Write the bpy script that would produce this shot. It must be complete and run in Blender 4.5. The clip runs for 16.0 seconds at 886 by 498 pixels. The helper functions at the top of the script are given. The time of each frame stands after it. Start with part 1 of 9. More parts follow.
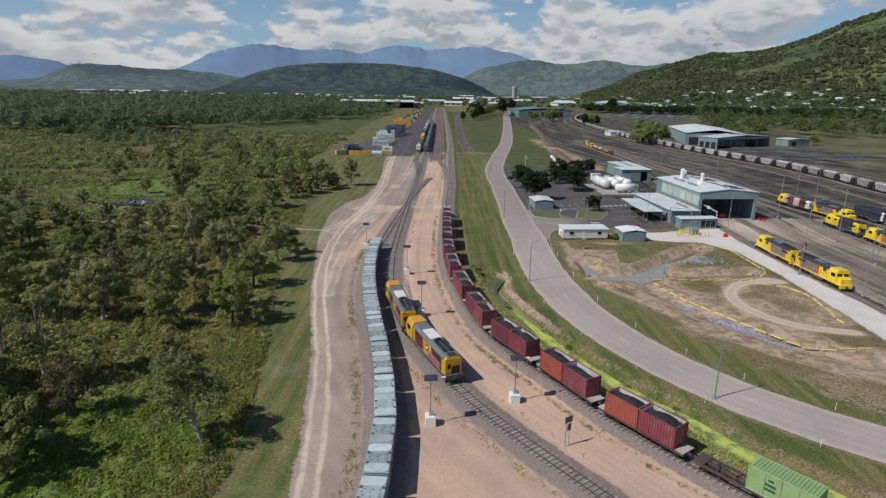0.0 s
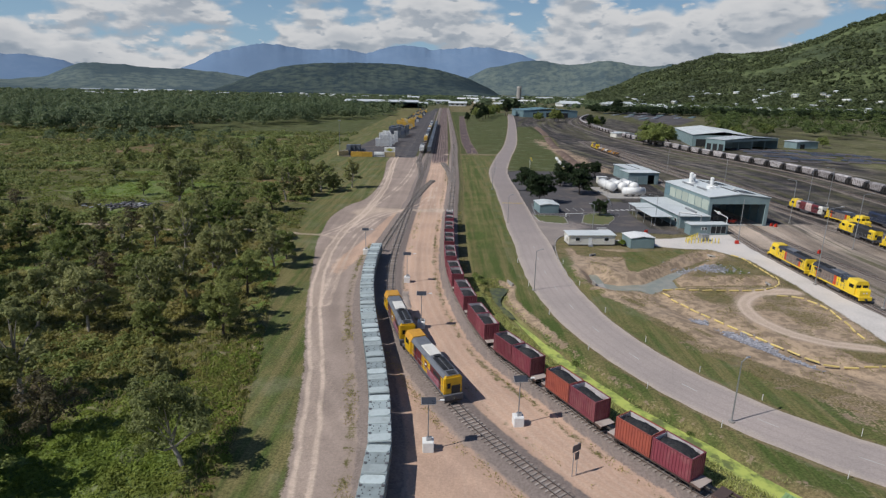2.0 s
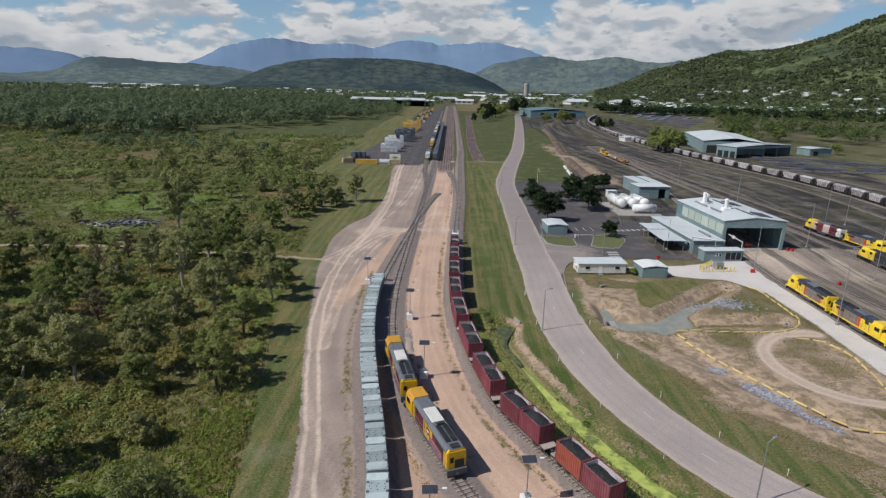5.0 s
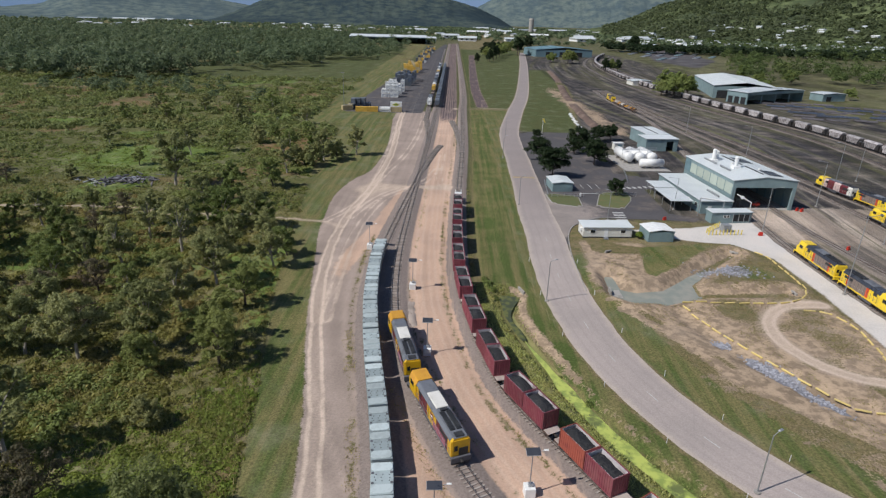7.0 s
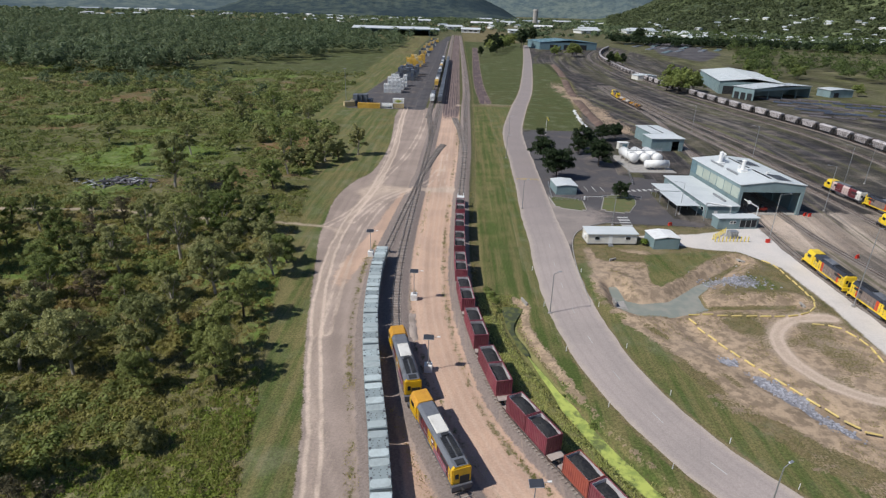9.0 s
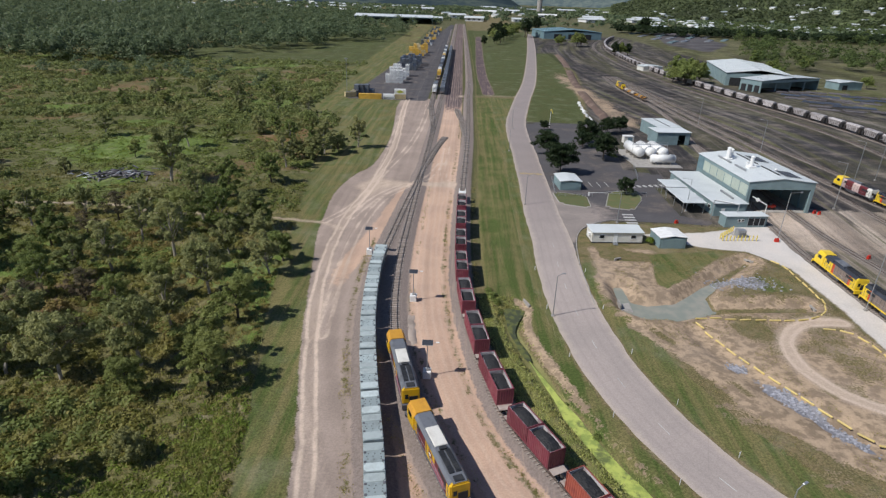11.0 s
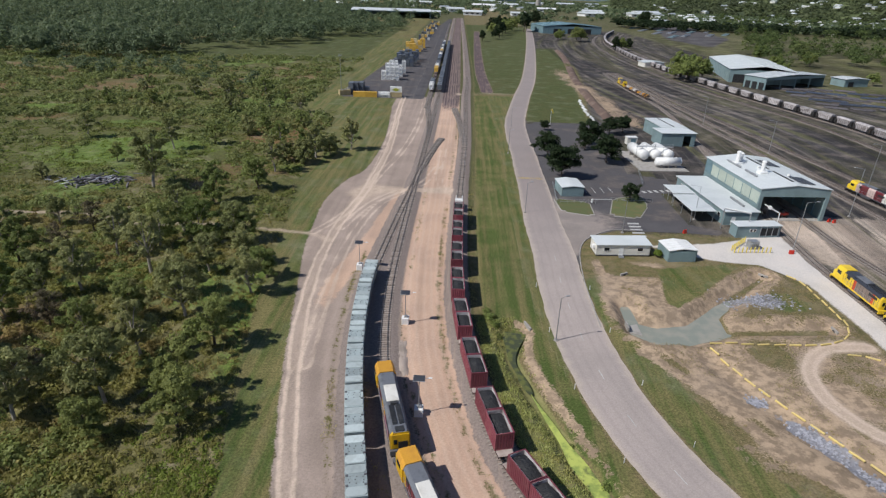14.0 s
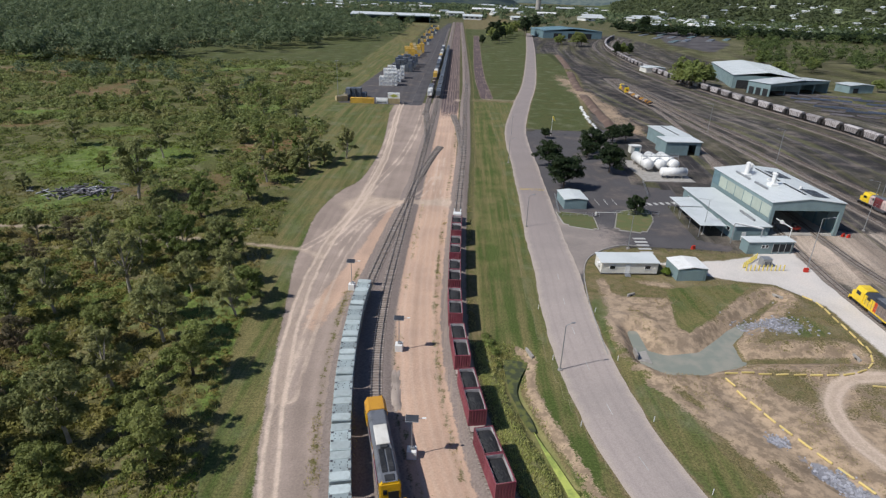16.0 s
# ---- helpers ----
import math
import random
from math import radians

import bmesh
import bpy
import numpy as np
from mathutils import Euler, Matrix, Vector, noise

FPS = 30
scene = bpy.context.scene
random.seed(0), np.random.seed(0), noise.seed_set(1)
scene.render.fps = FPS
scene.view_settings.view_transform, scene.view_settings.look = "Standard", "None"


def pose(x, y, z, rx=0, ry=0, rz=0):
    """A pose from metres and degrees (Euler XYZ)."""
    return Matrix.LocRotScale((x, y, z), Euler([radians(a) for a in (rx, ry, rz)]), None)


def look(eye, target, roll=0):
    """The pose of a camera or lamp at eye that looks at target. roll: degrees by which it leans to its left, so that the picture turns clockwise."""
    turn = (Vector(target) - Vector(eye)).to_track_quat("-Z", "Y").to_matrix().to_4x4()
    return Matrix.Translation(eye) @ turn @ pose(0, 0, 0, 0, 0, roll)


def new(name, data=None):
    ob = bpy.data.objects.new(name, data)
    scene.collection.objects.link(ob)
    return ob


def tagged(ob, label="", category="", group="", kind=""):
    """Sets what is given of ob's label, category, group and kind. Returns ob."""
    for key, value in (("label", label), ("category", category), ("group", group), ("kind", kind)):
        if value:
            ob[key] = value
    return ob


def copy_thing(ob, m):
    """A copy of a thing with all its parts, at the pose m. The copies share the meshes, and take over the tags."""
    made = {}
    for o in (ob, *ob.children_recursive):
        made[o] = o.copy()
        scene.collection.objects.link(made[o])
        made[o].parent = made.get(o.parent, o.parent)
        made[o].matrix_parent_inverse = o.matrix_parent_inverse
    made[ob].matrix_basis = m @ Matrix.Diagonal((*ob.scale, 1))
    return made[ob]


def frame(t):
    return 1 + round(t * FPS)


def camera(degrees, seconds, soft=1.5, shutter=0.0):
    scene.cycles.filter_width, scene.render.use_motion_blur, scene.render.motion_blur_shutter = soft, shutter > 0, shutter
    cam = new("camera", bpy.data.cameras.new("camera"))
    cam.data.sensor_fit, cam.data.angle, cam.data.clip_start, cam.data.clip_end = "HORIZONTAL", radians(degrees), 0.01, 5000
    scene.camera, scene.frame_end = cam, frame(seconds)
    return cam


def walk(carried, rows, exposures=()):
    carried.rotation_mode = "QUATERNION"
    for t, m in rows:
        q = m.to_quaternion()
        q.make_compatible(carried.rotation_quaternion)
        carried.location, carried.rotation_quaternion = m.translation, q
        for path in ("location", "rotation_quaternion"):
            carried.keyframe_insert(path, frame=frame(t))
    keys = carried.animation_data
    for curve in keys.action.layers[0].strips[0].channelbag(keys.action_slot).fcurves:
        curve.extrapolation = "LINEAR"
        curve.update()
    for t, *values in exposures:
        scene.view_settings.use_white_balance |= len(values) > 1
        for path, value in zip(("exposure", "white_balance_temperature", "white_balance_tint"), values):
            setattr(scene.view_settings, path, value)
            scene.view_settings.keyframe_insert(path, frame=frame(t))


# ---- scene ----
cam = camera(75.0, 16.0, 1.3)
PATH = [
    (0, (0.076, 0.42, 38.684), (0.078, 2.346, 38.146), 0.9),
    (0.5, (0.158, 1.705, 38.733), (0.158, 3.631, 38.196), 1.0),
    (1, (0.247, 2.905, 38.795), (0.245, 4.831, 38.258), 1.0),
    (1.5, (0.405, 4.042, 38.866), (0.399, 5.969, 38.33), 1.0),
    (2, (0.52, 5.12, 38.951), (0.509, 7.046, 38.413), 1.1),
    (2.5, (0.568, 6.278, 39.589), (0.554, 8.205, 39.051), 1.1),
    (3, (0.623, 7.44, 40.687), (0.605, 9.367, 40.151), 1.1),
    (3.5, (0.66, 8.725, 41.897), (0.638, 10.652, 41.364), 1.2),
    (6, (0.232, 13.974, 47.729), (0.201, 15.871, 47.095), 1.4),
    (6.5, (0.093, 14.973, 48.8), (0.063, 16.847, 48.102), 1.4),
    (7, (-0.084, 16.047, 50.106), (-0.113, 17.901, 49.356), 1.5),
    (7.5, (-0.196, 16.929, 51.309), (-0.225, 18.769, 50.524), 1.6),
    (8, (-0.217, 17.806, 52.317), (-0.248, 19.643, 51.527), 1.6),
    (8.5, (-0.156, 18.492, 52.682), (-0.19, 20.333, 51.9), 1.6),
    (9, (-0.093, 19.241, 52.8), (-0.13, 21.083, 52.022), 1.6),
    (11.5, (0.258, 23.98, 53.457), (0.215, 25.804, 52.637), 1.9),
    (12, (0.502, 25.189, 53.543), (0.457, 27.009, 52.716), 1.8),
    (12.5, (0.343, 26.854, 53.617), (0.303, 28.67, 52.781), 1.9),
    (13, (0.332, 28.551, 53.846), (0.294, 30.368, 53.011), 1.8),
    (13.5, (0.375, 30.313, 53.886), (0.339, 32.13, 53.052), 1.9),
    (14, (0.483, 31.982, 54.007), (0.446, 33.802, 53.178), 1.9),
    (14.5, (0.489, 33.772, 54.094), (0.454, 35.594, 53.269), 2.0),
    (15, (0.53, 35.598, 54.002), (0.495, 37.422, 53.182), 2.0),
    (15.5, (0.703, 37.283, 54.113), (0.667, 39.108, 53.296), 2.0),
    (16, (0.763, 39.078, 54.125), (0.727, 40.903, 53.307), 2.0),
]
walk(cam, [(t, look(eye, target, roll)) for t, eye, target, roll in PATH], [(0.0, -0.24), (3.7, -0.24), (6.5, -0.12), (9.0, -0.06), (16.0, -0.08)])

# ---- world, sun ----
SUN_EL, SUN_AZ = 48.0, 24.0      # light travels towards +x, turned 24 degrees to +y


def set_world():
    w = bpy.data.worlds.new("sky")
    scene.world = w
    w.use_nodes = True
    nt = w.node_tree
    nt.nodes.clear()
    N = lambda kind: nt.nodes.new(kind)
    L = nt.links.new
    sky = N("ShaderNodeTexSky")
    sky.sky_type, sky.sun_disc = "NISHITA", False
    sky.sun_elevation, sky.sun_rotation = radians(SUN_EL), radians(180 + 90 - SUN_AZ)
    sky.air_density, sky.dust_density, sky.ozone_density = 1.0, 0.3, 2.5
    blue = N("ShaderNodeVectorMath")
    blue.operation = "SCALE"
    blue.inputs["Scale"].default_value = 0.075
    L(sky.outputs[0], blue.inputs[0])
    clear = N("ShaderNodeMix")
    clear.data_type, clear.blend_type = "RGBA", "MULTIPLY"
    clear.inputs["Factor"].default_value = 1.0
    clear.inputs["B"].default_value = (0.62, 0.90, 1.22, 1)
    L(blue.outputs[0], clear.inputs["A"])
    # thin pale haze towards the horizon
    veil = N("ShaderNodeMix")
    veil.data_type = "RGBA"
    veil.inputs["B"].default_value = (0.42, 0.62, 0.80, 1)
    tc = N("ShaderNodeTexCoord")
    def math_node(how, a, b):
        n = N("ShaderNodeMath")
        n.operation = how
        for i, v in ((0, a), (1, b)):
            if isinstance(v, (int, float)):
                n.inputs[i].default_value = v
            else:
                L(v, n.inputs[i])
        return n.outputs[0]

    def range_node(v, a, b, c, d):
        n = N("ShaderNodeMapRange")
        n.interpolation_type = "SMOOTHSTEP"
        for k, w in (("From Min", a), ("From Max", b), ("To Min", c), ("To Max", d)):
            n.inputs[k].default_value = w
        L(v, n.inputs["Value"])
        return n.outputs[0]

    low = N("ShaderNodeSeparateXYZ")
    L(tc.outputs["Generated"], low.inputs[0])

    veil_fac = range_node(low.outputs["Z"], 0.0, 0.30, 0.85, 0.0)
    L(veil_fac, veil.inputs["Factor"])
    L(clear.outputs["Result"], veil.inputs["A"])

    def billows(rise):
        """How thick the heaped clouds are at a place of the sky, shifted up by rise."""
        place = N("ShaderNodeMapping")
        place.inputs["Location"].default_value, place.inputs["Scale"].default_value = (0.37, 0.11, rise * 2.3), (1, 1, 2.3)
        L(tc.outputs["Generated"], place.inputs[0])
        mass = N("ShaderNodeTexNoise")
        mass.inputs["Scale"].default_value, mass.inputs["Detail"].default_value, mass.inputs["Roughness"].default_value = 7.5, 3.0, 0.5
        L(place.outputs[0], mass.inputs["Vector"])
        wobble = N("ShaderNodeTexNoise")
        wobble.inputs["Scale"].default_value, wobble.inputs["Detail"].default_value = 34.0, 4.0
        L(place.outputs[0], wobble.inputs["Vector"])
        mixed = N("ShaderNodeVectorMath")
        mixed.operation = "MULTIPLY_ADD"
        mixed.inputs[1].default_value = (0.03, 0.03, 0.03)
        L(wobble.outputs["Color"], mixed.inputs[0])
        L(place.outputs[0], mixed.inputs[2])
        puff = N("ShaderNodeTexVoronoi")
        puff.feature = "SMOOTH_F1"
        puff.inputs["Scale"].default_value, puff.inputs["Smoothness"].default_value = 26.0, 0.35
        puff.inputs["Detail"].default_value = 2.0
        L(mixed.outputs[0], puff.inputs["Vector"])
        heap = range_node(puff.outputs["Distance"], 0.05, 0.75, 0.11, -0.09)
        grain = math_node("MULTIPLY", math_node("SUBTRACT", wobble.outputs["Fac"], 0.5), 0.20)
        return math_node("ADD", math_node("ADD", mass.outputs["Fac"], heap), grain)

    here, above = billows(0.0), billows(0.013)
    bank = range_node(low.outputs["Z"], 0.02, 0.15, 0.17, -0.005)
    depth = math_node("ADD", here, bank)
    cover_fac = range_node(depth, 0.375, 0.50, 0.0, 1.0)
    # lit tops, grey flat bases: darker where more cloud stands above
    under = range_node(math_node("SUBTRACT", above, here), -0.05, 0.085, 0.0, 1.0)
    thick = range_node(depth, 0.50, 0.76, 0.0, 0.5)
    grey = math_node("MINIMUM", math_node("ADD", math_node("MULTIPLY", under, 0.72), thick), 1.0)
    shade = N("ShaderNodeMix")
    shade.data_type = "RGBA"
    shade.inputs["A"].default_value, shade.inputs["B"].default_value = (0.84, 0.85, 0.87, 1), (0.36, 0.43, 0.52, 1)
    L(grey, shade.inputs["Factor"])
    mix = N("ShaderNodeMix")
    mix.data_type = "RGBA"
    L(cover_fac, mix.inputs["Factor"])
    L(veil.outputs["Result"], mix.inputs["A"])
    L(shade.outputs["Result"], mix.inputs["B"])
    # fewer clouds high up
    sep = N("ShaderNodeSeparateXYZ")
    L(tc.outputs["Generated"], sep.inputs[0])
    high = N("ShaderNodeMapRange")
    for k, v in (("From Min", 0.15), ("From Max", 0.55), ("To Min", 0.0), ("To Max", 0.9)):
        high.inputs[k].default_value = v
    L(sep.outputs["Z"], high.inputs["Value"])
    mix2 = N("ShaderNodeMix")
    mix2.data_type = "RGBA"
    L(high.outputs[0], mix2.inputs["Factor"])
    L(mix.outputs["Result"], mix2.inputs["A"])
    L(clear.outputs["Result"], mix2.inputs["B"])
    bg = N("ShaderNodeBackground")
    bg.inputs["Strength"].default_value = 0.85
    L(mix2.outputs["Result"], bg.inputs["Color"])
    out = N("ShaderNodeOutputWorld")
    L(bg.outputs[0], out.inputs[0])


set_world()
sun_data = bpy.data.lights.new("sun", "SUN")
sun_data.energy, sun_data.angle, sun_data.color = 4.6, radians(0.53), (1.0, 0.972, 0.93)
sun = new("sun", sun_data)
_a, _e = radians(SUN_AZ), radians(SUN_EL)
sun.matrix_basis = look((-300 * math.cos(_a) * math.cos(_e), -300 * math.sin(_a) * math.cos(_e), 300 * math.sin(_e)), (0, 0, 0))


# ---- materials ----
def nodes_of(name):
    m = bpy.data.materials.new(name)
    m.use_nodes = True
    nt = m.node_tree
    return m, nt, nt.nodes["Principled BSDF"]


def add_noise(nt, vec, scale, detail=5.0, rough=0.55):
    n = nt.nodes.new("ShaderNodeTexNoise")
    n.inputs["Scale"].default_value, n.inputs["Detail"].default_value, n.inputs["Roughness"].default_value = scale, detail, rough
    nt.links.new(vec, n.inputs["Vector"])
    return n.outputs["Fac"]


def add_range(nt, value, a, b, c=0.0, d=1.0):
    n = nt.nodes.new("ShaderNodeMapRange")
    n.interpolation_type = "SMOOTHSTEP"
    for k, v in (("From Min", a), ("From Max", b), ("To Min", c), ("To Max", d)):
        n.inputs[k].default_value = v
    nt.links.new(value, n.inputs["Value"])
    return n.outputs[0]


def add_mix(nt, fac, a, b, how="MIX"):
    n = nt.nodes.new("ShaderNodeMix")
    n.data_type, n.blend_type = "RGBA", how
    for key, v in (("Factor", fac), ("A", a), ("B", b)):
        if isinstance(v, (int, float)):
            n.inputs[key].default_value = v
        elif isinstance(v, tuple):
            n.inputs[key].default_value = (*v[:3], 1)
        else:
            nt.links.new(v, n.inputs[key])
    return n.outputs["Result"]


def add_math(nt, how, a, b=0.0):
    n = nt.nodes.new("ShaderNodeMath")
    n.operation = how
    for i, v in ((0, a), (1, b)):
        if isinstance(v, (int, float)):
            n.inputs[i].default_value = v
        else:
            nt.links.new(v, n.inputs[i])
    return n.outputs[0]


def add_bump(nt, bsdf, height, strength, distance):
    n = nt.nodes.new("ShaderNodeBump")
    n.inputs["Strength"].default_value, n.inputs["Distance"].default_value = strength, distance
    nt.links.new(height, n.inputs["Height"])
    nt.links.new(n.outputs[0], bsdf.inputs["Normal"])


def surface(name, colour, dirt=None, rough=0.6, metal=0.0, fine=6.0, coarse=0.7, wear=0.45, bump=0.15, vary=0.12, spread=(0.45, 0.7), island=False):
    """A painted, mineral or metal surface: colour with grain, stains of a second colour, and a shade that differs from object to object."""
    m, nt, bsdf = nodes_of(name)
    tc = nt.nodes.new("ShaderNodeTexCoord").outputs["Object"]
    info = nt.nodes.new("ShaderNodeObjectInfo")
    shift = nt.nodes.new("ShaderNodeVectorMath")
    nt.links.new(tc, shift.inputs[0])
    off = nt.nodes.new("ShaderNodeVectorMath")
    off.operation = "SCALE"
    off.inputs[0].default_value = (37, 19, 53)
    nt.links.new(info.outputs["Random"], off.inputs["Scale"])
    nt.links.new(off.outputs[0], shift.inputs[1])
    v = shift.outputs[0]
    grain, stain = add_noise(nt, v, fine, 6), add_noise(nt, v, coarse, 4)
    dirt = dirt or tuple(c * 0.55 for c in colour)
    c = add_mix(nt, add_math(nt, "MULTIPLY", add_range(nt, stain, *spread), wear), colour, dirt)
    dark = tuple(k * 0.72 for k in colour)
    c = add_mix(nt, add_range(nt, grain, 0.5, 0.75, 0, 0.5), c, dark)
    rand = nt.nodes.new("ShaderNodeNewGeometry").outputs["Random Per Island"] if island else info.outputs["Random"]
    c = add_mix(nt, 1.0, c, add_mix(nt, rand, (1 - vary,) * 3, (1 + vary,) * 3), "MULTIPLY")
    nt.links.new(c, bsdf.inputs["Base Color"])
    bsdf.inputs["Metallic"].default_value = metal
    nt.links.new(add_range(nt, stain, 0.3, 0.7, max(0.05, rough - 0.12), min(1, rough + 0.12)), bsdf.inputs["Roughness"])
    if bump:
        add_bump(nt, bsdf, grain, bump, 0.02)
    return m


def foliage(name, dark, light, dry, dry_share=0.35, patch=0.03, shade=0.45):
    """Leaves: green that changes from leaf to leaf and, over some metres, from plant to plant."""
    m, nt, bsdf = nodes_of(name)
    geo = nt.nodes.new("ShaderNodeNewGeometry")
    info = nt.nodes.new("ShaderNodeObjectInfo")
    p = add_noise(nt, geo.outputs["Position"], patch, 3)
    q = add_noise(nt, geo.outputs["Position"], patch * 9, 3)
    c = add_mix(nt, geo.outputs["Random Per Island"], dark, light)
    c = add_mix(nt, add_range(nt, p, 0.5, 0.62, 0, dry_share), c, dry)
    c = add_mix(nt, add_range(nt, q, 0.35, 0.65, 0.0, shade), c, add_mix(nt, 0.5, dark, (0.06, 0.08, 0.025)))
    c = add_mix(nt, 1.0, c, add_mix(nt, info.outputs["Random"], (0.75, 0.8, 0.7), (1.25, 1.2, 1.2)), "MULTIPLY")
    nt.links.new(c, bsdf.inputs["Base Color"])
    bsdf.inputs["Roughness"].default_value = 0.6
    bsdf.inputs["Specular IOR Level"].default_value = 0.25
    tr = nt.nodes.new("ShaderNodeBsdfTranslucent")
    nt.links.new(c, tr.inputs["Color"])
    mixer = nt.nodes.new("ShaderNodeMixShader")
    mixer.inputs[0].default_value = 0.42
    nt.links.new(bsdf.outputs[0], mixer.inputs[1])
    nt.links.new(tr.outputs[0], mixer.inputs[2])
    nt.links.new(mixer.outputs[0], nt.nodes["Material Output"].inputs[0])
    return m


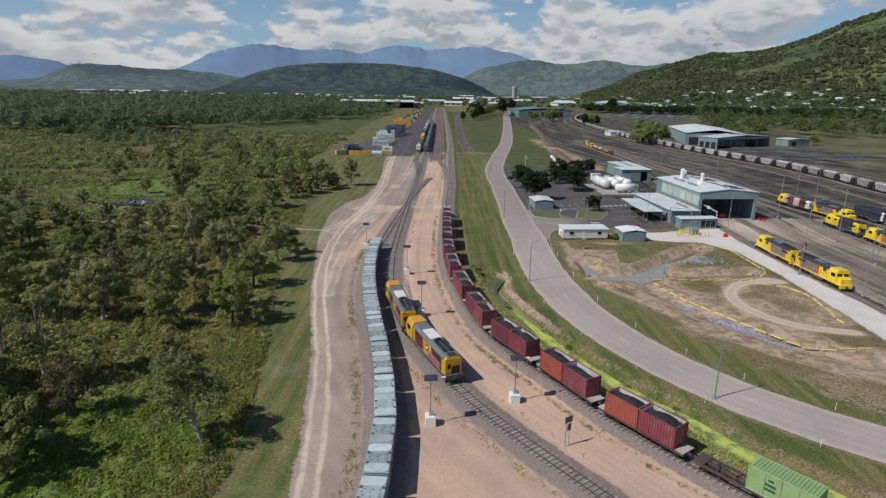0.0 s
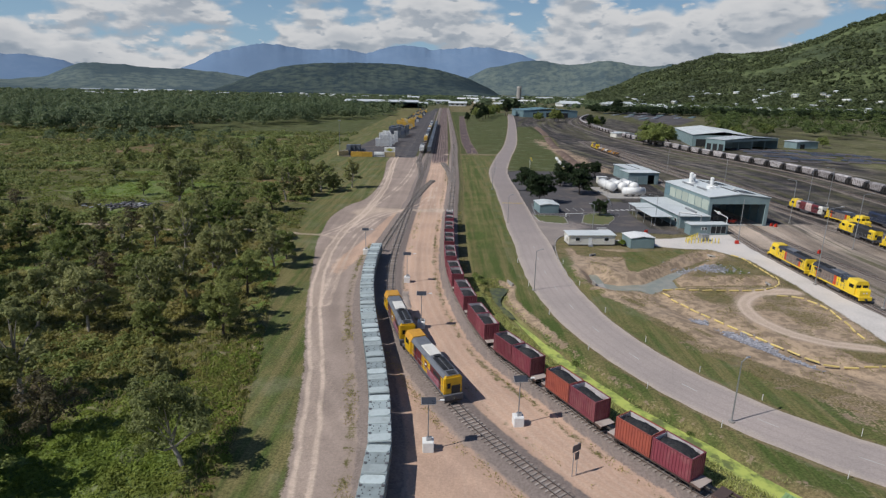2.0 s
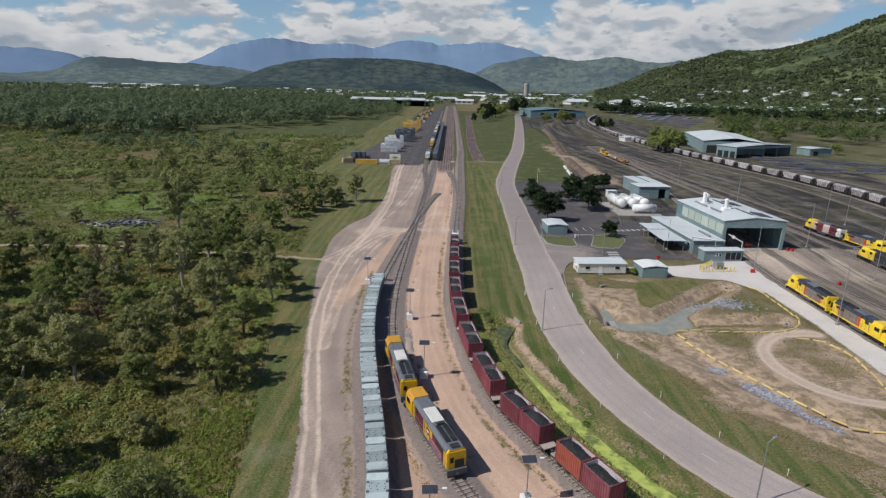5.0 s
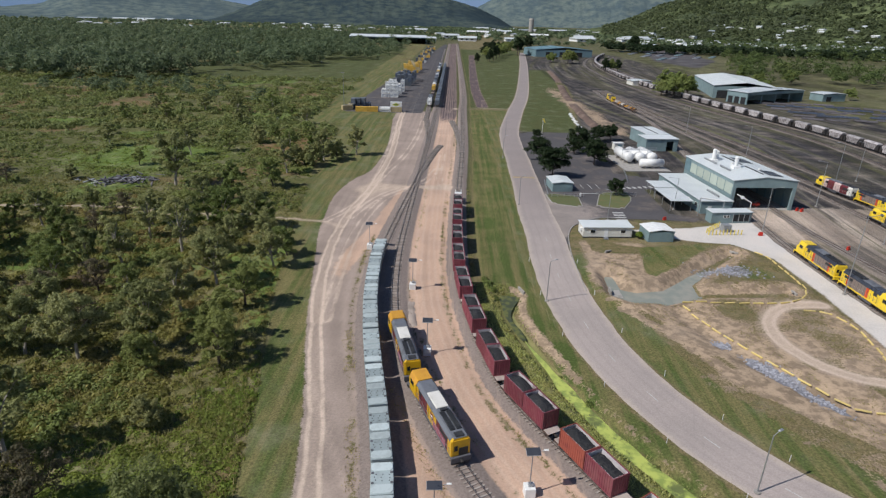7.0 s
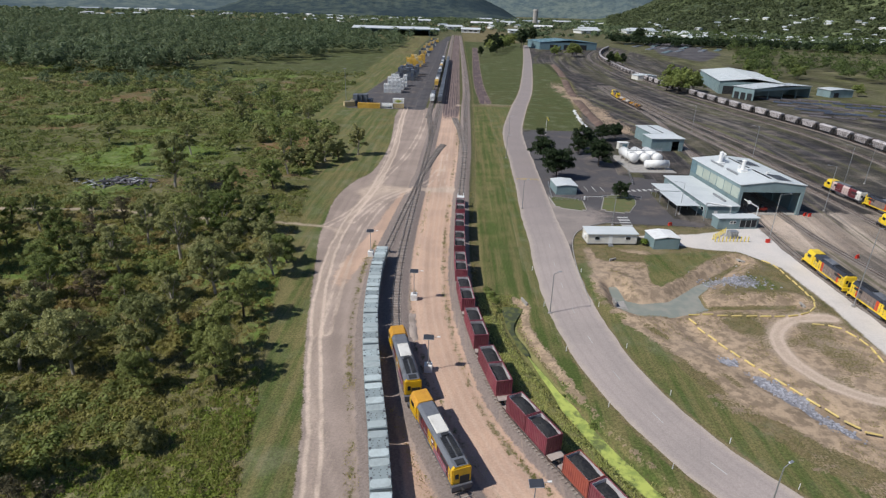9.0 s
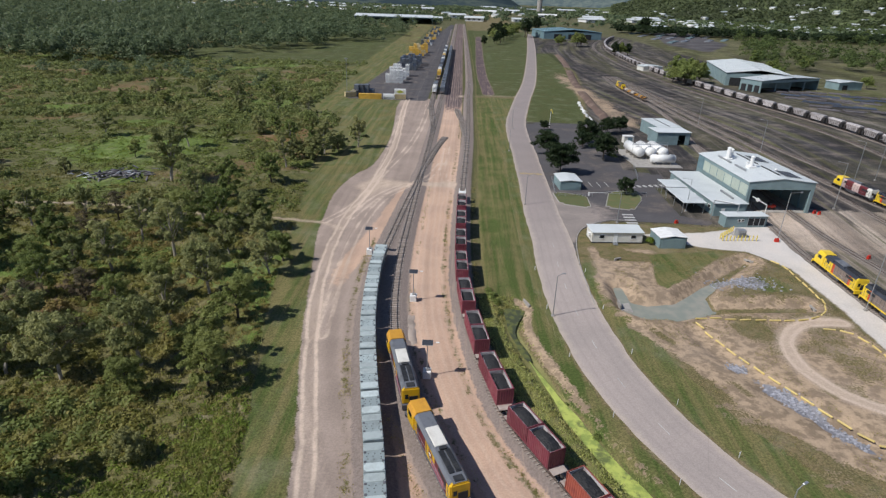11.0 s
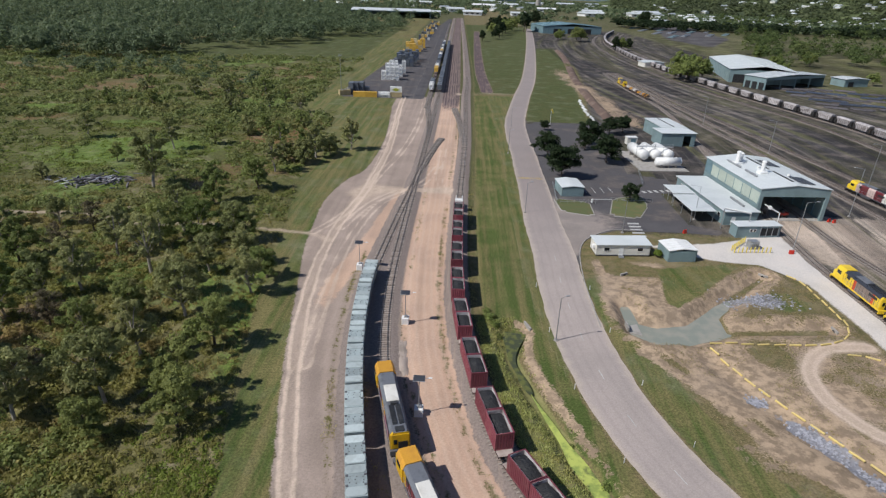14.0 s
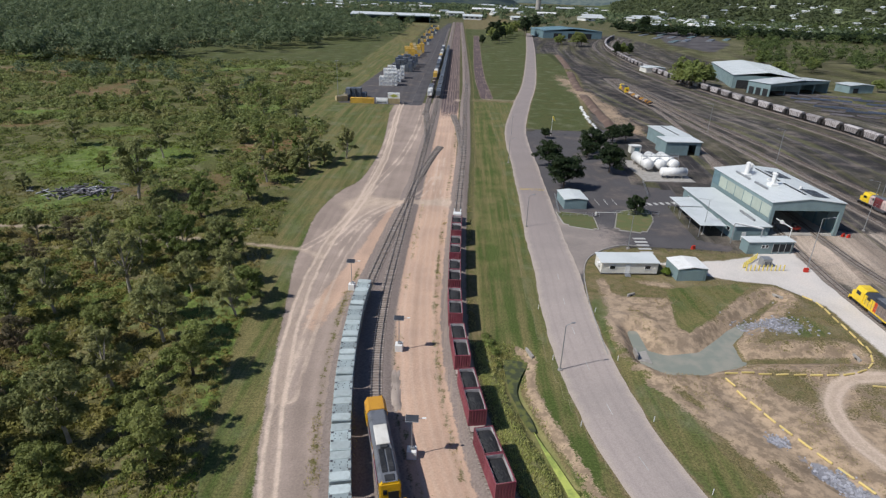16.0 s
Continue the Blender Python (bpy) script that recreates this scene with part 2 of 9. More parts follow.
M = {
    "red_box": surface("maroon_paint", (0.190, 0.040, 0.058), (0.255, 0.105, 0.105), 0.55, vary=0.25, wear=0.6, fine=3),
    "rust_box": surface("faded_red_paint", (0.30, 0.075, 0.050), (0.18, 0.045, 0.04), 0.6, vary=0.15, wear=0.6, fine=3),
    "box_inside": surface("worn_steel_lining", (0.50, 0.47, 0.47), (0.15, 0.09, 0.08), 0.6, wear=0.8),
    "coal": surface("coal", (0.012, 0.012, 0.014), (0.03, 0.03, 0.032), 0.75, fine=9, bump=0.9, vary=0.05),
    "wagon": surface("wagon_steel_brown", (0.075, 0.05, 0.045), (0.15, 0.09, 0.06), 0.7, vary=0.2),
    "deck": surface("wagon_deck", (0.44, 0.37, 0.33), (0.14, 0.08, 0.06), 0.75, vary=0.15),
    "iron": surface("running_gear_iron", (0.03, 0.028, 0.027), (0.08, 0.055, 0.04), 0.65),
    "grey_box": surface("grey_green_container_paint", (0.27, 0.33, 0.34), (0.16, 0.18, 0.17), 0.5, vary=0.12, wear=0.5),
    "grey_lid": surface("grey_lid_paint", (0.33, 0.385, 0.385), (0.20, 0.225, 0.22), 0.5, vary=0.24, wear=0.55, fine=2.2),
    "grey_panel": surface("grey_lid_panel", (0.42, 0.475, 0.47), (0.28, 0.31, 0.30), 0.5, vary=0.24, wear=0.5, fine=2.2),
    "green_box": surface("light_green_container_paint", (0.235, 0.36, 0.155), (0.20, 0.27, 0.13), 0.6, wear=0.6),
    "green_dark": surface("dark_green_marks", (0.02, 0.10, 0.05), None, 0.5),
    "yellow": surface("loco_yellow", (0.68, 0.40, 0.015), (0.35, 0.19, 0.02), 0.4, wear=0.4, vary=0.06),
    "yellow_bright": surface("bright_yellow_paint", (0.80, 0.56, 0.03), (0.5, 0.33, 0.04), 0.4, wear=0.35, vary=0.06),
    "orange": surface("loco_cab_roof", (0.60, 0.30, 0.035), (0.35, 0.15, 0.03), 0.5, wear=0.5),
    "maroon": surface("loco_maroon", (0.13, 0.020, 0.026), (0.19, 0.06, 0.05), 0.45, wear=0.5),
    "pink": surface("loco_faded_maroon", (0.34, 0.12, 0.16), (0.22, 0.07, 0.08), 0.55, wear=0.6),
    "loco_roof": surface("loco_roof_grey", (0.15, 0.16, 0.18), (0.07, 0.07, 0.075), 0.6, wear=0.7, fine=3),
    "loco_white": surface("loco_roof_white", (0.62, 0.60, 0.55), (0.40, 0.37, 0.32), 0.5, wear=0.5),
    "loco_dark": surface("loco_grille", (0.022, 0.023, 0.026), (0.06, 0.06, 0.06), 0.6),
    "under": surface("loco_underframe", (0.10, 0.10, 0.11), (0.05, 0.045, 0.04), 0.6),
    "orange_red": surface("loco_orange_red", (0.62, 0.07, 0.015), None, 0.45),
    "navy": surface("loco_navy", (0.02, 0.03, 0.06), (0.06, 0.06, 0.07), 0.5),
    "white": surface("white_paint", (0.78, 0.78, 0.76), (0.55, 0.53, 0.48), 0.5, wear=0.35, vary=0.05),
    "cream": surface("cream_cladding", (0.68, 0.66, 0.60), (0.45, 0.42, 0.36), 0.6, wear=0.35, vary=0.04),
    "roof_white": surface("pale_roof_sheet", (0.60, 0.63, 0.63), (0.46, 0.50, 0.50), 0.45, wear=0.5, vary=0.05, coarse=0.15),
    "clad": surface("blue_grey_cladding", (0.205, 0.285, 0.295), (0.15, 0.20, 0.205), 0.55, wear=0.5, vary=0.05, coarse=0.25),
    "clad_dark": surface("blue_cladding", (0.15, 0.24, 0.27), (0.10, 0.15, 0.17), 0.55, wear=0.5, vary=0.05),
    "light_panel": surface("translucent_wall_sheet", (0.42, 0.47, 0.40), (0.33, 0.38, 0.34), 0.4, wear=0.5),
    "concrete": surface("concrete", (0.33, 0.31, 0.285), (0.21, 0.195, 0.175), 0.85, wear=0.7, bump=0.3),
    "galv": surface("galvanised_steel", (0.40, 0.41, 0.42), (0.25, 0.25, 0.25), 0.45, metal=0.6),
    "solar": surface("solar_cells", (0.040, 0.044, 0.055), (0.06, 0.065, 0.075), 0.35, wear=0.3, bump=0),
    "sleeper": surface("sleepers", (0.30, 0.26, 0.23), (0.15, 0.11, 0.09), 0.85, vary=0.25, wear=0.7),
    "rail": surface("rail_steel", (0.17, 0.13, 0.11), (0.10, 0.06, 0.045), 0.45, metal=0.5),
    "rail_top": surface("rail_running_face", (0.26, 0.24, 0.23), (0.17, 0.14, 0.12), 0.4, metal=0.6),
    "glass": surface("dark_window_glass", (0.012, 0.016, 0.02), None, 0.08, bump=0),
    "bark": surface("pale_eucalypt_bark", (0.36, 0.32, 0.27), (0.17, 0.13, 0.10), 0.85, fine=5, bump=0.5),
    "bark_dark": surface("dark_bark", (0.09, 0.07, 0.055), (0.05, 0.04, 0.03), 0.9, bump=0.5),
    "log": surface("yellow_marker_sock", (0.60, 0.46, 0.16), (0.45, 0.36, 0.20), 0.75, vary=0.15),
    "post_yellow": surface("yellow_bollard", (0.70, 0.55, 0.10), None, 0.5),
    "red_paint": surface("red_paint", (0.50, 0.03, 0.015), None, 0.5),
    "line_white": surface("road_line_white", (0.47, 0.46, 0.44), (0.36, 0.35, 0.33), 0.7, wear=0.8),
    "line_yellow": surface("road_line_yellow", (0.50, 0.36, 0.09), (0.3, 0.25, 0.15), 0.7, wear=0.8),
    "hopper": surface("grey_hopper_side", (0.40, 0.37, 0.365), (0.10, 0.085, 0.08), 0.6, vary=0.3, wear=0.7),
    # near-black for solid sheets that stand for the shade inside openings
    "dark": surface("opening_shade", (0.02, 0.021, 0.023), None, 0.9),
    "scrap": surface("scrap_timber_grey", (0.13, 0.12, 0.13), (0.05, 0.045, 0.045), 0.8, vary=0.4),
    "blue_steel": surface("stacked_blue_steel", (0.06, 0.08, 0.12), (0.1, 0.08, 0.07), 0.6, vary=0.4),
    "cont_yellow": surface("yellow_container", (0.62, 0.38, 0.06), (0.4, 0.24, 0.06), 0.5, vary=0.1),
    "cont_tan": surface("tan_container", (0.50, 0.40, 0.22), (0.3, 0.24, 0.14), 0.5, vary=0.1),
    "cont_grey": surface("dark_grey_container", (0.10, 0.115, 0.135), (0.06, 0.06, 0.065), 0.5, vary=0.25),
    "leaf_a": foliage("eucalypt_leaves", (0.155, 0.170, 0.062), (0.390, 0.405, 0.175), (0.375, 0.335, 0.150), 0.35, 0.03, 0.2),
    "leaf_b": foliage("dark_green_leaves", (0.115, 0.148, 0.042), (0.300, 0.355, 0.112), (0.320, 0.300, 0.105), 0.3, 0.03, 0.2),
    "leaf_fig": foliage("fig_leaves", (0.014, 0.027, 0.011), (0.040, 0.066, 0.026), (0.03, 0.045, 0.018), 0.1),
    "leaf_vine": foliage("vine_leaves", (0.150, 0.205, 0.032), (0.270, 0.345, 0.064), (0.240, 0.235, 0.060), 0.45, 0.05),
    "leaf_shrub": foliage("scrub_leaves", (0.145, 0.150, 0.038), (0.330, 0.310, 0.095), (0.335, 0.240, 0.105), 0.62, 0.06, 0.25),
    "leaf_dry": foliage("dry_grass_blades", (0.24, 0.22, 0.085), (0.46, 0.41, 0.18), (0.32, 0.24, 0.11), 0.5, 0.06, 0.15),
    "leaf_reed": foliage("ditch_grass_blades", (0.30, 0.335, 0.105), (0.56, 0.57, 0.235), (0.50, 0.42, 0.20), 0.45, 0.10, 0.12),
    # far leaves are tinted pale and bluish for the haze in between
    "leaf_far": foliage("hazed_tree_leaves", (0.092, 0.128, 0.072), (0.250, 0.305, 0.175), (0.265, 0.295, 0.165), 0.45, 0.012, 0.55),
}


# ---- plan ----
def spline(points, step=1.0):
    """A smooth line through plan points, at even steps."""
    p = [Vector((*q, 0)) if len(q) == 2 else Vector(q) for q in points]
    p = [p[0] * 2 - p[1], *p, p[-1] * 2 - p[-2]]
    raw = []
    for i in range(1, len(p) - 2):
        n = max(2, int((p[i + 1] - p[i]).length / step * 2))
        for k in range(n):
            t = k / n
            raw.append(0.5 * ((2 * p[i]) + (p[i + 1] - p[i - 1]) * t + (2 * p[i - 1] - 5 * p[i] + 4 * p[i + 1] - p[i + 2]) * t * t
                              + (3 * p[i] - p[i - 1] - 3 * p[i + 1] + p[i + 2]) * t ** 3))
    raw.append(p[-2])
    a = np.array([(v.x, v.y) for v in raw])
    s = np.concatenate([[0], np.cumsum(np.hypot(*np.diff(a, axis=0).T))])
    even = np.arange(0, s[-1], step)
    return np.stack([np.interp(even, s, a[:, 0]), np.interp(even, s, a[:, 1])], 1)


def along(line, s):
    """Place and heading (degrees from +x) at s metres along an even line of 1 m steps."""
    i = min(max(int(s), 0), len(line) - 2)
    a, b = line[i], line[i + 1]
    p = a + (b - a) * (s - i)
    return p, math.degrees(math.atan2(b[1] - a[1], b[0] - a[0]))


def s_at_y(line, y):
    return float(np.argmin(np.abs(line[:, 1] - y)))


T1 = spline([(-8.6, 10), (-7.2, 28), (-6.2, 42), (-5.9, 52), (-6.3, 61), (-7.6, 70), (-9.1, 78.5), (-10.9, 87.5), (-12.8, 98), (-14.5, 110), (-15.5, 122),
             (-15.9, 132), (-15.6, 142), (-14.8, 156), (-13.7, 174), (-12.4, 192), (-11.7, 206)])
T2 = spline([(42, 15), (28, 32), (15.3, 49.8), (9, 58.5), (3.3, 67.6), (-0.7, 76.2), (-4.2, 84.8), (-7.3, 94.6), (-9.5, 105.3), (-10.9, 117), (-11.7, 130),
             (-12, 142), (-12, 160), (-11.8, 190), (-11.4, 250), (-11.1, 348), (-12.6, 637), (-16, 1200)])
T3 = spline([(52, 22), (41.5, 36), (32.2, 47.6), (25.7, 55.7), (20.4, 63.4), (15.2, 73), (11, 80.3), (7.8, 87.5), (5.6, 96), (3.7, 106.5), (2.3, 116.5), (1.5, 127),
             (1.2, 140), (1.2, 160), (1.6, 190), (2.4, 222), (3.2, 262), (3.7, 352), (4.5, 424), (3, 650), (-2, 1200)])
SPUR = spline([(-11.5, 205), (-10.6, 218), (-8.6, 236), (-6, 254)])
SPUR_EAST = spline([(2.9, 245), (2.2, 262), (0.4, 290), (-2, 315)])
TWIN = spline([(-11.4, 258), (-12.4, 285), (-14.6, 315), (-15.6, 345), (-17.5, 637), (-20, 1000)])
YARD = [
    spline([(88.6, 215), (85.5, 190), (82, 158), (81.2, 140), (81.6, 110), (84, 70), (87, 40)]),
    spline([(95.5, 260), (94.5, 215), (93.4, 180), (93, 160), (95, 136), (99, 95), (105, 40)]),
    spline([(107, 470), (108.5, 380), (110, 310), (113.5, 250), (115.6, 205), (116, 165), (115.4, 130), (117, 80), (122, 40)]),
    spline([(110, 470), (112.5, 380), (115, 320), (119, 250), (121, 206), (124, 182), (128, 152), (133, 105), (140, 50)]),
    spline([(113, 470), (117, 380), (121, 320), (128, 250), (133.5, 190), (135, 160), (140, 110), (150, 50)]),
    spline([(104, 470), (101.5, 400), (104, 345), (101, 300), (96, 265), (90.5, 230), (88, 209)]),
]
LONG = spline([(168, 150), (173, 190), (177.5, 232), (180, 270), (178.5, 305), (172.5, 340), (165, 380), (157.5, 435), (152, 515), (152, 600), (161, 720), (184, 825), (216, 920)])
BACK = [spline([(LONG[i][0] + d, LONG[i][1]) for i in range(0, len(LONG), 40)]) for d in (-13, 9, 16)]
LEFT_ROAD = spline([(-10.6, 30), (-13, 49.8), (-14.3, 59.7), (-17.1, 77), (-20.9, 93.3), (-23.6, 106), (-25.1, 114), (-26.7, 125), (-27.9, 138), (-28.2, 152), (-27.6, 168), (-25.4, 192), (-24.6, 240), (-28.5, 316), (-29, 345)])
RED_TRACK = spline([(-23.8, 116), (-23.4, 124), (-22.4, 134), (-18.6, 155), (-16, 176), (-14, 190)])
HAUL = spline([(41.4, 23), (24.4, 47.5), (16.4, 58.5), (9.4, 70.9), (4.6, 81.7), (0.9, 93.5), (-2.2, 107.2), (-3.9, 122), (-4.9, 140), (-5.2, 165), (-4.6, 195), (-4.2, 240), (-4.2, 350), (-5.5, 640), (-8, 1200)])
WOOD_EDGE = spline([(-19.5, 30), (-21.2, 48), (-22.4, 59.5), (-26.4, 82), (-28.5, 91), (-30.4, 99.8), (-33, 112), (-35.4, 124.5), (-37, 136), (-39, 149), (-41, 162), (-44.6, 185), (-48.5, 211), (-52, 260), (-56, 312)])
GRASS_EDGE = spline([(-12.4, 30), (-14.6, 48), (-16, 59.7), (-18.9, 77), (-19.9, 82), (-22.4, 93), (-25.2, 105.8), (-26.6, 113.8), (-28.1, 122), (-30.7, 136.8), (-32.4, 146), (-33.6, 157), (-35, 180), (-32.5, 198), (-28.4, 212), (-27.6, 250), (-31, 300), (-32.3, 316), (-32.5, 340)])
DITCH = spline([(11.6, 118.2), (11.0, 114), (10.7, 110), (11.6, 106), (13.2, 100.5), (15.4, 94), (18.2, 86), (23, 75.5), (29.5, 65.5), (35, 56.8), (39.5, 51), (48, 41), (58, 30)])
ROAD = spline([(92.4, 34.8), (70.4, 47.3), (58.5, 53.6), (49.1, 59.9), (42.2, 66.1), (36.4, 73.0), (30.7, 82.9), (26.1, 95.7), (23.7, 109.1), (22.7, 122), (22.5, 136), (23.0, 150),
               (22.9, 170), (23.5, 198), (24, 232), (25, 285), (33.5, 350), (48, 450), (73, 683), (98, 950)])
GULLY = spline([(42.5, 114.5), (45, 106), (48.5, 98), (53.5, 90), (60, 83), (68, 78), (80, 72)])
BARRIER_A = spline([(44.4, 115.8), (54, 116.2), (65, 117.3), (70.2, 120.2), (72.6, 126.5), (73, 134), (73, 141), (70, 146)])
BARRIER_B = spline([(44.3, 115), (47, 106.4), (50, 100), (53.3, 93.5), (57, 86.6), (60.5, 84.2), (71, 84.2)])
BARRIER_C = spline([(67, 114.6), (71, 113.4), (72.6, 108), (71.8, 102), (70, 93)])
LOOP = spline([(72, 117), (64, 116), (58.3, 110.5), (56.5, 103), (58.5, 96.5), (63, 92.5), (70, 90.5)])
POND = [(34.4, 129.5), (34.6, 123.2), (37.6, 122), (43.6, 123.4), (54.8, 134), (65.8, 143.8), (66.4, 142.9), (55.7, 132.3), (51, 126.6), (50.4, 121.8), (68.5, 123.4),
        (68.7, 122), (50, 120.2), (45.8, 118.8), (41.8, 117.6), (36, 116.9), (32.8, 119.6), (32.6, 121.2), (33, 129.5)]
GREEN_BANK = [(41.6, 130), (42.8, 126.6), (49, 132.4), (62.4, 147), (62, 149), (44.5, 144.6)]
ASPHALT = [(22, 286), (33, 289), (70, 295), (61, 257), (56, 216), (67.5, 211), (66, 197), (61, 196), (60.5, 172), (68, 168), (66, 165.5), (47, 166.2), (40.4, 166), (35.2, 162.6), (31, 158), (28.6, 150), (27, 138), (22, 130), (21, 180)]
GRAVEL_ROAD = [(46, 157), (58, 150.5), (68, 148.5), (74.2, 140), (74.6, 122), (73.6, 100), (72.4, 80), (72, 40), (88, 40), (83, 100), (81, 150), (81, 176), (70, 163), (62, 160)]


# ---- ground: one sheet to the horizon ----
def lines(lo, hi, step, far_lo, far_hi, grow):
    mid = list(np.arange(lo, hi + 1e-6, step))
    d, v, up = step, hi, []
    while v < far_hi:
        d *= grow
        v += d
        up.append(v)
    d, v, down = step, lo, []
    while v > far_lo:
        d *= grow
        v -= d
        down.append(v)
    return np.array(down[::-1] + mid + up)


def dist_line(X, Y, line, every=2):
    """Distance of all places from a line, and on which side (left of its way: plus)."""
    pts = line[::every]
    best, side = np.full(X.shape, 1e9), np.zeros(X.shape)
    r = 60.0
    near = (X > pts[:, 0].min() - r) & (X < pts[:, 0].max() + r) & (Y > pts[:, 1].min() - r) & (Y < pts[:, 1].max() + r)
    x, y = X[near], Y[near]
    b, s = np.full(x.shape, 1e9), np.zeros(x.shape)
    for a, c in zip(pts[:-1], pts[1:]):
        ex, ey = c - a
        n = math.hypot(ex, ey) or 1e-6
        t = np.clip(((x - a[0]) * ex + (y - a[1]) * ey) / n ** 2, 0, 1)
        dx, dy = x - a[0] - t * ex, y - a[1] - t * ey
        d = np.hypot(dx, dy)
        m = d < b
        b[m], s[m] = d[m], np.sign(ex * dy - ey * dx)[m]
    best[near], side[near] = b, s
    return best, side


def dist_poly(X, Y, poly):
    """Signed distance from a polygon's edge, plus inside."""
    poly = np.array(poly, float)
    inside, best = np.zeros(X.shape, bool), np.full(X.shape, 1e9)
    for a, c in zip(poly, np.roll(poly, -1, 0)):
        e = c - a
        t = np.clip(((X - a[0]) * e[0] + (Y - a[1]) * e[1]) / (e @ e), 0, 1)
        best = np.minimum(best, np.hypot(X - a[0] - t * e[0], Y - a[1] - t * e[1]))
        cross = (a[1] > Y) != (c[1] > Y)
        with np.errstate(divide="ignore", invalid="ignore"):
            inside ^= cross & (X < (c[0] - a[0]) * (Y - a[1]) / (c[1] - a[1]) + a[0])
    return np.where(inside, best, -best)


def soft(d, width):
    return np.clip(d / width + 0.5, 0, 1)


rng = np.random.default_rng(7)


def value_noise(X, Y, size, seed):
    g = np.random.default_rng(seed).random((64, 64))
    u, v = X / size % 63, Y / size % 63
    i, j = u.astype(int), v.astype(int)
    f, h = u - i, v - j
    f, h = f * f * (3 - 2 * f), h * h * (3 - 2 * h)
    return (g[i, j] * (1 - f) + g[i + 1, j] * f) * (1 - h) + (g[i, j + 1] * (1 - f) + g[i + 1, j + 1] * f) * h


def ground_at(x, y):
    i, j = np.searchsorted(GX, x) - 1, np.searchsorted(GY, y) - 1
    i, j = int(np.clip(i, 0, len(GX) - 2)), int(np.clip(j, 0, len(GY) - 2))
    f, h = (x - GX[i]) / (GX[i + 1] - GX[i]), (y - GY[j]) / (GY[j + 1] - GY[j])
    return float((GZ[i, j] * (1 - f) + GZ[i + 1, j] * f) * (1 - h) + (GZ[i, j + 1] * (1 - f) + GZ[i + 1, j + 1] * f) * h)


GX = lines(-46, 86, 0.66, -4800, 4800, 1.055)
GY = lines(40, 158, 0.66, -700, 4900, 1.026)
X, Y = np.meshgrid(GX, GY, indexing="ij")
Z = (value_noise(X, Y, 7, 1) - 0.5) * 0.16 + (value_noise(X, Y, 2.3, 2) - 0.5) * 0.07
mask = {}
d_wood, side_wood = dist_line(X, Y, WOOD_EDGE)
wood_x = np.interp(Y, WOOD_EDGE[:, 1], WOOD_EDGE[:, 0])
left = X < wood_x
wood = soft(wood_x - X, 2.0)
# open ground right of the wood's edge and south of the terminal
corridor = soft(X - wood_x, 1.0) * soft(2000 - Y, 100)
d1, _ = dist_line(X, Y, T1)
d2, _ = dist_line(X, Y, T2, 3)
d3, side3 = dist_line(X, Y, T3, 3)
dl, _ = dist_line(X, Y, LEFT_ROAD)
dr, _ = dist_line(X, Y, RED_TRACK)
dh, _ = dist_line(X, Y, HAUL, 3)
dd, side_d = dist_line(X, Y, DITCH)
droad, side_r = dist_line(X, Y, ROAD, 3)
dg, _ = dist_line(X, Y, GULLY)
dloop, _ = dist_line(X, Y, LOOP)
d_asph, d_grav, d_pond = dist_poly(X, Y, ASPHALT), dist_poly(X, Y, GRAVEL_ROAD), dist_poly(X, Y, POND)
t2x = np.interp(Y, T2[:, 1], T2[:, 0])
t3x = np.interp(Y, T3[:, 1], T3[:, 0])
roadx = np.interp(Y, ROAD[:, 1], ROAD[:, 0])
leftx = np.interp(Y, LEFT_ROAD[:, 1], LEFT_ROAD[:, 0])
edge_x = np.interp(Y, GRASS_EDGE[:, 1], GRASS_EDGE[:, 0])
mask["mown"] = np.clip(soft(X - wood_x, 1.2) * soft(edge_x - X, 1.4) * soft(335 - Y, 6)
                       + soft(X - t3x - 4.5, 2.5) * soft(roadx - 4.2 - X, 1.5) * soft(Y - 112, 14) * soft(356 - Y, 3)
                       + soft(droad - 5.0, 1.5) * (X > roadx) * soft(11.5 - droad, 1.6) * soft(140 - Y, 10) * 0.9 + soft(droad - 5.0, 1.5) * (X < roadx) * soft(9.5 - droad, 3) * soft(118 - Y, 10) * 0.85
                       + soft(dist_poly(X, Y, GREEN_BANK), 1.6) + np.exp(-(((X - 65.5) / 5) ** 2 + ((Y - 132) / 4.5) ** 2) ** 2) * 0.8
                       + soft(X - roadx - 4, 2) * soft(Y - 292, 4) * soft(roadx + 36 - X, 10) * 0.25
                       + soft(X - t3x - 16, 2) * soft(roadx - 5 - X, 2) * soft(Y - 366, 5) * soft(640 - Y, 30), 0, 1)
# far grass: darker green, with cloud shade taken into the colour
mask["deep"] = np.clip(soft(X - t3x - 4.5, 2) * soft(roadx - 5 - X, 2) * soft(Y - 362, 5) * soft(1000 - Y, 60) + soft(X - roadx - 5, 2) * soft(Y - 292, 4) * soft(roadx + 33 - (Y - 300) * 0.03 - X, 5) * soft(640 - Y, 40) + soft(-80 - X, 5) * soft(X + 250, 20) * soft(Y - 480, 20) * soft(1000 - Y, 40) * 0.8, 0, 1)
strip = soft(X - edge_x, 1.5) * soft(t2x + 3 - X, 3) * soft(345 - Y, 4)
mask["gravel"] = np.clip(strip, 0, 1)
mask["mown"] = np.clip(mask["mown"] + soft(X + 84 + (Y - 337) * 0.02, 6) * soft(-62 - X + (Y - 337) * 0.045, 2) * soft(Y - 305, 12) * soft(700 - Y, 60) + soft(-30 - X, 2) * soft(X + 66, 6) * soft(Y - 300, 8) * soft(336 - Y, 2), 0, 1)
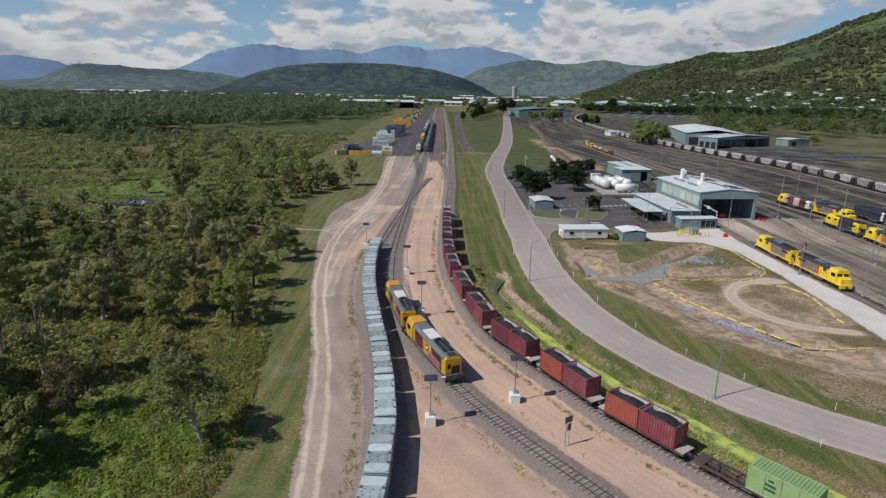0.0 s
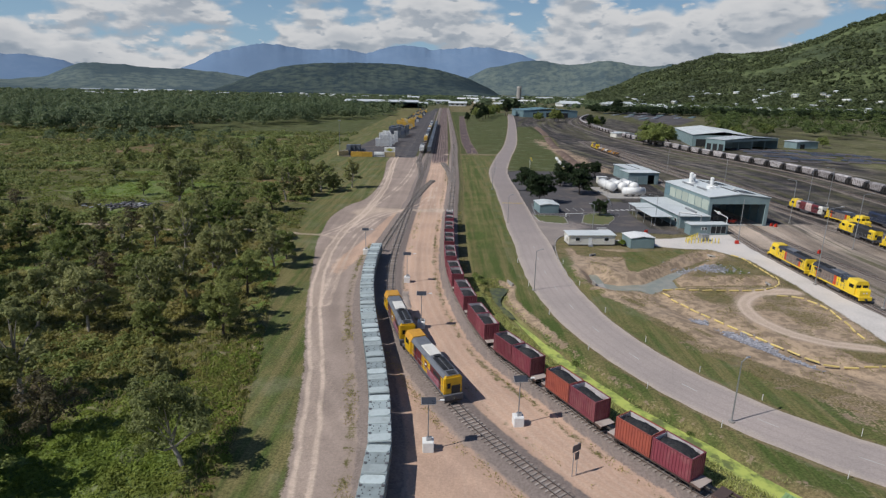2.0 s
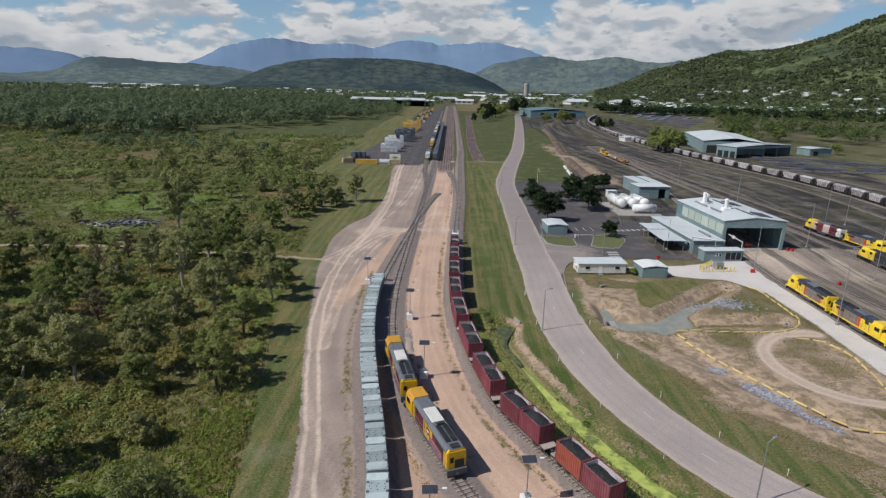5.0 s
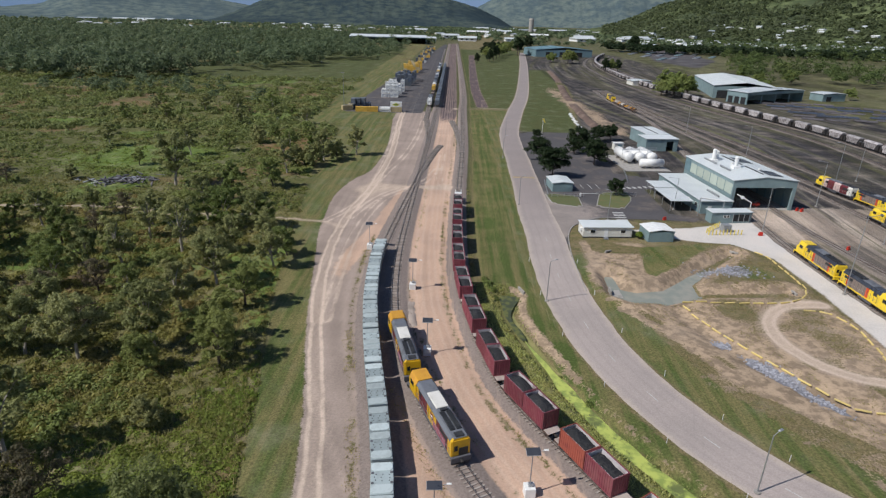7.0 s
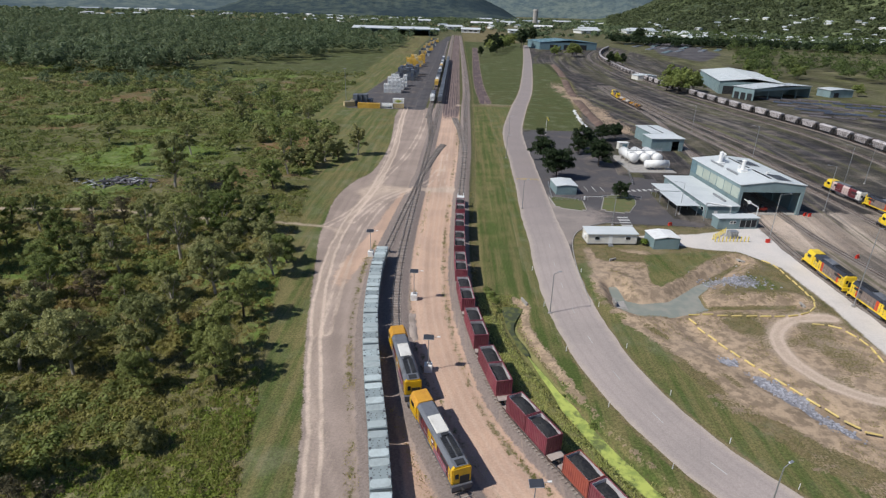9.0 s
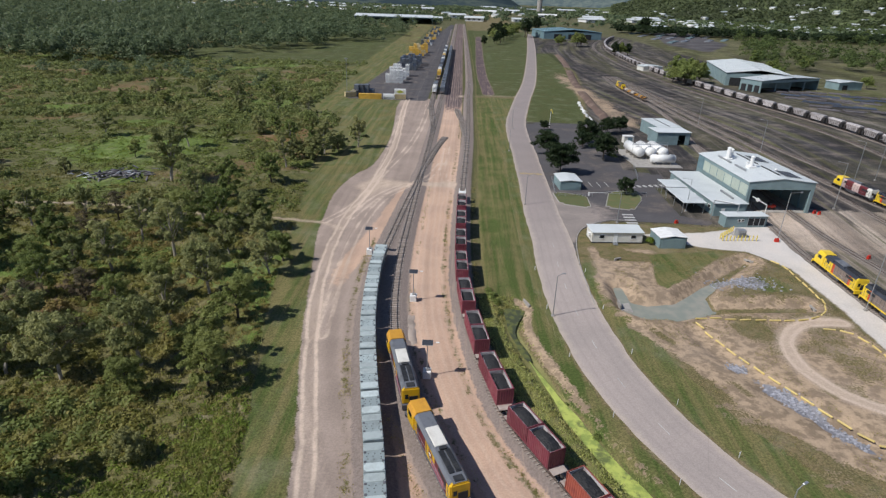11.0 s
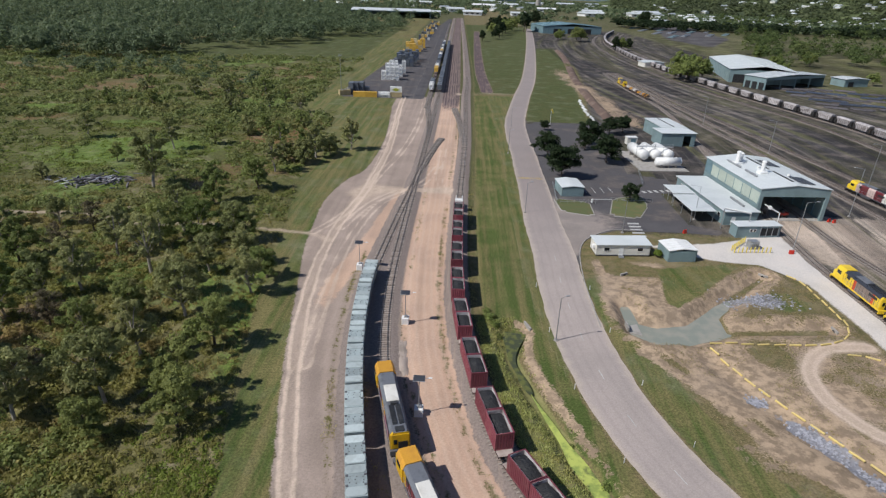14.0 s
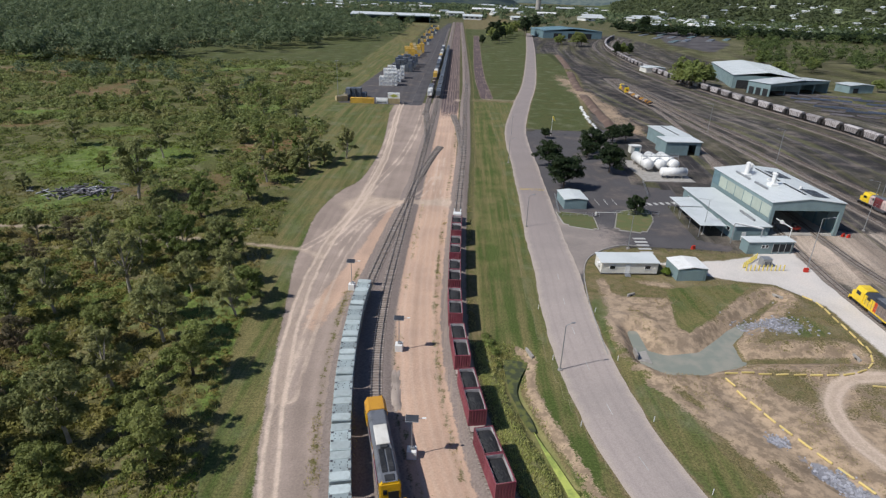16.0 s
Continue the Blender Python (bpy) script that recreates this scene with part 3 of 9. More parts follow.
mask["meadow"] = np.clip(soft(X - t3x - 3, 2) * soft(165 - Y, 8) * soft(78 - X, 4) + soft(X - t3x - 4, 2) * soft(Y - 110, 8) * soft(roadx - 4 - X, 2) + soft(X - roadx - 4, 2) * soft(Y - 296, 6) * soft(roadx + 34 - X, 10) * soft(520 - Y, 60), 0, 1)
north_d, _ = dist_line(X, Y, spline([(15.7, 362), (13.9, 498), (19, 860)]), 6)
pink_near = soft(X - np.interp(Y, T1[:, 1], T1[:, 0]) - 3.0, 2) * soft(t2x - 3.4 - X, 2.5) * soft(100 - Y, 8)
mask["dirt"] = np.clip(soft(4.5 - dh, 1.8) + pink_near + np.exp(-(north_d / 3.8) ** 4) * soft(Y - 364, 6) * 0.9 + soft(2.2 - dr, 2.0) * 0.9 * soft(Y - 124, 16), 0, 1)
fan = np.full(X.shape, 99.0)
for _p in ([(-26, 182), (-23.5, 205), (-19.5, 232), (-17.4, 262), (-16.6, 300), (-18, 338)], [(-25.6, 192), (-25.6, 230), (-27.4, 280), (-29, 336)], [(-27, 160), (-22.5, 178), (-16.5, 189), (-10, 196), (-6, 215)],
           [(-21.8, 105), (-23.5, 130), (-23.5, 155), (-20, 178), (-14, 189)], [(-3, 191), (-5, 205), (-4.6, 240)], [(-33, 157), (-28.5, 168), (-26, 182)]):
    fan = np.minimum(fan, np.abs(dist_line(X, Y, spline(_p))[0] - 0.85))
FOOTPATH = spline([(-140, 158), (-93.4, 162.8), (-74, 157.1), (-59.5, 159.4), (-41.8, 157.4), (-33, 156), (-27.5, 152)])
path_d, _ = dist_line(X, Y, FOOTPATH)
east_d, _ = dist_line(X, Y, spline([(0, 358), (16, 361), (33, 360.5)]))
cross_d, _ = dist_line(X, Y, spline([(-27, 187), (-22, 190.5), (-16, 190), (-11.5, 190.3), (-4, 191.5), (-1.5, 191)]))
t1x = np.interp(Y, T1[:, 1], T1[:, 0])
mask["verge"] = np.clip(np.exp(-((d3 - 3.5) / 0.7) ** 2) * 0.55 * soft(330 - Y, 40) + np.exp(-((d2 - 3.7) / 0.6) ** 2) * 0.35 * (X > t2x) * soft(205 - Y, 20) + np.exp(-((d1 - 3.5) / 0.7) ** 2) * 0.5 * (X < t1x) * soft(150 - Y, 10), 0, 1) * (1 - np.exp(-(cross_d / 4) ** 2)) * (0.55 + 0.7 * value_noise(X, Y, 8, 19))
# far corridor: cloud shade painted over the dirt as a dark mauve
mask["mauve"] = mask["dirt"] * soft(Y - 318, 50)
haul_side = np.where(dh < 20, X - np.interp(Y, HAUL[:, 1], HAUL[:, 0]), 0)
mask["d_loop"] = np.clip(dloop, 0, 9)
mask["d_left"], mask["d_fan"], mask["haul_u"] = np.clip(dl, 0, 9), np.clip(fan, 0, 9), np.clip(haul_side, -9, 9)
mask["pale"] = np.clip(np.exp(-(dl / 1.7) ** 2) * 0.5 + np.exp(-(fan / 0.9) ** 2) * 0.2 + np.exp(-(((X + 24) / 5) ** 2 + ((Y - 186) / 9) ** 2)) * 0.6 + np.exp(-(path_d / 1.1) ** 2) * 0.7 + np.exp(-(east_d / 2.6) ** 2) * 0.8 + np.exp(-(cross_d / 3.0) ** 2) * 1.1 + np.exp(-((haul_side - 3.6) / 0.9) ** 2) * 0.4 * (dh < 8) + np.exp(-((dr - 0.8) / 0.3) ** 2) * 0.3 + np.exp(-(dloop / 1.9) ** 2) * 1.0
                       + np.exp(-((droad - 4.3) / 0.9) ** 2) * 0.55 * value_noise(X, Y, 3, 5), 0, 1)
mask["ballast"] = np.clip(soft(2.6 - d1, 1.4) * soft(205 - Y, 10) + soft(2.4 - d2, 1.4) + soft(2.4 - d3, 1.4), 0, 1) * (1 - 0.9 * np.exp(-(cross_d / 2.4) ** 2))
right = soft(X - roadx - 3.5, 1) * (1 - mask["mown"])
yard = np.clip(soft(X - 76, 4) * soft(Y - 60, 20) + soft(X - roadx - 38, 8) * soft(Y - 160, 6) + soft(Y - 160, 4) * soft(X - roadx - 4, 2), 0, 1) * (1 - 0.9 * soft(Y - 296, 6) * soft(roadx + 34 - X, 10) * soft(520 - Y, 60)) * soft(X - roadx - 4, 2) * soft(960 - Y, 60) * soft(235 - X, 25)
far_left = soft(t3x + 14 - X, 2) * soft(X + 20 - t3x * 0, 2) * soft(Y - 345, 4) * soft(1100 - Y, 40)
terminal = soft(X + 62 - (Y - 337) * 0.045, 2) * soft(-18.5 - X, 2) * soft(Y - 337, 2) * soft(1150 - Y, 40)
d_yard = np.full(X.shape, 99.0)
for _t in (*YARD, LONG, *BACK):
    d_yard = np.minimum(d_yard, dist_line(X, Y, _t, 5)[0])
mask["oil"] = np.exp(-(d_yard / 1.7) ** 2) * soft(X - 70, 4)
u_long = X - np.interp(Y, LONG[:, 1], LONG[:, 0])
mask["streak"] = np.where(X < 12, 0.42 + 0.16 * value_noise(X - t2x + 300, Y * 0.03, 1.0, 92), np.where((X > 84) & (Y > 60) & (Y < 900), value_noise(u_long + 900, Y * 0.05, 2.8, 93) * 0.7 + 0.13, 0.5))
mask["u_yard"] = np.clip(u_long, -400, 400)
mask["weeds"] = np.clip(soft(d_yard - 2.6, 2) * soft(value_noise(u_long + 500, Y * 0.09, 6.5, 91) - 0.5, 0.5), 0, 1) * soft(X - 98 + (Y - 200) * 0.0, 6) * soft(Y - 195, 30)
mask["slab"] = soft(X - 84, 3) * soft(128 - X, 8) * soft(Y - 90, 10) * soft(182 - Y, 5) * 0.8
mask["yard"] = np.clip(yard * (1 - mask["mown"]), 0, 1)
mask["asphalt"] = np.clip(soft(d_asph, 0.5) + terminal + soft(dist_poly(X, Y, [(264, 831), (280, 724), (360, 871), (405, 1210), (361, 1278)]), 12), 0, 1)
mask["mouth"] = np.clip(soft(d_asph, 0.5) * soft(41 - X - np.maximum(Y - 174, 0) * 0.6, 14) * soft(Y - 150, 4) * soft(192 - Y, 12), 0, 1)
mask["chalk"] = np.clip(soft(d_grav, 1.4), 0, 1)
mask["pale"] = np.clip(mask["pale"] + soft(16 - np.abs(X - 88), 2) * soft(Y - 150, 3) * soft(178 - Y, 1) * 0.5, 0, 1)
blot = value_noise(X, Y, 6, 15)
mask["bare"] = np.clip(np.exp(-(np.maximum(-d_pond - 0.4, 0) / 3.4) ** 2) * soft(-d_pond, 0.8) * (0.6 + 0.8 * blot) + np.exp(-(dg / 4.6) ** 2) * (0.6 + 0.8 * blot) + np.exp(-((dg - 5.5) / 1.6) ** 2) * (blot > 0.3) * 0.6
                       + np.exp(-((dd - 2.6) / 0.9) ** 2) * (side_d > 0) * (0.35 + 0.6 * soft(Y - 92, 10)) * soft(122 - Y, 6) + soft(X - 30.5, 2) * soft(46 - X, 3) * soft(Y - 116, 2) * soft(148 - Y, 3) * (blot > 0.35) * 0.8
                       + soft(X - roadx - 11, 4) * soft(118 - Y, 5) * soft(76 - X, 3) * soft(blot - 0.45, 0.3) * 0.45
                       + np.exp(-((X - 78 + (Y - 330) * 0.05) / 7) ** 2) * soft(Y - 290, 20) * soft(480 - Y, 30) * blot * 1.5, 0, 1) * (1 - mask["asphalt"]) * (1 - soft(d_grav, 1))
track_d, _ = dist_line(X, Y, spline([(32.5, 113), (36.4, 106.4), (39.8, 100.9), (44, 92), (50, 84), (60, 75)]))
inner = dist_poly(X, Y, [(58, 110), (57, 103), (59.5, 96), (64, 93), (72, 92), (73.5, 104), (72.5, 115), (64, 115)])
mask["bare"] = np.clip(mask["bare"] + np.exp(-(track_d / 1.2) ** 2) * 0.85 + soft(inner, 2) * (0.35 + 0.35 * blot) + np.exp(-((dg - 3.4) / 0.9) ** 2) * 0.8, 0, 1) * (1 - soft(dist_poly(X, Y, GREEN_BANK) - 0.2, 1.2))
mask["bare"] = np.maximum(mask["bare"], wood * np.exp(-(((X + 72) / 14) ** 2 + ((Y - 167) / 5) ** 2)) * 0.4)
rock_r = (value_noise(X, Y, 1.6, 96) - 0.5) * 0.9
mask["rock"] = np.clip(soft(1 - np.hypot((X - 51) * 0.857 + (Y - 93.8) * 0.515, ((X - 51) * 0.515 - (Y - 93.8) * 0.857) / 3.4) / 1.5 + rock_r, 0.3) + soft(1 - np.hypot((X - 54.5) * 0.857 + (Y - 86.4) * 0.515, ((X - 54.5) * 0.515 - (Y - 86.4) * 0.857) / 2.4) / 1.5 + rock_r, 0.3) + soft(1 - np.hypot(X - 46.2, (Y - 102) / 1.5) / 0.9 + rock_r, 0.3) + np.exp(-((np.hypot((X - 60) / 6, (Y - 132) / 3.2)) ** 2)) * 0.8, 0, 1)
mask["reed"] = np.clip(soft(X - t3x - 3.2, 1.6) * soft(1.2 - dd + 9 * (side_d < 0), 1) * (1 - soft(Y - 117, 6)), 0, 1)
mask["algae"] = np.clip(soft(1.25 - dd, 0.5) * soft(100 - Y, 12) + 0 * X, 0, 1)
mask["lush"] = np.clip(wood * (np.exp(-(((X + 36) / 13) ** 2 + ((Y - 56) / 16) ** 2)) + np.exp(-(((X + 112) / 34) ** 2 + ((Y - 222) / 30) ** 2)) + soft(value_noise(X, Y, 26, 3) - 0.78, 0.15)), 0, 1)
mask["brown"] = np.clip(wood * (soft(value_noise(X, Y, 19, 4) - 0.66, 0.25)), 0, 1) * (1 - mask["lush"])
mask["glade"] = np.clip(wood * soft(Y - 164 - 14 * (value_noise(X, Y, 18, 94) - 0.5), 8) * soft(520 - Y, 60), 0, 1)
mask["rust"] = wood * np.clip(np.exp(-(((X + 66) / 11) ** 2 + ((Y - 169) / 4.5) ** 2)) + np.exp(-(((X + 62) / 9) ** 2 + ((Y - 258) / 9) ** 2)) * 0.8 + soft(value_noise(X, Y, 24, 95) - 0.74, 0.2) * soft(Y - 180, 10) * soft(470 - Y, 30) * 0.8, 0, 1)
mask["wood"] = np.clip(wood + soft(Y - 360, 20) * soft(-64 - X, 6), 0, 1)
# relief: ditch, gully, pond, track beds, mounds under the scrub
Z += wood * ((value_noise(X, Y, 5, 11) - 0.3) * 0.5 + (value_noise(X, Y, 1.5, 12) - 0.4) * 0.7 * (Y < 200))
Z -= 1.25 * np.exp(-(dd / (1.9 + 0.9 * np.clip((Y - 108) / 7, 0, 1))) ** 4) + 0.9 * np.exp(-(dg / 2.4) ** 2)
Z -= 1.6 * soft(d_pond + 0.9, 2.6) * (1 - 0.36 * np.clip(soft(X - 54, 5) + soft(X - 50, 4) * soft(128 - Y, 3), 0, 1))
Z += 0.5 * np.exp(-((d_pond + 3.2) / 1.5) ** 2) * (1 - soft(d_grav, 1)) * soft(droad - 6, 3)
hard = np.clip(soft(5.0 - droad, 1.0) + mask["asphalt"] + soft(3.2 - d2, 1.5) + soft(3.2 - d3, 1.5) + soft(2.8 - d1, 1.5), 0, 1)
Z = Z * (1 - hard)
for d in (d1, d2, d3):
    Z = np.where(d < 2.5, np.maximum(Z, 0.30 * np.clip((2.5 - d) / 1.1, 0, 1)), Z)
Z = np.where(np.abs(Y) + np.abs(X) > 2500, 0, Z)
GZ = Z


def grid_mesh(name, X, Y, Z, attributes):
    nx, ny = X.shape
    me = bpy.data.meshes.new(name)
    me.vertices.add(nx * ny)
    me.vertices.foreach_set("co", np.stack([X, Y, Z], -1).astype(np.float32).ravel())
    i = np.arange(nx * ny).reshape(nx, ny)
    quads = np.stack([i[:-1, :-1], i[1:, :-1], i[1:, 1:], i[:-1, 1:]], -1).reshape(-1, 4)
    me.loops.add(quads.size)
    me.loops.foreach_set("vertex_index", quads.ravel().astype(np.int32))
    me.polygons.add(len(quads))
    me.polygons.foreach_set("loop_start", np.arange(0, quads.size, 4, dtype=np.int32))
    me.polygons.foreach_set("use_smooth", np.ones(len(quads), bool))
    me.update(calc_edges=True)
    for key, v in attributes.items():
        me.attributes.new(key, "FLOAT", "POINT").data.foreach_set("value", v.astype(np.float32).ravel())
    return me


def ground_material():
    m, nt, bsdf = nodes_of("ground_cover")
    pos = nt.nodes.new("ShaderNodeNewGeometry").outputs["Position"]
    fine, mid, big, huge = add_noise(nt, pos, 3.2, 8, 0.7), add_noise(nt, pos, 0.55, 7, 0.62), add_noise(nt, pos, 0.11, 6, 0.6), add_noise(nt, pos, 0.02, 5)
    edge = add_math(nt, "ADD", add_math(nt, "MULTIPLY", add_math(nt, "SUBTRACT", mid, 0.5), 0.9), add_math(nt, "MULTIPLY", add_math(nt, "SUBTRACT", fine, 0.5), 0.7))

    def layer(c, key, a, b, low=0.32, high=0.62, by=None, x=(0.3, 0.7), strength=1.0, rag=1.0):
        at = nt.nodes.new("ShaderNodeAttribute")
        at.attribute_name = key
        f = add_range(nt, add_math(nt, "ADD", at.outputs["Fac"], add_math(nt, "MULTIPLY", edge, add_range(nt, at.outputs["Fac"], 0.0, 0.25, 0.0, rag))), low, high, 0, strength)
        return add_mix(nt, f, c, add_mix(nt, add_range(nt, by or mid, *x), a, b))

    c = add_mix(nt, add_range(nt, mid, 0.35, 0.65), (0.105, 0.098, 0.046), (0.070, 0.082, 0.030))
    c = layer(c, "wood", (0.105, 0.100, 0.038), (0.190, 0.172, 0.072))
    c = layer(c, "glade", (0.078, 0.086, 0.029), (0.130, 0.126, 0.048))
    c = layer(c, "rust", (0.205, 0.118, 0.052), (0.150, 0.105, 0.045), 0.3, 0.9)
    c = layer(c, "brown", (0.190, 0.125, 0.060), (0.130, 0.105, 0.045), 0.4, 0.8)
    c = layer(c, "lush", (0.085, 0.125, 0.028), (0.145, 0.200, 0.048), 0.35, 0.75)
    # yard and asphalt tones are set low to include cloud shade
    c = layer(c, "yard", (0.062, 0.057, 0.057), (0.036, 0.034, 0.036), by=big)
    c = layer(c, "slab", (0.370, 0.308, 0.255), (0.285, 0.238, 0.200), by=big)
    c = layer(c, "weeds", (0.092, 0.095, 0.038), (0.150, 0.132, 0.090), by=mid, strength=0.45)
    # lanes of pale stone, dark spill and weeds that run along the yard's tracks
    where, along_u, lane = nt.nodes.new("ShaderNodeSeparateXYZ"), nt.nodes.new("ShaderNodeAttribute"), nt.nodes.new("ShaderNodeCombineXYZ")
    nt.links.new(pos, where.inputs[0])
    along_u.attribute_name = "u_yard"
    nt.links.new(add_math(nt, "MULTIPLY", along_u.outputs["Fac"], 0.30), lane.inputs[0])
    nt.links.new(add_math(nt, "MULTIPLY", where.outputs["Y"], 0.011), lane.inputs[1])
    strand, strand2 = add_noise(nt, lane.outputs[0], 1.0, 6, 0.62), add_noise(nt, lane.outputs[0], 0.55, 5, 0.6)
    is_yard = nt.nodes.new("ShaderNodeAttribute")
    is_yard.attribute_name = "yard"
    c = add_mix(nt, add_math(nt, "MULTIPLY", is_yard.outputs["Fac"], add_range(nt, strand, 0.50, 0.64, 0, 0.85)), c, (0.150, 0.132, 0.118))
    c = add_mix(nt, add_math(nt, "MULTIPLY", is_yard.outputs["Fac"], add_range(nt, strand2, 0.53, 0.62, 0, 0.75)), c, (0.086, 0.086, 0.040))
    c = add_mix(nt, add_math(nt, "MULTIPLY", is_yard.outputs["Fac"], add_range(nt, strand, 0.44, 0.34, 0, 0.8)), c, (0.026, 0.025, 0.026))
    c = layer(c, "oil", (0.075, 0.062, 0.052), (0.115, 0.095, 0.080), 0.3, 0.8)
    c = layer(c, "meadow", (0.185, 0.146, 0.076), (0.115, 0.110, 0.044), by=mid, x=(0.38, 0.66))
    mow = nt.nodes.new("ShaderNodeMapping")
    mow.inputs["Scale"].default_value = (0.62, 0.022, 1)
    mow.inputs["Rotation"].default_value = (0, 0, 0.04)
    nt.links.new(pos, mow.inputs[0])
    swath = add_noise(nt, mow.outputs[0], 1.0, 4, 0.6)
    both = add_math(nt, "ADD", add_math(nt, "MULTIPLY", swath, 0.55), add_math(nt, "MULTIPLY", big, 0.45))
    c = layer(c, "mown", (0.074, 0.102, 0.027), (0.172, 0.151, 0.064), by=both, x=(0.40, 0.60))
    c = layer(c, "deep", (0.052, 0.080, 0.022), (0.090, 0.092, 0.036), by=big)
    c = add_mix(nt, add_range(nt, huge, 0.45, 0.7, 0, 0.25), c, (0.12, 0.11, 0.054))
    c = add_mix(nt, 1.0, c, add_mix(nt, add_range(nt, fine, 0.3, 0.7), (0.68,) * 3, (1.30,) * 3), "MULTIPLY")
    c = layer(c, "gravel", (0.368, 0.290, 0.245), (0.300, 0.238, 0.200), by=big)
    c = layer(c, "dirt", (0.545, 0.372, 0.272), (0.455, 0.315, 0.238), by=big)
    # dirt colour under the painted cloud shade
    c = layer(c, "mauve", (0.125, 0.092, 0.094), (0.092, 0.070, 0.072), by=big)
    c = layer(c, "bare", (0.430, 0.320, 0.220), (0.240, 0.180, 0.125), x=(0.4, 0.6), rag=2.2)
    c = layer(c, "rock", (0.300, 0.300, 0.325), (0.185, 0.185, 0.205), by=fine)
    c = layer(c, "reed", (0.165, 0.180, 0.062), (0.250, 0.225, 0.100))
    c = layer(c, "pale", (0.560, 0.440, 0.345), (0.450, 0.350, 0.275), 0.15, 1.0, strength=0.9)
    c = layer(c, "chalk", (0.650, 0.605, 0.560), (0.540, 0.500, 0.460), 0.25, 0.8, by=big)
    c = layer(c, "asphalt", (0.070, 0.067, 0.072), (0.104, 0.098, 0.101), 0.4, 0.6, by=big)
    c = layer(c, "mouth", (0.300, 0.256, 0.232), (0.240, 0.208, 0.190), 0.2, 0.9, by=big)
    c = layer(c, "ballast", (0.300, 0.246, 0.218), (0.175, 0.142, 0.126), by=fine, x=(0.35, 0.65))
    c = layer(c, "verge", (0.165, 0.140, 0.064), (0.120, 0.112, 0.042), rag=1.8)
    # wheel ruts of the dirt roads
    def rut(c, key, offsets, width, strength):
        at = nt.nodes.new("ShaderNodeAttribute")
        at.attribute_name = key
        wander = add_math(nt, "MULTIPLY", add_math(nt, "SUBTRACT", big, 0.5), 1.2)
        f = None
        for o in offsets:
            d = add_math(nt, "ABSOLUTE", add_math(nt, "SUBTRACT", add_math(nt, "ADD", at.outputs["Fac"], wander), o))
            g = add_range(nt, d, width * 0.2, width, 1.0, 0.0)
            f = g if f is None else add_math(nt, "MAXIMUM", f, g)
        f = add_math(nt, "MULTIPLY", f, add_range(nt, mid, 0.25, 0.6, 0.35, 1.0))
        return add_mix(nt, add_math(nt, "MULTIPLY", f, strength), c, (0.60, 0.475, 0.38))

    c = rut(c, "d_left", (0.9,), 0.5, 0.95)
    c = rut(c, "d_fan", (0.0,), 0.5, 0.7)
    c = rut(c, "d_loop", (0.9,), 0.6, 0.7)
    c = rut(c, "haul_u", (-3.3, -1.9, -0.4, 0.9, 2.1), 0.45, 0.22)
    # sparse tufts and stones on open soil
    tuft = add_range(nt, add_noise(nt, pos, 1.3, 8, 0.75), 0.60, 0.72, 0, 0.45)
    at = nt.nodes.new("ShaderNodeAttribute")
    at.attribute_name = "gravel"
    c = add_mix(nt, add_math(nt, "MULTIPLY", tuft, at.outputs["Fac"]), c, (0.14, 0.115, 0.05))
    at = nt.nodes.new("ShaderNodeAttribute")
    at.attribute_name = "streak"
    wheel = nt.nodes.new("ShaderNodeMapping")
    wheel.inputs["Scale"].default_value = (1.6, 0.05, 1)
    nt.links.new(pos, wheel.inputs[0])
    drag = nt.nodes.new("ShaderNodeAttribute")
    drag.attribute_name = "dirt"
    c = add_mix(nt, add_math(nt, "MULTIPLY", drag.outputs["Fac"], add_range(nt, add_noise(nt, wheel.outputs[0], 1.0, 5, 0.65), 0.5, 0.75, 0, 0.55)), c, (0.50, 0.37, 0.28))
    c = add_mix(nt, 1.0, c, add_mix(nt, add_range(nt, at.outputs["Fac"], 0.1, 0.9), (0.55,) * 3, (1.42,) * 3), "MULTIPLY")
    c = add_mix(nt, 1.0, c, add_mix(nt, add_range(nt, fine, 0.3, 0.7), (0.88,) * 3, (1.10,) * 3), "MULTIPLY")
    nt.links.new(c, bsdf.inputs["Base Color"])
    bsdf.inputs["Roughness"].default_value = 0.95
    bsdf.inputs["Specular IOR Level"].default_value = 0.15
    add_bump(nt, bsdf, add_math(nt, "ADD", fine, mid), 0.55, 0.12)
    return m


ground = new("ground", grid_mesh("ground", X, Y, Z, mask))
ground.data.materials.append(ground_material())
tagged(ground, "flat ground with scrub, mown grass, gravel and pink dirt", "ground", kind="structure")


# ---- tools for building ----
def part(name, bm, material, parent, label=""):
    """Links a bmesh as one mesh under a thing or a part."""
    me = bpy.data.meshes.new(name)
    bm.to_mesh(me)
    bm.free()
    me.materials.append(M[material] if isinstance(material, str) else material)
    ob = new(name, me)
    ob.parent = parent
    if label:
        tagged(ob, label)
    return ob


def thing(name, label, category, group="", kind="", at=None):
    ob = new(name)
    ob.empty_display_size = 0.5
    tagged(ob, label, category, group, kind)
    if at is not None:
        ob.matrix_basis = at
    return ob


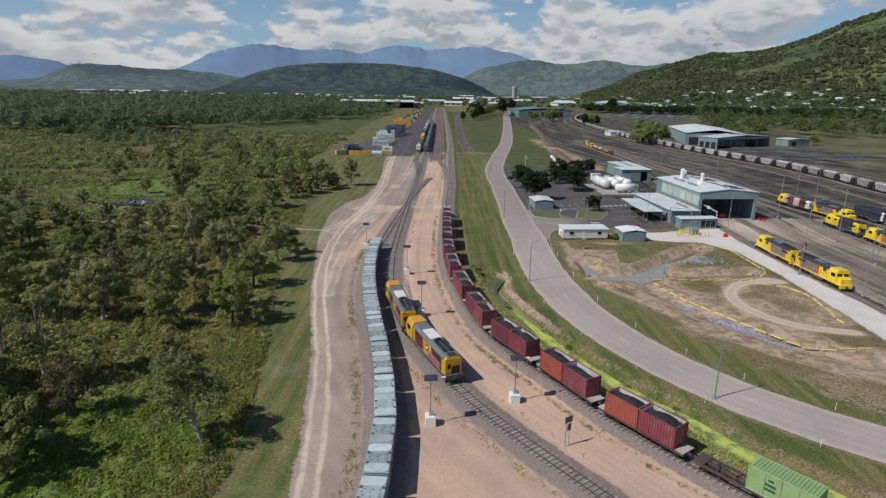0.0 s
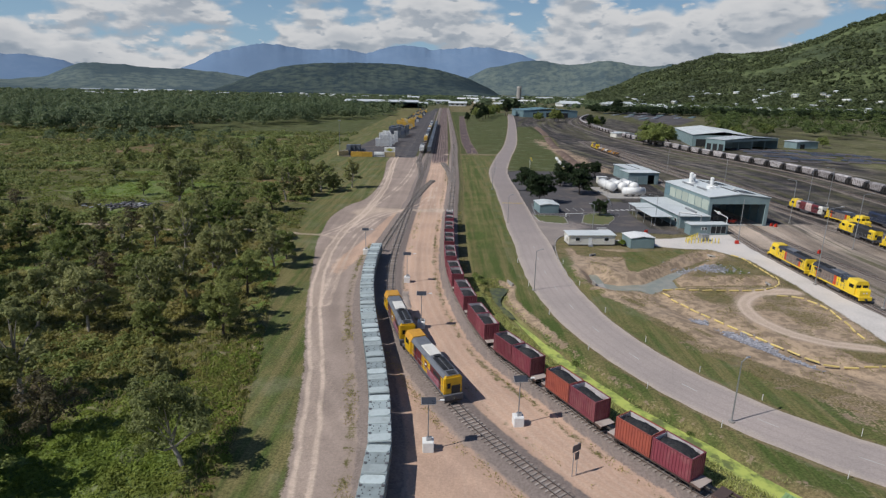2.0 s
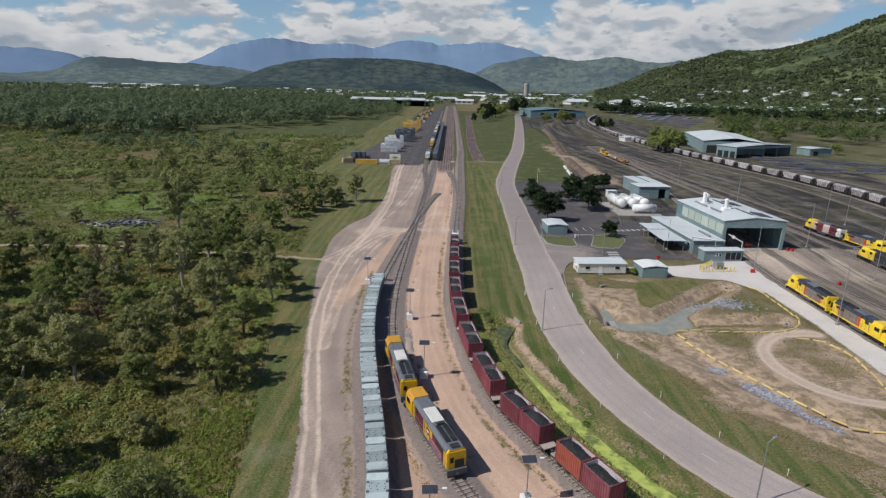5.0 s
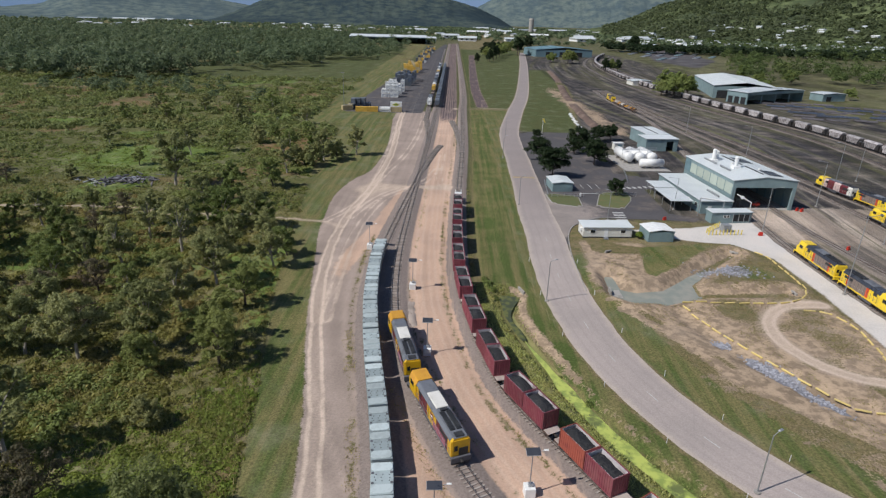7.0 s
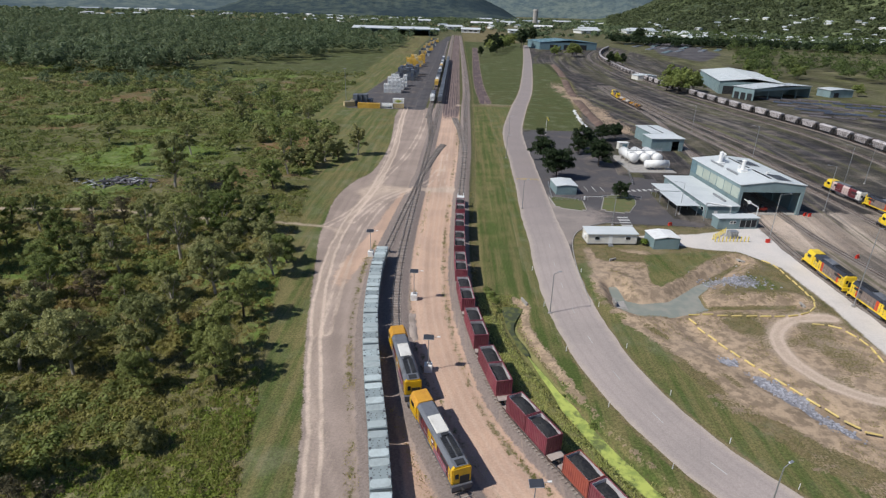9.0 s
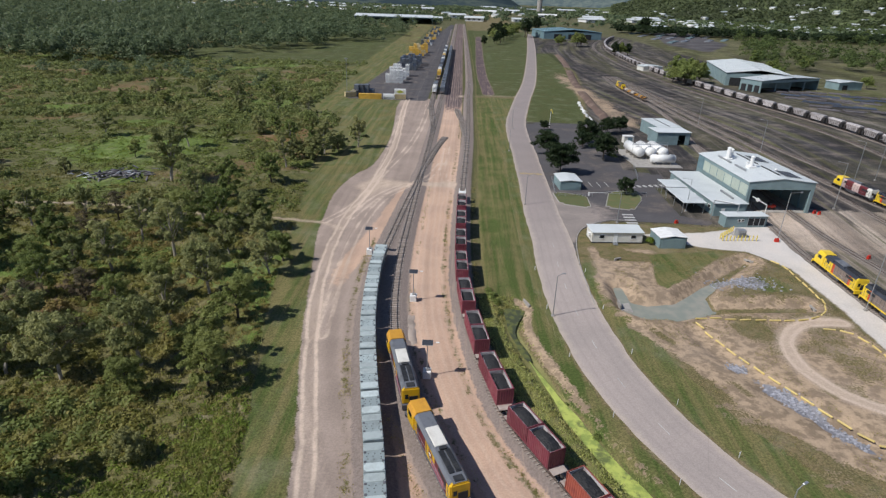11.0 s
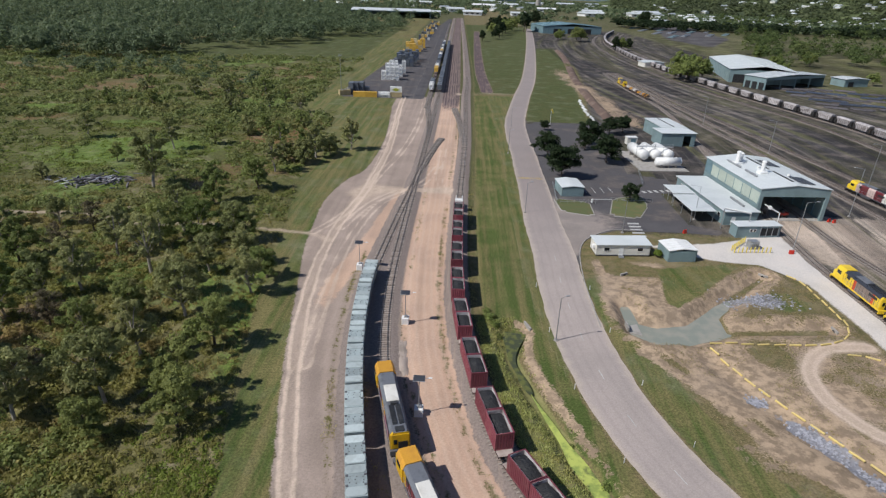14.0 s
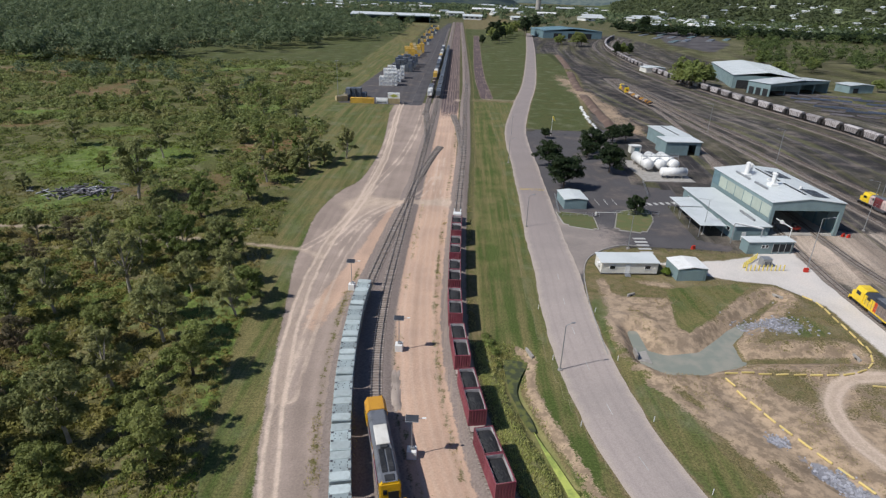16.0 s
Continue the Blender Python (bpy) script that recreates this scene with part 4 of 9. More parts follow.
def box(bm, c, s, rz=0.0, bevel=0.0, rx=0.0, ry=0.0):
    """A box with its centre and size; bevel: width of the broken edges."""
    m = Matrix.LocRotScale(c, Euler((radians(rx), radians(ry), radians(rz))), None)
    r = bmesh.ops.create_cube(bm, size=1.0, matrix=m @ Matrix.Diagonal((*s, 1)))
    if bevel:
        edges = list({e for v in r["verts"] for e in v.link_edges})
        bmesh.ops.bevel(bm, geom=edges, offset=bevel, segments=1, affect="EDGES", profile=0.7)
    return bm


def rod(bm, a, b, r, seg=8, r2=None):
    a, b = Vector(a), Vector(b)
    d = b - a
    m = Matrix.Translation((a + b) / 2) @ d.to_track_quat("Z", "Y").to_matrix().to_4x4()
    bmesh.ops.create_cone(bm, cap_ends=True, segments=seg, radius1=r, radius2=r if r2 is None else r2, depth=d.length, matrix=m)
    return bm


def prism(bm, outline, axis, lo, hi):
    """An outline of (u, v) drawn out along an axis. axis x: (y, z); y: (x, z); z: (x, y)."""
    place = {"x": lambda u, v, w: (w, u, v), "y": lambda u, v, w: (u, w, v), "z": lambda u, v, w: (u, v, w)}[axis]
    a = [bm.verts.new(place(u, v, lo)) for u, v in outline]
    b = [bm.verts.new(place(u, v, hi)) for u, v in outline]
    n = len(a)
    faces = [bm.faces.new([a[i], a[(i + 1) % n], b[(i + 1) % n], b[i]]) for i in range(n)]
    faces += [bm.faces.new(a[::-1]), bm.faces.new(b)]
    bmesh.ops.recalc_face_normals(bm, faces=faces)
    return bm


def new_bm():
    return bmesh.new()


def B(c, s, **k):
    return box(bmesh.new(), c, s, **k)


def R(a, b, r, seg=8, r2=None):
    return rod(bmesh.new(), a, b, r, seg, r2)


def mesh_from(name, verts, quads, material, smooth=False):
    """A mesh from arrays of places and faces of three or four corners."""
    me = bpy.data.meshes.new(name)
    verts, quads = np.asarray(verts, np.float32), np.asarray(quads, np.int32)
    me.vertices.add(len(verts))
    me.vertices.foreach_set("co", verts.ravel())
    me.loops.add(quads.size)
    me.loops.foreach_set("vertex_index", quads.ravel())
    me.polygons.add(len(quads))
    me.polygons.foreach_set("loop_start", np.arange(0, quads.size, quads.shape[1], dtype=np.int32))
    me.polygons.foreach_set("use_smooth", np.full(len(quads), smooth))
    me.update(calc_edges=True)
    me.materials.append(M[material] if isinstance(material, str) else material)
    return me


def offset_line(line, d):
    t = np.gradient(line, axis=0)
    t /= np.linalg.norm(t, axis=1, keepdims=True)
    return line + np.stack([-t[:, 1], t[:, 0]], 1) * d


def band(line, lo, hi, z0, z1, lift=None):
    """A closed bar of rectangular section along a line, between two offsets."""
    a, b = offset_line(line, lo), offset_line(line, hi)
    n = len(line)
    base = np.zeros(n) if lift is None else lift
    v = np.concatenate([np.c_[a, base + z0], np.c_[b, base + z0], np.c_[b, base + z1], np.c_[a, base + z1]])
    q = []
    i = np.arange(n - 1)
    for k in range(4):
        m = (k + 1) % 4
        q.append(np.stack([k * n + i, k * n + i + 1, m * n + i + 1, m * n + i], 1))
    ends = np.array([[0, n, 2 * n, 3 * n], [n - 1, 4 * n - 1, 3 * n - 1, 2 * n - 1]])
    return v, np.concatenate([*q, ends])


# ---- roads ----
def road_material():
    m, nt, bsdf = nodes_of("worn_asphalt")
    pos = nt.nodes.new("ShaderNodeNewGeometry").outputs["Position"]
    fine, mid, big = add_noise(nt, pos, 5, 8, 0.7), add_noise(nt, pos, 0.6, 6), add_noise(nt, pos, 0.08, 5)
    c = add_mix(nt, add_range(nt, big, 0.35, 0.65), (0.392, 0.330, 0.300), (0.340, 0.290, 0.264))
    c = add_mix(nt, add_range(nt, mid, 0.5, 0.7, 0, 0.4), c, (0.39, 0.33, 0.295))
    north = nt.nodes.new("ShaderNodeSeparateXYZ")
    nt.links.new(pos, north.inputs[0])
    # tone turns darker beyond the yard's mouth
    c = add_mix(nt, add_range(nt, north.outputs["Y"], 128, 200, 0, 0.6), c, (0.215, 0.180, 0.172))
    across = nt.nodes.new("ShaderNodeAttribute")
    across.attribute_name = "across"
    rim = add_math(nt, "ADD", across.outputs["Fac"], add_math(nt, "MULTIPLY", add_math(nt, "SUBTRACT", mid, 0.5), 0.5))
    c = add_mix(nt, add_range(nt, rim, 0.72, 1.02, 0, 0.75), c, (0.46, 0.385, 0.32))
    lane = add_math(nt, "ABSOLUTE", add_math(nt, "SUBTRACT", add_math(nt, "ABSOLUTE", add_math(nt, "SUBTRACT", across.outputs["Fac"], 0.45)), 0.18))
    c = add_mix(nt, add_range(nt, lane, 0.0, 0.09, 0.22, 0), c, (0.25, 0.212, 0.195))
    crack = nt.nodes.new("ShaderNodeTexVoronoi")
    crack.feature = "DISTANCE_TO_EDGE"
    crack.inputs["Scale"].default_value = 0.06
    nt.links.new(pos, crack.inputs["Vector"])
    c = add_mix(nt, add_range(nt, crack.outputs["Distance"], 0.0, 0.003, 0.14, 0), c, (0.14, 0.12, 0.11))
    c = add_mix(nt, 1.0, c, add_mix(nt, add_range(nt, fine, 0.3, 0.7), (0.86,) * 3, (1.12,) * 3), "MULTIPLY")
    nt.links.new(c, bsdf.inputs["Base Color"])
    bsdf.inputs["Roughness"].default_value = 0.85
    add_bump(nt, bsdf, fine, 0.3, 0.02)
    return m


def make_road():
    w = np.interp(ROAD[:, 1], [40, 60, 80, 110, 160, 200, 300, 700], [4.4, 4.4, 4.4, 4.7, 4.8, 4.5, 4.5, 4.4])
    j = (value_noise(ROAD[:, 0], ROAD[:, 1], 2.2, 21) - 0.5) * 0.3
    t = np.gradient(ROAD, axis=0)
    t /= np.linalg.norm(t, axis=1, keepdims=True)
    nrm = np.stack([-t[:, 1], t[:, 0]], 1)
    n = len(ROAD)
    cols = []
    fs = (-1, -0.86, -0.63, -0.45, -0.27, 0, 0.27, 0.45, 0.63, 0.86, 1)
    for f in fs:
        p = ROAD + nrm * (w * f + (j if abs(f) == 1 else 0))[:, None]
        cols.append(np.c_[p, np.full(n, 0.10 - 0.05 * abs(f))])
    low = [np.c_[c[:, :2], np.full(n, -0.3)] for c in (cols[0], cols[-1])]
    v = np.concatenate([low[0], *cols, low[1]])
    i = np.arange(n - 1)
    q = np.concatenate([np.stack([k * n + i, k * n + i + 1, (k + 1) * n + i + 1, (k + 1) * n + i], 1) for k in range(len(fs) + 1)])
    ob = new("road", mesh_from("road", v, q[:, ::-1], road_material()))
    ob.data.attributes.new("across", "FLOAT", "POINT").data.foreach_set("value", np.repeat([1.0, *map(abs, fs), 1.0], n).astype(np.float32))
    tagged(ob, "curved worn grey asphalt road with faded lines", "road", kind="structure")
    # centre dashes, each a thin painted bar
    dash = mesh_from("centre_dash", [(x, y, z) for z in (0, 0.012) for x, y in ((-1.2, -0.05), (1.2, -0.05), (1.2, 0.05), (-1.2, 0.05))],
                     [(3, 2, 1, 0), (4, 5, 6, 7), (0, 1, 5, 4), (1, 2, 6, 5), (2, 3, 7, 6), (3, 0, 4, 7)], "line_white")
    s = 20.0
    while s < len(ROAD) - 20 and along(ROAD, s)[0][1] < 158:
        p, a = along(ROAD, s)
        o = new("centre_dash", dash)
        o.parent = ob
        o.matrix_basis = pose(p[0], p[1], 0.098, 0, 0, a)
        s += 10.5
    # low concrete kerbs round the yard's mouth and the two planted islands
    for pts in ([(27.0, 120), (27.1, 128), (27.5, 139), (28.9, 150.8), (31.2, 158), (35.4, 163), (40.6, 166.2), (46, 166.3)],):
        kerb = new("kerb", mesh_from("kerb", *band(spline(pts), -0.09, 0.09, -0.1, 0.16), "concrete"))
        tagged(kerb, "low worn concrete kerb at the yard mouth", "kerb", kind="structure")
    for y in (206, 207.2):
        p, a = along(ROAD, s_at_y(ROAD, y))
        part("stop_line", B((p[0], p[1], 0.105), (7.4, 0.28, 0.014), rz=a - 90), "line_yellow", ob, "faded yellow line across the road")
    # zebra bars at the yard's entrance
    for k in range(6):
        part("zebra_bar", B((45.6 + k * 0.12, 160.8 + k * 2.05, 0.03), (3.0, 0.9, 0.05), rz=4), "line_white", ob)
    for k in range(7):
        part("zebra_bar", B((52.6 + k * 1.9, 196.5 + k * 0.45, 0.03), (0.95, 1.9, 0.05), rz=14), "line_white", ob)
    # parking bay lines and kerbs
    for k in range(6):
        part("bay_line", B((33.5 + k * 2.6, 196.5 + k * 0.3, 0.025), (0.12, 5.0, 0.04), rz=4), "line_white", ob)
    return ob


make_road()


# ---- railway tracks ----
SLEEPER = None


def sleeper_mesh():
    bm = bmesh.new()
    box(bm, (0, 0, 0.0), (0.24, 2.15, 0.16), bevel=0.02)
    me = bpy.data.meshes.new("sleeper")
    bm.to_mesh(me)
    bm.free()
    me.materials.append(M["sleeper"])
    return me


def make_track(line, singles=None, y_max=1e9, z=0.30, step=0.66, label="narrow gauge railway track on ballast"):
    """Two rails, sleepers one by one between the two y of singles, the rest in one mesh."""
    ob = thing("railway_track", label, "railway track", kind="structure")
    line = line[line[:, 1] < y_max]
    fine_line = line
    k = np.arange(len(line))
    line = line[((line[:, 1] < 230) & (k % 2 == 0)) | (k % 6 == 0) | (k == len(line) - 1)]
    for d in (-0.5685, 0.5685):
        rail = new("rail", mesh_from("rail", *band(line, d - 0.033, d + 0.033, z + 0.10, z + 0.235), "rail"))
        rail.parent = ob
        head = new("rail_head", mesh_from("rail_head", *band(line, d - 0.036, d + 0.036, z + 0.235, z + 0.262), "rail_top"))
        head.parent = rail
    line = fine_line
    global SLEEPER
    SLEEPER = SLEEPER or sleeper_mesh()
    vs, qs, n = [], [], 0
    unit = np.array([(x, y, zz) for zz in (-0.08, 0.08) for x, y in ((-0.12, -1.07), (0.12, -1.07), (0.12, 1.07), (-0.12, 1.07))])
    face = np.array([(4, 5, 6, 7), (0, 1, 5, 4), (1, 2, 6, 5), (2, 3, 7, 6), (3, 0, 4, 7)])
    s, far = 0.5, 0
    while s < len(line) - 1:
        p, a = along(line, s)
        if singles and singles[0] < p[1] < singles[1]:
            o = new("sleeper", SLEEPER)
            o.parent = ob
            o.matrix_basis = pose(p[0], p[1], z + 0.03, 0, 0, a + random.uniform(-1.2, 1.2))
        elif p[1] < 420:
            c, sn = math.cos(radians(a)), math.sin(radians(a))
            vs.append(unit @ np.array([(c, sn, 0), (-sn, c, 0), (0, 0, 1)]) + (p[0], p[1], z + 0.03))
            qs.append(face + 8 * n)
            n += 1
        s += step
    if n:
        o = new("sleepers", mesh_from("sleepers", np.concatenate(vs), np.concatenate(qs), "sleeper"))
        o.parent = ob
        tagged(o, kind="stuff")
    return ob


def make_bed(line, half=1.9, top=0.30, y_max=1e9):
    """A low ballast bank under a track of the yard."""
    line = line[line[:, 1] < y_max]
    a, b = offset_line(line, half), offset_line(line, -half)
    c, d = offset_line(line, half - 0.7), offset_line(line, 0.7 - half)
    n = len(line)
    v = np.concatenate([np.c_[a, np.full(n, -0.1)], np.c_[c, np.full(n, top)], np.c_[d, np.full(n, top)], np.c_[b, np.full(n, -0.1)]])
    i = np.arange(n - 1)
    q = np.concatenate([np.stack([k * n + i, (k + 1) * n + i, (k + 1) * n + i + 1, k * n + i + 1], 1) for k in range(3)])
    ob = new("track_bed", mesh_from("track_bed", v, q, "bed"))
    tagged(ob, "grey brown crushed stone under the yard track", "track bed", kind="structure")


M["bed"] = surface("yard_ballast", (0.17, 0.145, 0.125), (0.09, 0.075, 0.065), 0.95, fine=4, coarse=0.12, wear=0.8, bump=0.8)
make_track(T1, (128, 206))
make_track(T2, (40, 215), label="curved narrow gauge track with concrete sleepers on ballast")
make_track(T3, (180, 290), label="narrow gauge track under the coal box wagons")
make_track(SPUR, (200, 260))
make_track(SPUR_EAST, (240, 320))
make_track(TWIN)
for _t in (SPUR, SPUR_EAST, TWIN):
    make_bed(_t, 1.7, 0.296)
for _k, _t in enumerate(YARD):
    make_bed(_t, 1.7, 0.10 if _k < 2 else 0.2)
    make_track(_t, z=0.06 if _k < 2 else 0.2, label="yard track in brown stained ballast")
for _t in (LONG, *BACK):
    make_bed(_t, 1.8, 0.25)
    make_track(_t, z=0.25, step=1.3, label="yard track in brown stained ballast")


# ---- rolling stock (each built with its length along x, on rails at z = 0) ----
def bogie(bm_frame, wheels, x, gauge=1.067, r=0.42, base=1.7):
    for sx in (-1, 1):
        bm_wheel = bmesh.new()
        wheels.append(bm_wheel)
        for sy in (-1, 1):
            y = sy * gauge / 2
            rod(bm_wheel, (x + sx * base / 2, y - 0.06, r), (x + sx * base / 2, y + 0.06, r), r, 14)
            box(bm_frame, (x + sx * base / 2, sy * (gauge / 2 + 0.25), r), (0.3, 0.14, 0.3), bevel=0.03)
        rod(bm_wheel, (x + sx * base / 2, -gauge / 2, r), (x + sx * base / 2, gauge / 2, r), 0.07, 8)
    for sy in (-1, 1):
        box(bm_frame, (x, sy * (gauge / 2 + 0.2), r + 0.12), (base + 0.5, 0.12, 0.2), bevel=0.03)
    box(bm_frame, (x, 0, r + 0.2), (0.35, 1.7, 0.25), bevel=0.03)


def flat_wagon(length, deck=1.03, label="brown steel container flat wagon on the curved track", group="wagons of the coal train", mat="wagon", skeletal=False):
    w = thing("flat_wagon", label, "wagon", group)
    L = length - 0.9
    bm = bmesh.new()
    for sy in (-1, 1):
        box(bm, (0, sy * 0.98, deck - 0.16), (L, 0.12, 0.32), bevel=0.02)
    box(bm, (0, 0, deck - 0.22), (L, 0.36, 0.34), bevel=0.02)
    for k in range(7):
        box(bm, (-L / 2 + 0.6 + k * (L - 1.2) / 6, 0, deck - 0.14), (0.2, 1.9, 0.18))
    part("underframe", bm, mat, w)
    for sx in (-1, 1):
        part("deck_plate", B((sx * (L / 2 - 0.55), 0, deck + 0.012), (1.1, 2.1, 0.05), bevel=0.01), mat if skeletal else "deck", w, "worn end platform")
    for sx in (-1, 1):
        fr, wheels = bmesh.new(), []
        bogie(fr, wheels, sx * (L / 2 - 1.9))
        b = part("bogie", fr, "iron", w)
        for wh in wheels:
            part("wheelset", wh, "iron", b)
        part("coupler", B((sx * (length / 2 - 0.23), 0, 0.76), (0.5, 0.3, 0.28), bevel=0.05), "iron", w)
    part("brake_rigging", R((-1.2, 0.5, 0.62), (0.4, 0.5, 0.62), 0.17, 10), "iron", w)
    return w


def ribbed_side(bm, L, y, z0, z1, out, ribs, depth=0.07, thick=0.06):
    """A corrugated wall along x at y: a folded sheet with thickness."""
    pitch = L / ribs
    xs = []
    for k in range(ribs):
        x = -L / 2 + k * pitch
        xs += [(x, 0), (x + pitch * 0.34, 0), (x + pitch * 0.46, 1), (x + pitch * 0.88, 1)]
    xs.append((L / 2, 0))
    outline = [(x, y + out * (f - 1) * depth) for x, f in xs] + [(L / 2, y - out * (depth + thick)), (-L / 2, y - out * (depth + thick))]
    prism(bm, outline, "z", z0, z1)


def coal_box(mat, fill, seed):
    """An open-topped ribbed steel box, 4.6 m long, filled with coal."""
    L, W, H = 4.6, 2.44, 2.6
    c = thing("coal_container", "maroon ribbed open-topped steel container full of black coal" if mat == "red_box" else "faded red ribbed open-topped container full of black coal",
              "container", "boxes on the coal train")
    for sy in (-1, 1):
        bm = bmesh.new()
        ribbed_side(bm, L - 0.24, sy * (W / 2 - 0.01), 0.16, H - 0.14, sy, 12)
        part("side_wall", bm, mat, c)
    for sx in (-1, 1):
        bm = bmesh.new()
        ribbed_side(bm, W - 0.24, (L / 2 - 0.01), 0.16, H - 0.14, 1, 6)
        bmesh.ops.rotate(bm, verts=bm.verts, matrix=Matrix.Rotation(radians(-90 * sx), 3, "Z"), cent=(0, 0, 0))
        part("end_wall", bm, mat, c)
    bm = bmesh.new()
    for sx in (-1, 1):
        for sy in (-1, 1):
            box(bm, (sx * (L / 2 - 0.07), sy * (W / 2 - 0.07), H / 2), (0.14, 0.14, H), bevel=0.015)
        box(bm, (sx * (L / 2 - 0.06), 0, H - 0.07), (0.12, W - 0.28, 0.14), bevel=0.015)
        box(bm, (sx * (L / 2 - 0.06), 0, 0.08), (0.12, W - 0.28, 0.16))
    for sy in (-1, 1):
        box(bm, (0, sy * (W / 2 - 0.055), H - 0.07), (L - 0.28, 0.11, 0.14), bevel=0.015)
        box(bm, (0, sy * (W / 2 - 0.055), 0.08), (L - 0.28, 0.11, 0.16))
    part("corner_frame", bm, mat, c)
    bm = bmesh.new()
    box(bm, (0, 0, 0.12), (L - 0.2, W - 0.2, 0.08))
    for sx in (-1, 1):
        box(bm, (sx * (L / 2 - 0.17), 0, H / 2 + 0.1), (0.03, W - 0.36, H - 0.35))
    for sy in (-1, 1):
        box(bm, (0, sy * (W / 2 - 0.17), H / 2 + 0.1), (L - 0.4, 0.03, H - 0.35))
    part("lining", bm, "box_inside", c, "worn grey steel lining")
    # heaped coal
    g = np.random.default_rng(seed)
    nx, ny = 26, 15
    u, v = np.meshgrid(np.linspace(-1, 1, nx), np.linspace(-1, 1, ny), indexing="ij")
    heap = np.cos(u * 1.45) ** 0.55 * np.cos(v * 1.42) ** 0.6
    z = H * fill - 0.50 + 0.62 * heap + 0.10 * np.sin(3 * u + seed) + g.normal(0, 0.035, u.shape)
    x, y = u * (L / 2 - 0.2), v * (W / 2 - 0.2)
    me = grid_mesh("coal_load", x, y, z, {})
    me.materials.append(M["coal"])
    me.polygons.foreach_set("use_smooth", np.zeros(len(me.polygons), bool))
    o = new("coal_load", me)
    o.parent = c
    tagged(o, "heaped black coal")
    return c


def on_track(line, s, z=0.0, turn=0):
    """Pose of a vehicle centred at s metres along the line, by the places of its two bogies."""
    (a, _), (b, _) = along(line, s - 4), along(line, s + 4)
    c = (a + b) / 2
    return pose(c[0], c[1], z, 0, 0, math.degrees(math.atan2(b[1] - a[1], b[0] - a[0])) + turn)


RAIL = 0.56          # top of the running rails of the main tracks


def coal_train():
    deck = 1.05
    pitch = 12.42
    wagon = flat_wagon(pitch, 1.03)
    boxes = [coal_box("red_box", 0.93, 1), coal_box("red_box", 0.96, 2), coal_box("rust_box", 0.94, 3), coal_box("red_box", 0.86, 4)]
    s0 = s_at_y(T3, 54.9) + 4.66
    used = set()
    first = True
    for k in range(10):
        s = s0 + k * pitch
        m = on_track(T3, s, RAIL)
        if first:
            wagon.matrix_basis = m
            first = False
        else:
            copy_thing(wagon, m)
        for e in (-1, 1):
            i = 2 if (k < 2 and e == 1) else (k * 2 + (e > 0) * 3 + 1) % 4
            if i == 2 and k > 1:
                i = 1
            mm = m @ pose(e * 2.36, 0, deck, 0, 0, 180 if k % 2 else 0)
            if i in used:
                copy_thing(boxes[i], mm)
            else:
                used.add(i)
                boxes[i].matrix_basis = mm
    for i, b in enumerate(boxes):
        if i not in used:
            for o in (*b.children_recursive, b):
                bpy.data.objects.remove(o)
    # near end: a bare skeleton wagon with a green freight container on its far half
    s = s0 - 12.7
    flat = flat_wagon(12.7, 1.0, "rusty brown skeletal flat wagon, half of it empty", skeletal=True)
    flat.matrix_basis = on_track(T3, s, RAIL)
    green_container(flat.matrix_basis @ pose(-2.5, 0, 1.03))
    # small white end-of-train van at the far end
    s = s0 + 9 * pitch + 10.4
    tail = flat_wagon(7.0, 1.0, "short wagon with a white equipment frame ending the train")
    tail.matrix_basis = on_track(T3, s, RAIL)
    bm = bmesh.new()
    box(bm, (-1.2, 0, 1.9), (1.6, 2.0, 1.6), bevel=0.05)
    part("equipment_case", bm, "white", tail, "white equipment case")
    bm = bmesh.new()
    for sy in (-1, 1):
        rod(bm, (1.6, sy * 0.8, 1.0), (1.6, sy * 0.8, 2.8), 0.08)
        rod(bm, (1.6, sy * 0.8, 2.8), (-0.4, sy * 0.8, 2.8), 0.08)
    part("frame", bm, "white", tail)


def green_container(m):
    L, W, H = 6.06, 2.44, 2.6
    c = thing("green_container", "light green steel freight container with louvred side doors", "container")
    bm = bmesh.new()
    box(bm, (0, 0, H / 2), (L - 0.1, W - 0.1, H - 0.1))
    part("body", bm, "green_box", c)
    bm = bmesh.new()
    for sx in (-1, 1):
        for sy in (-1, 1):
            box(bm, (sx * (L / 2 - 0.08), sy * (W / 2 - 0.08), H / 2), (0.16, 0.16, H), bevel=0.02)
    for k in (-1, 0, 1):
        for sy in (-1, 1):
            box(bm, (k * 1.48, sy * (W / 2 - 0.02), H / 2), (0.09, 0.09, H - 0.2), bevel=0.02)
    for sy in (-1, 1):
        for z in (0.08, H - 0.08):
            box(bm, (0, sy * (W / 2 - 0.06), z), (L - 0.3, 0.12, 0.16), bevel=0.02)
    part("frame", bm, "green_box", c)
    bm = bmesh.new()
    for k in range(18):
        box(bm, (-L / 2 + 0.3 + k * (L - 0.6) / 17, 0, H - 0.02), (0.14, W - 0.25, 0.07), bevel=0.02)
    part("roof_ribs", bm, "green_box", c)
    for sy in (-1, 1):
        for k, (x, z, w) in enumerate(((0.9, 1.95, 0.5), (0.9, 1.45, 1.0), (0.9, 0.95, 1.0))):
            part("louvre", B((x, sy * (W / 2 - 0.02), z), (w, 0.05, 0.24), bevel=0.01), "green_dark", c, "dark green louvre")
    c.matrix_basis = m


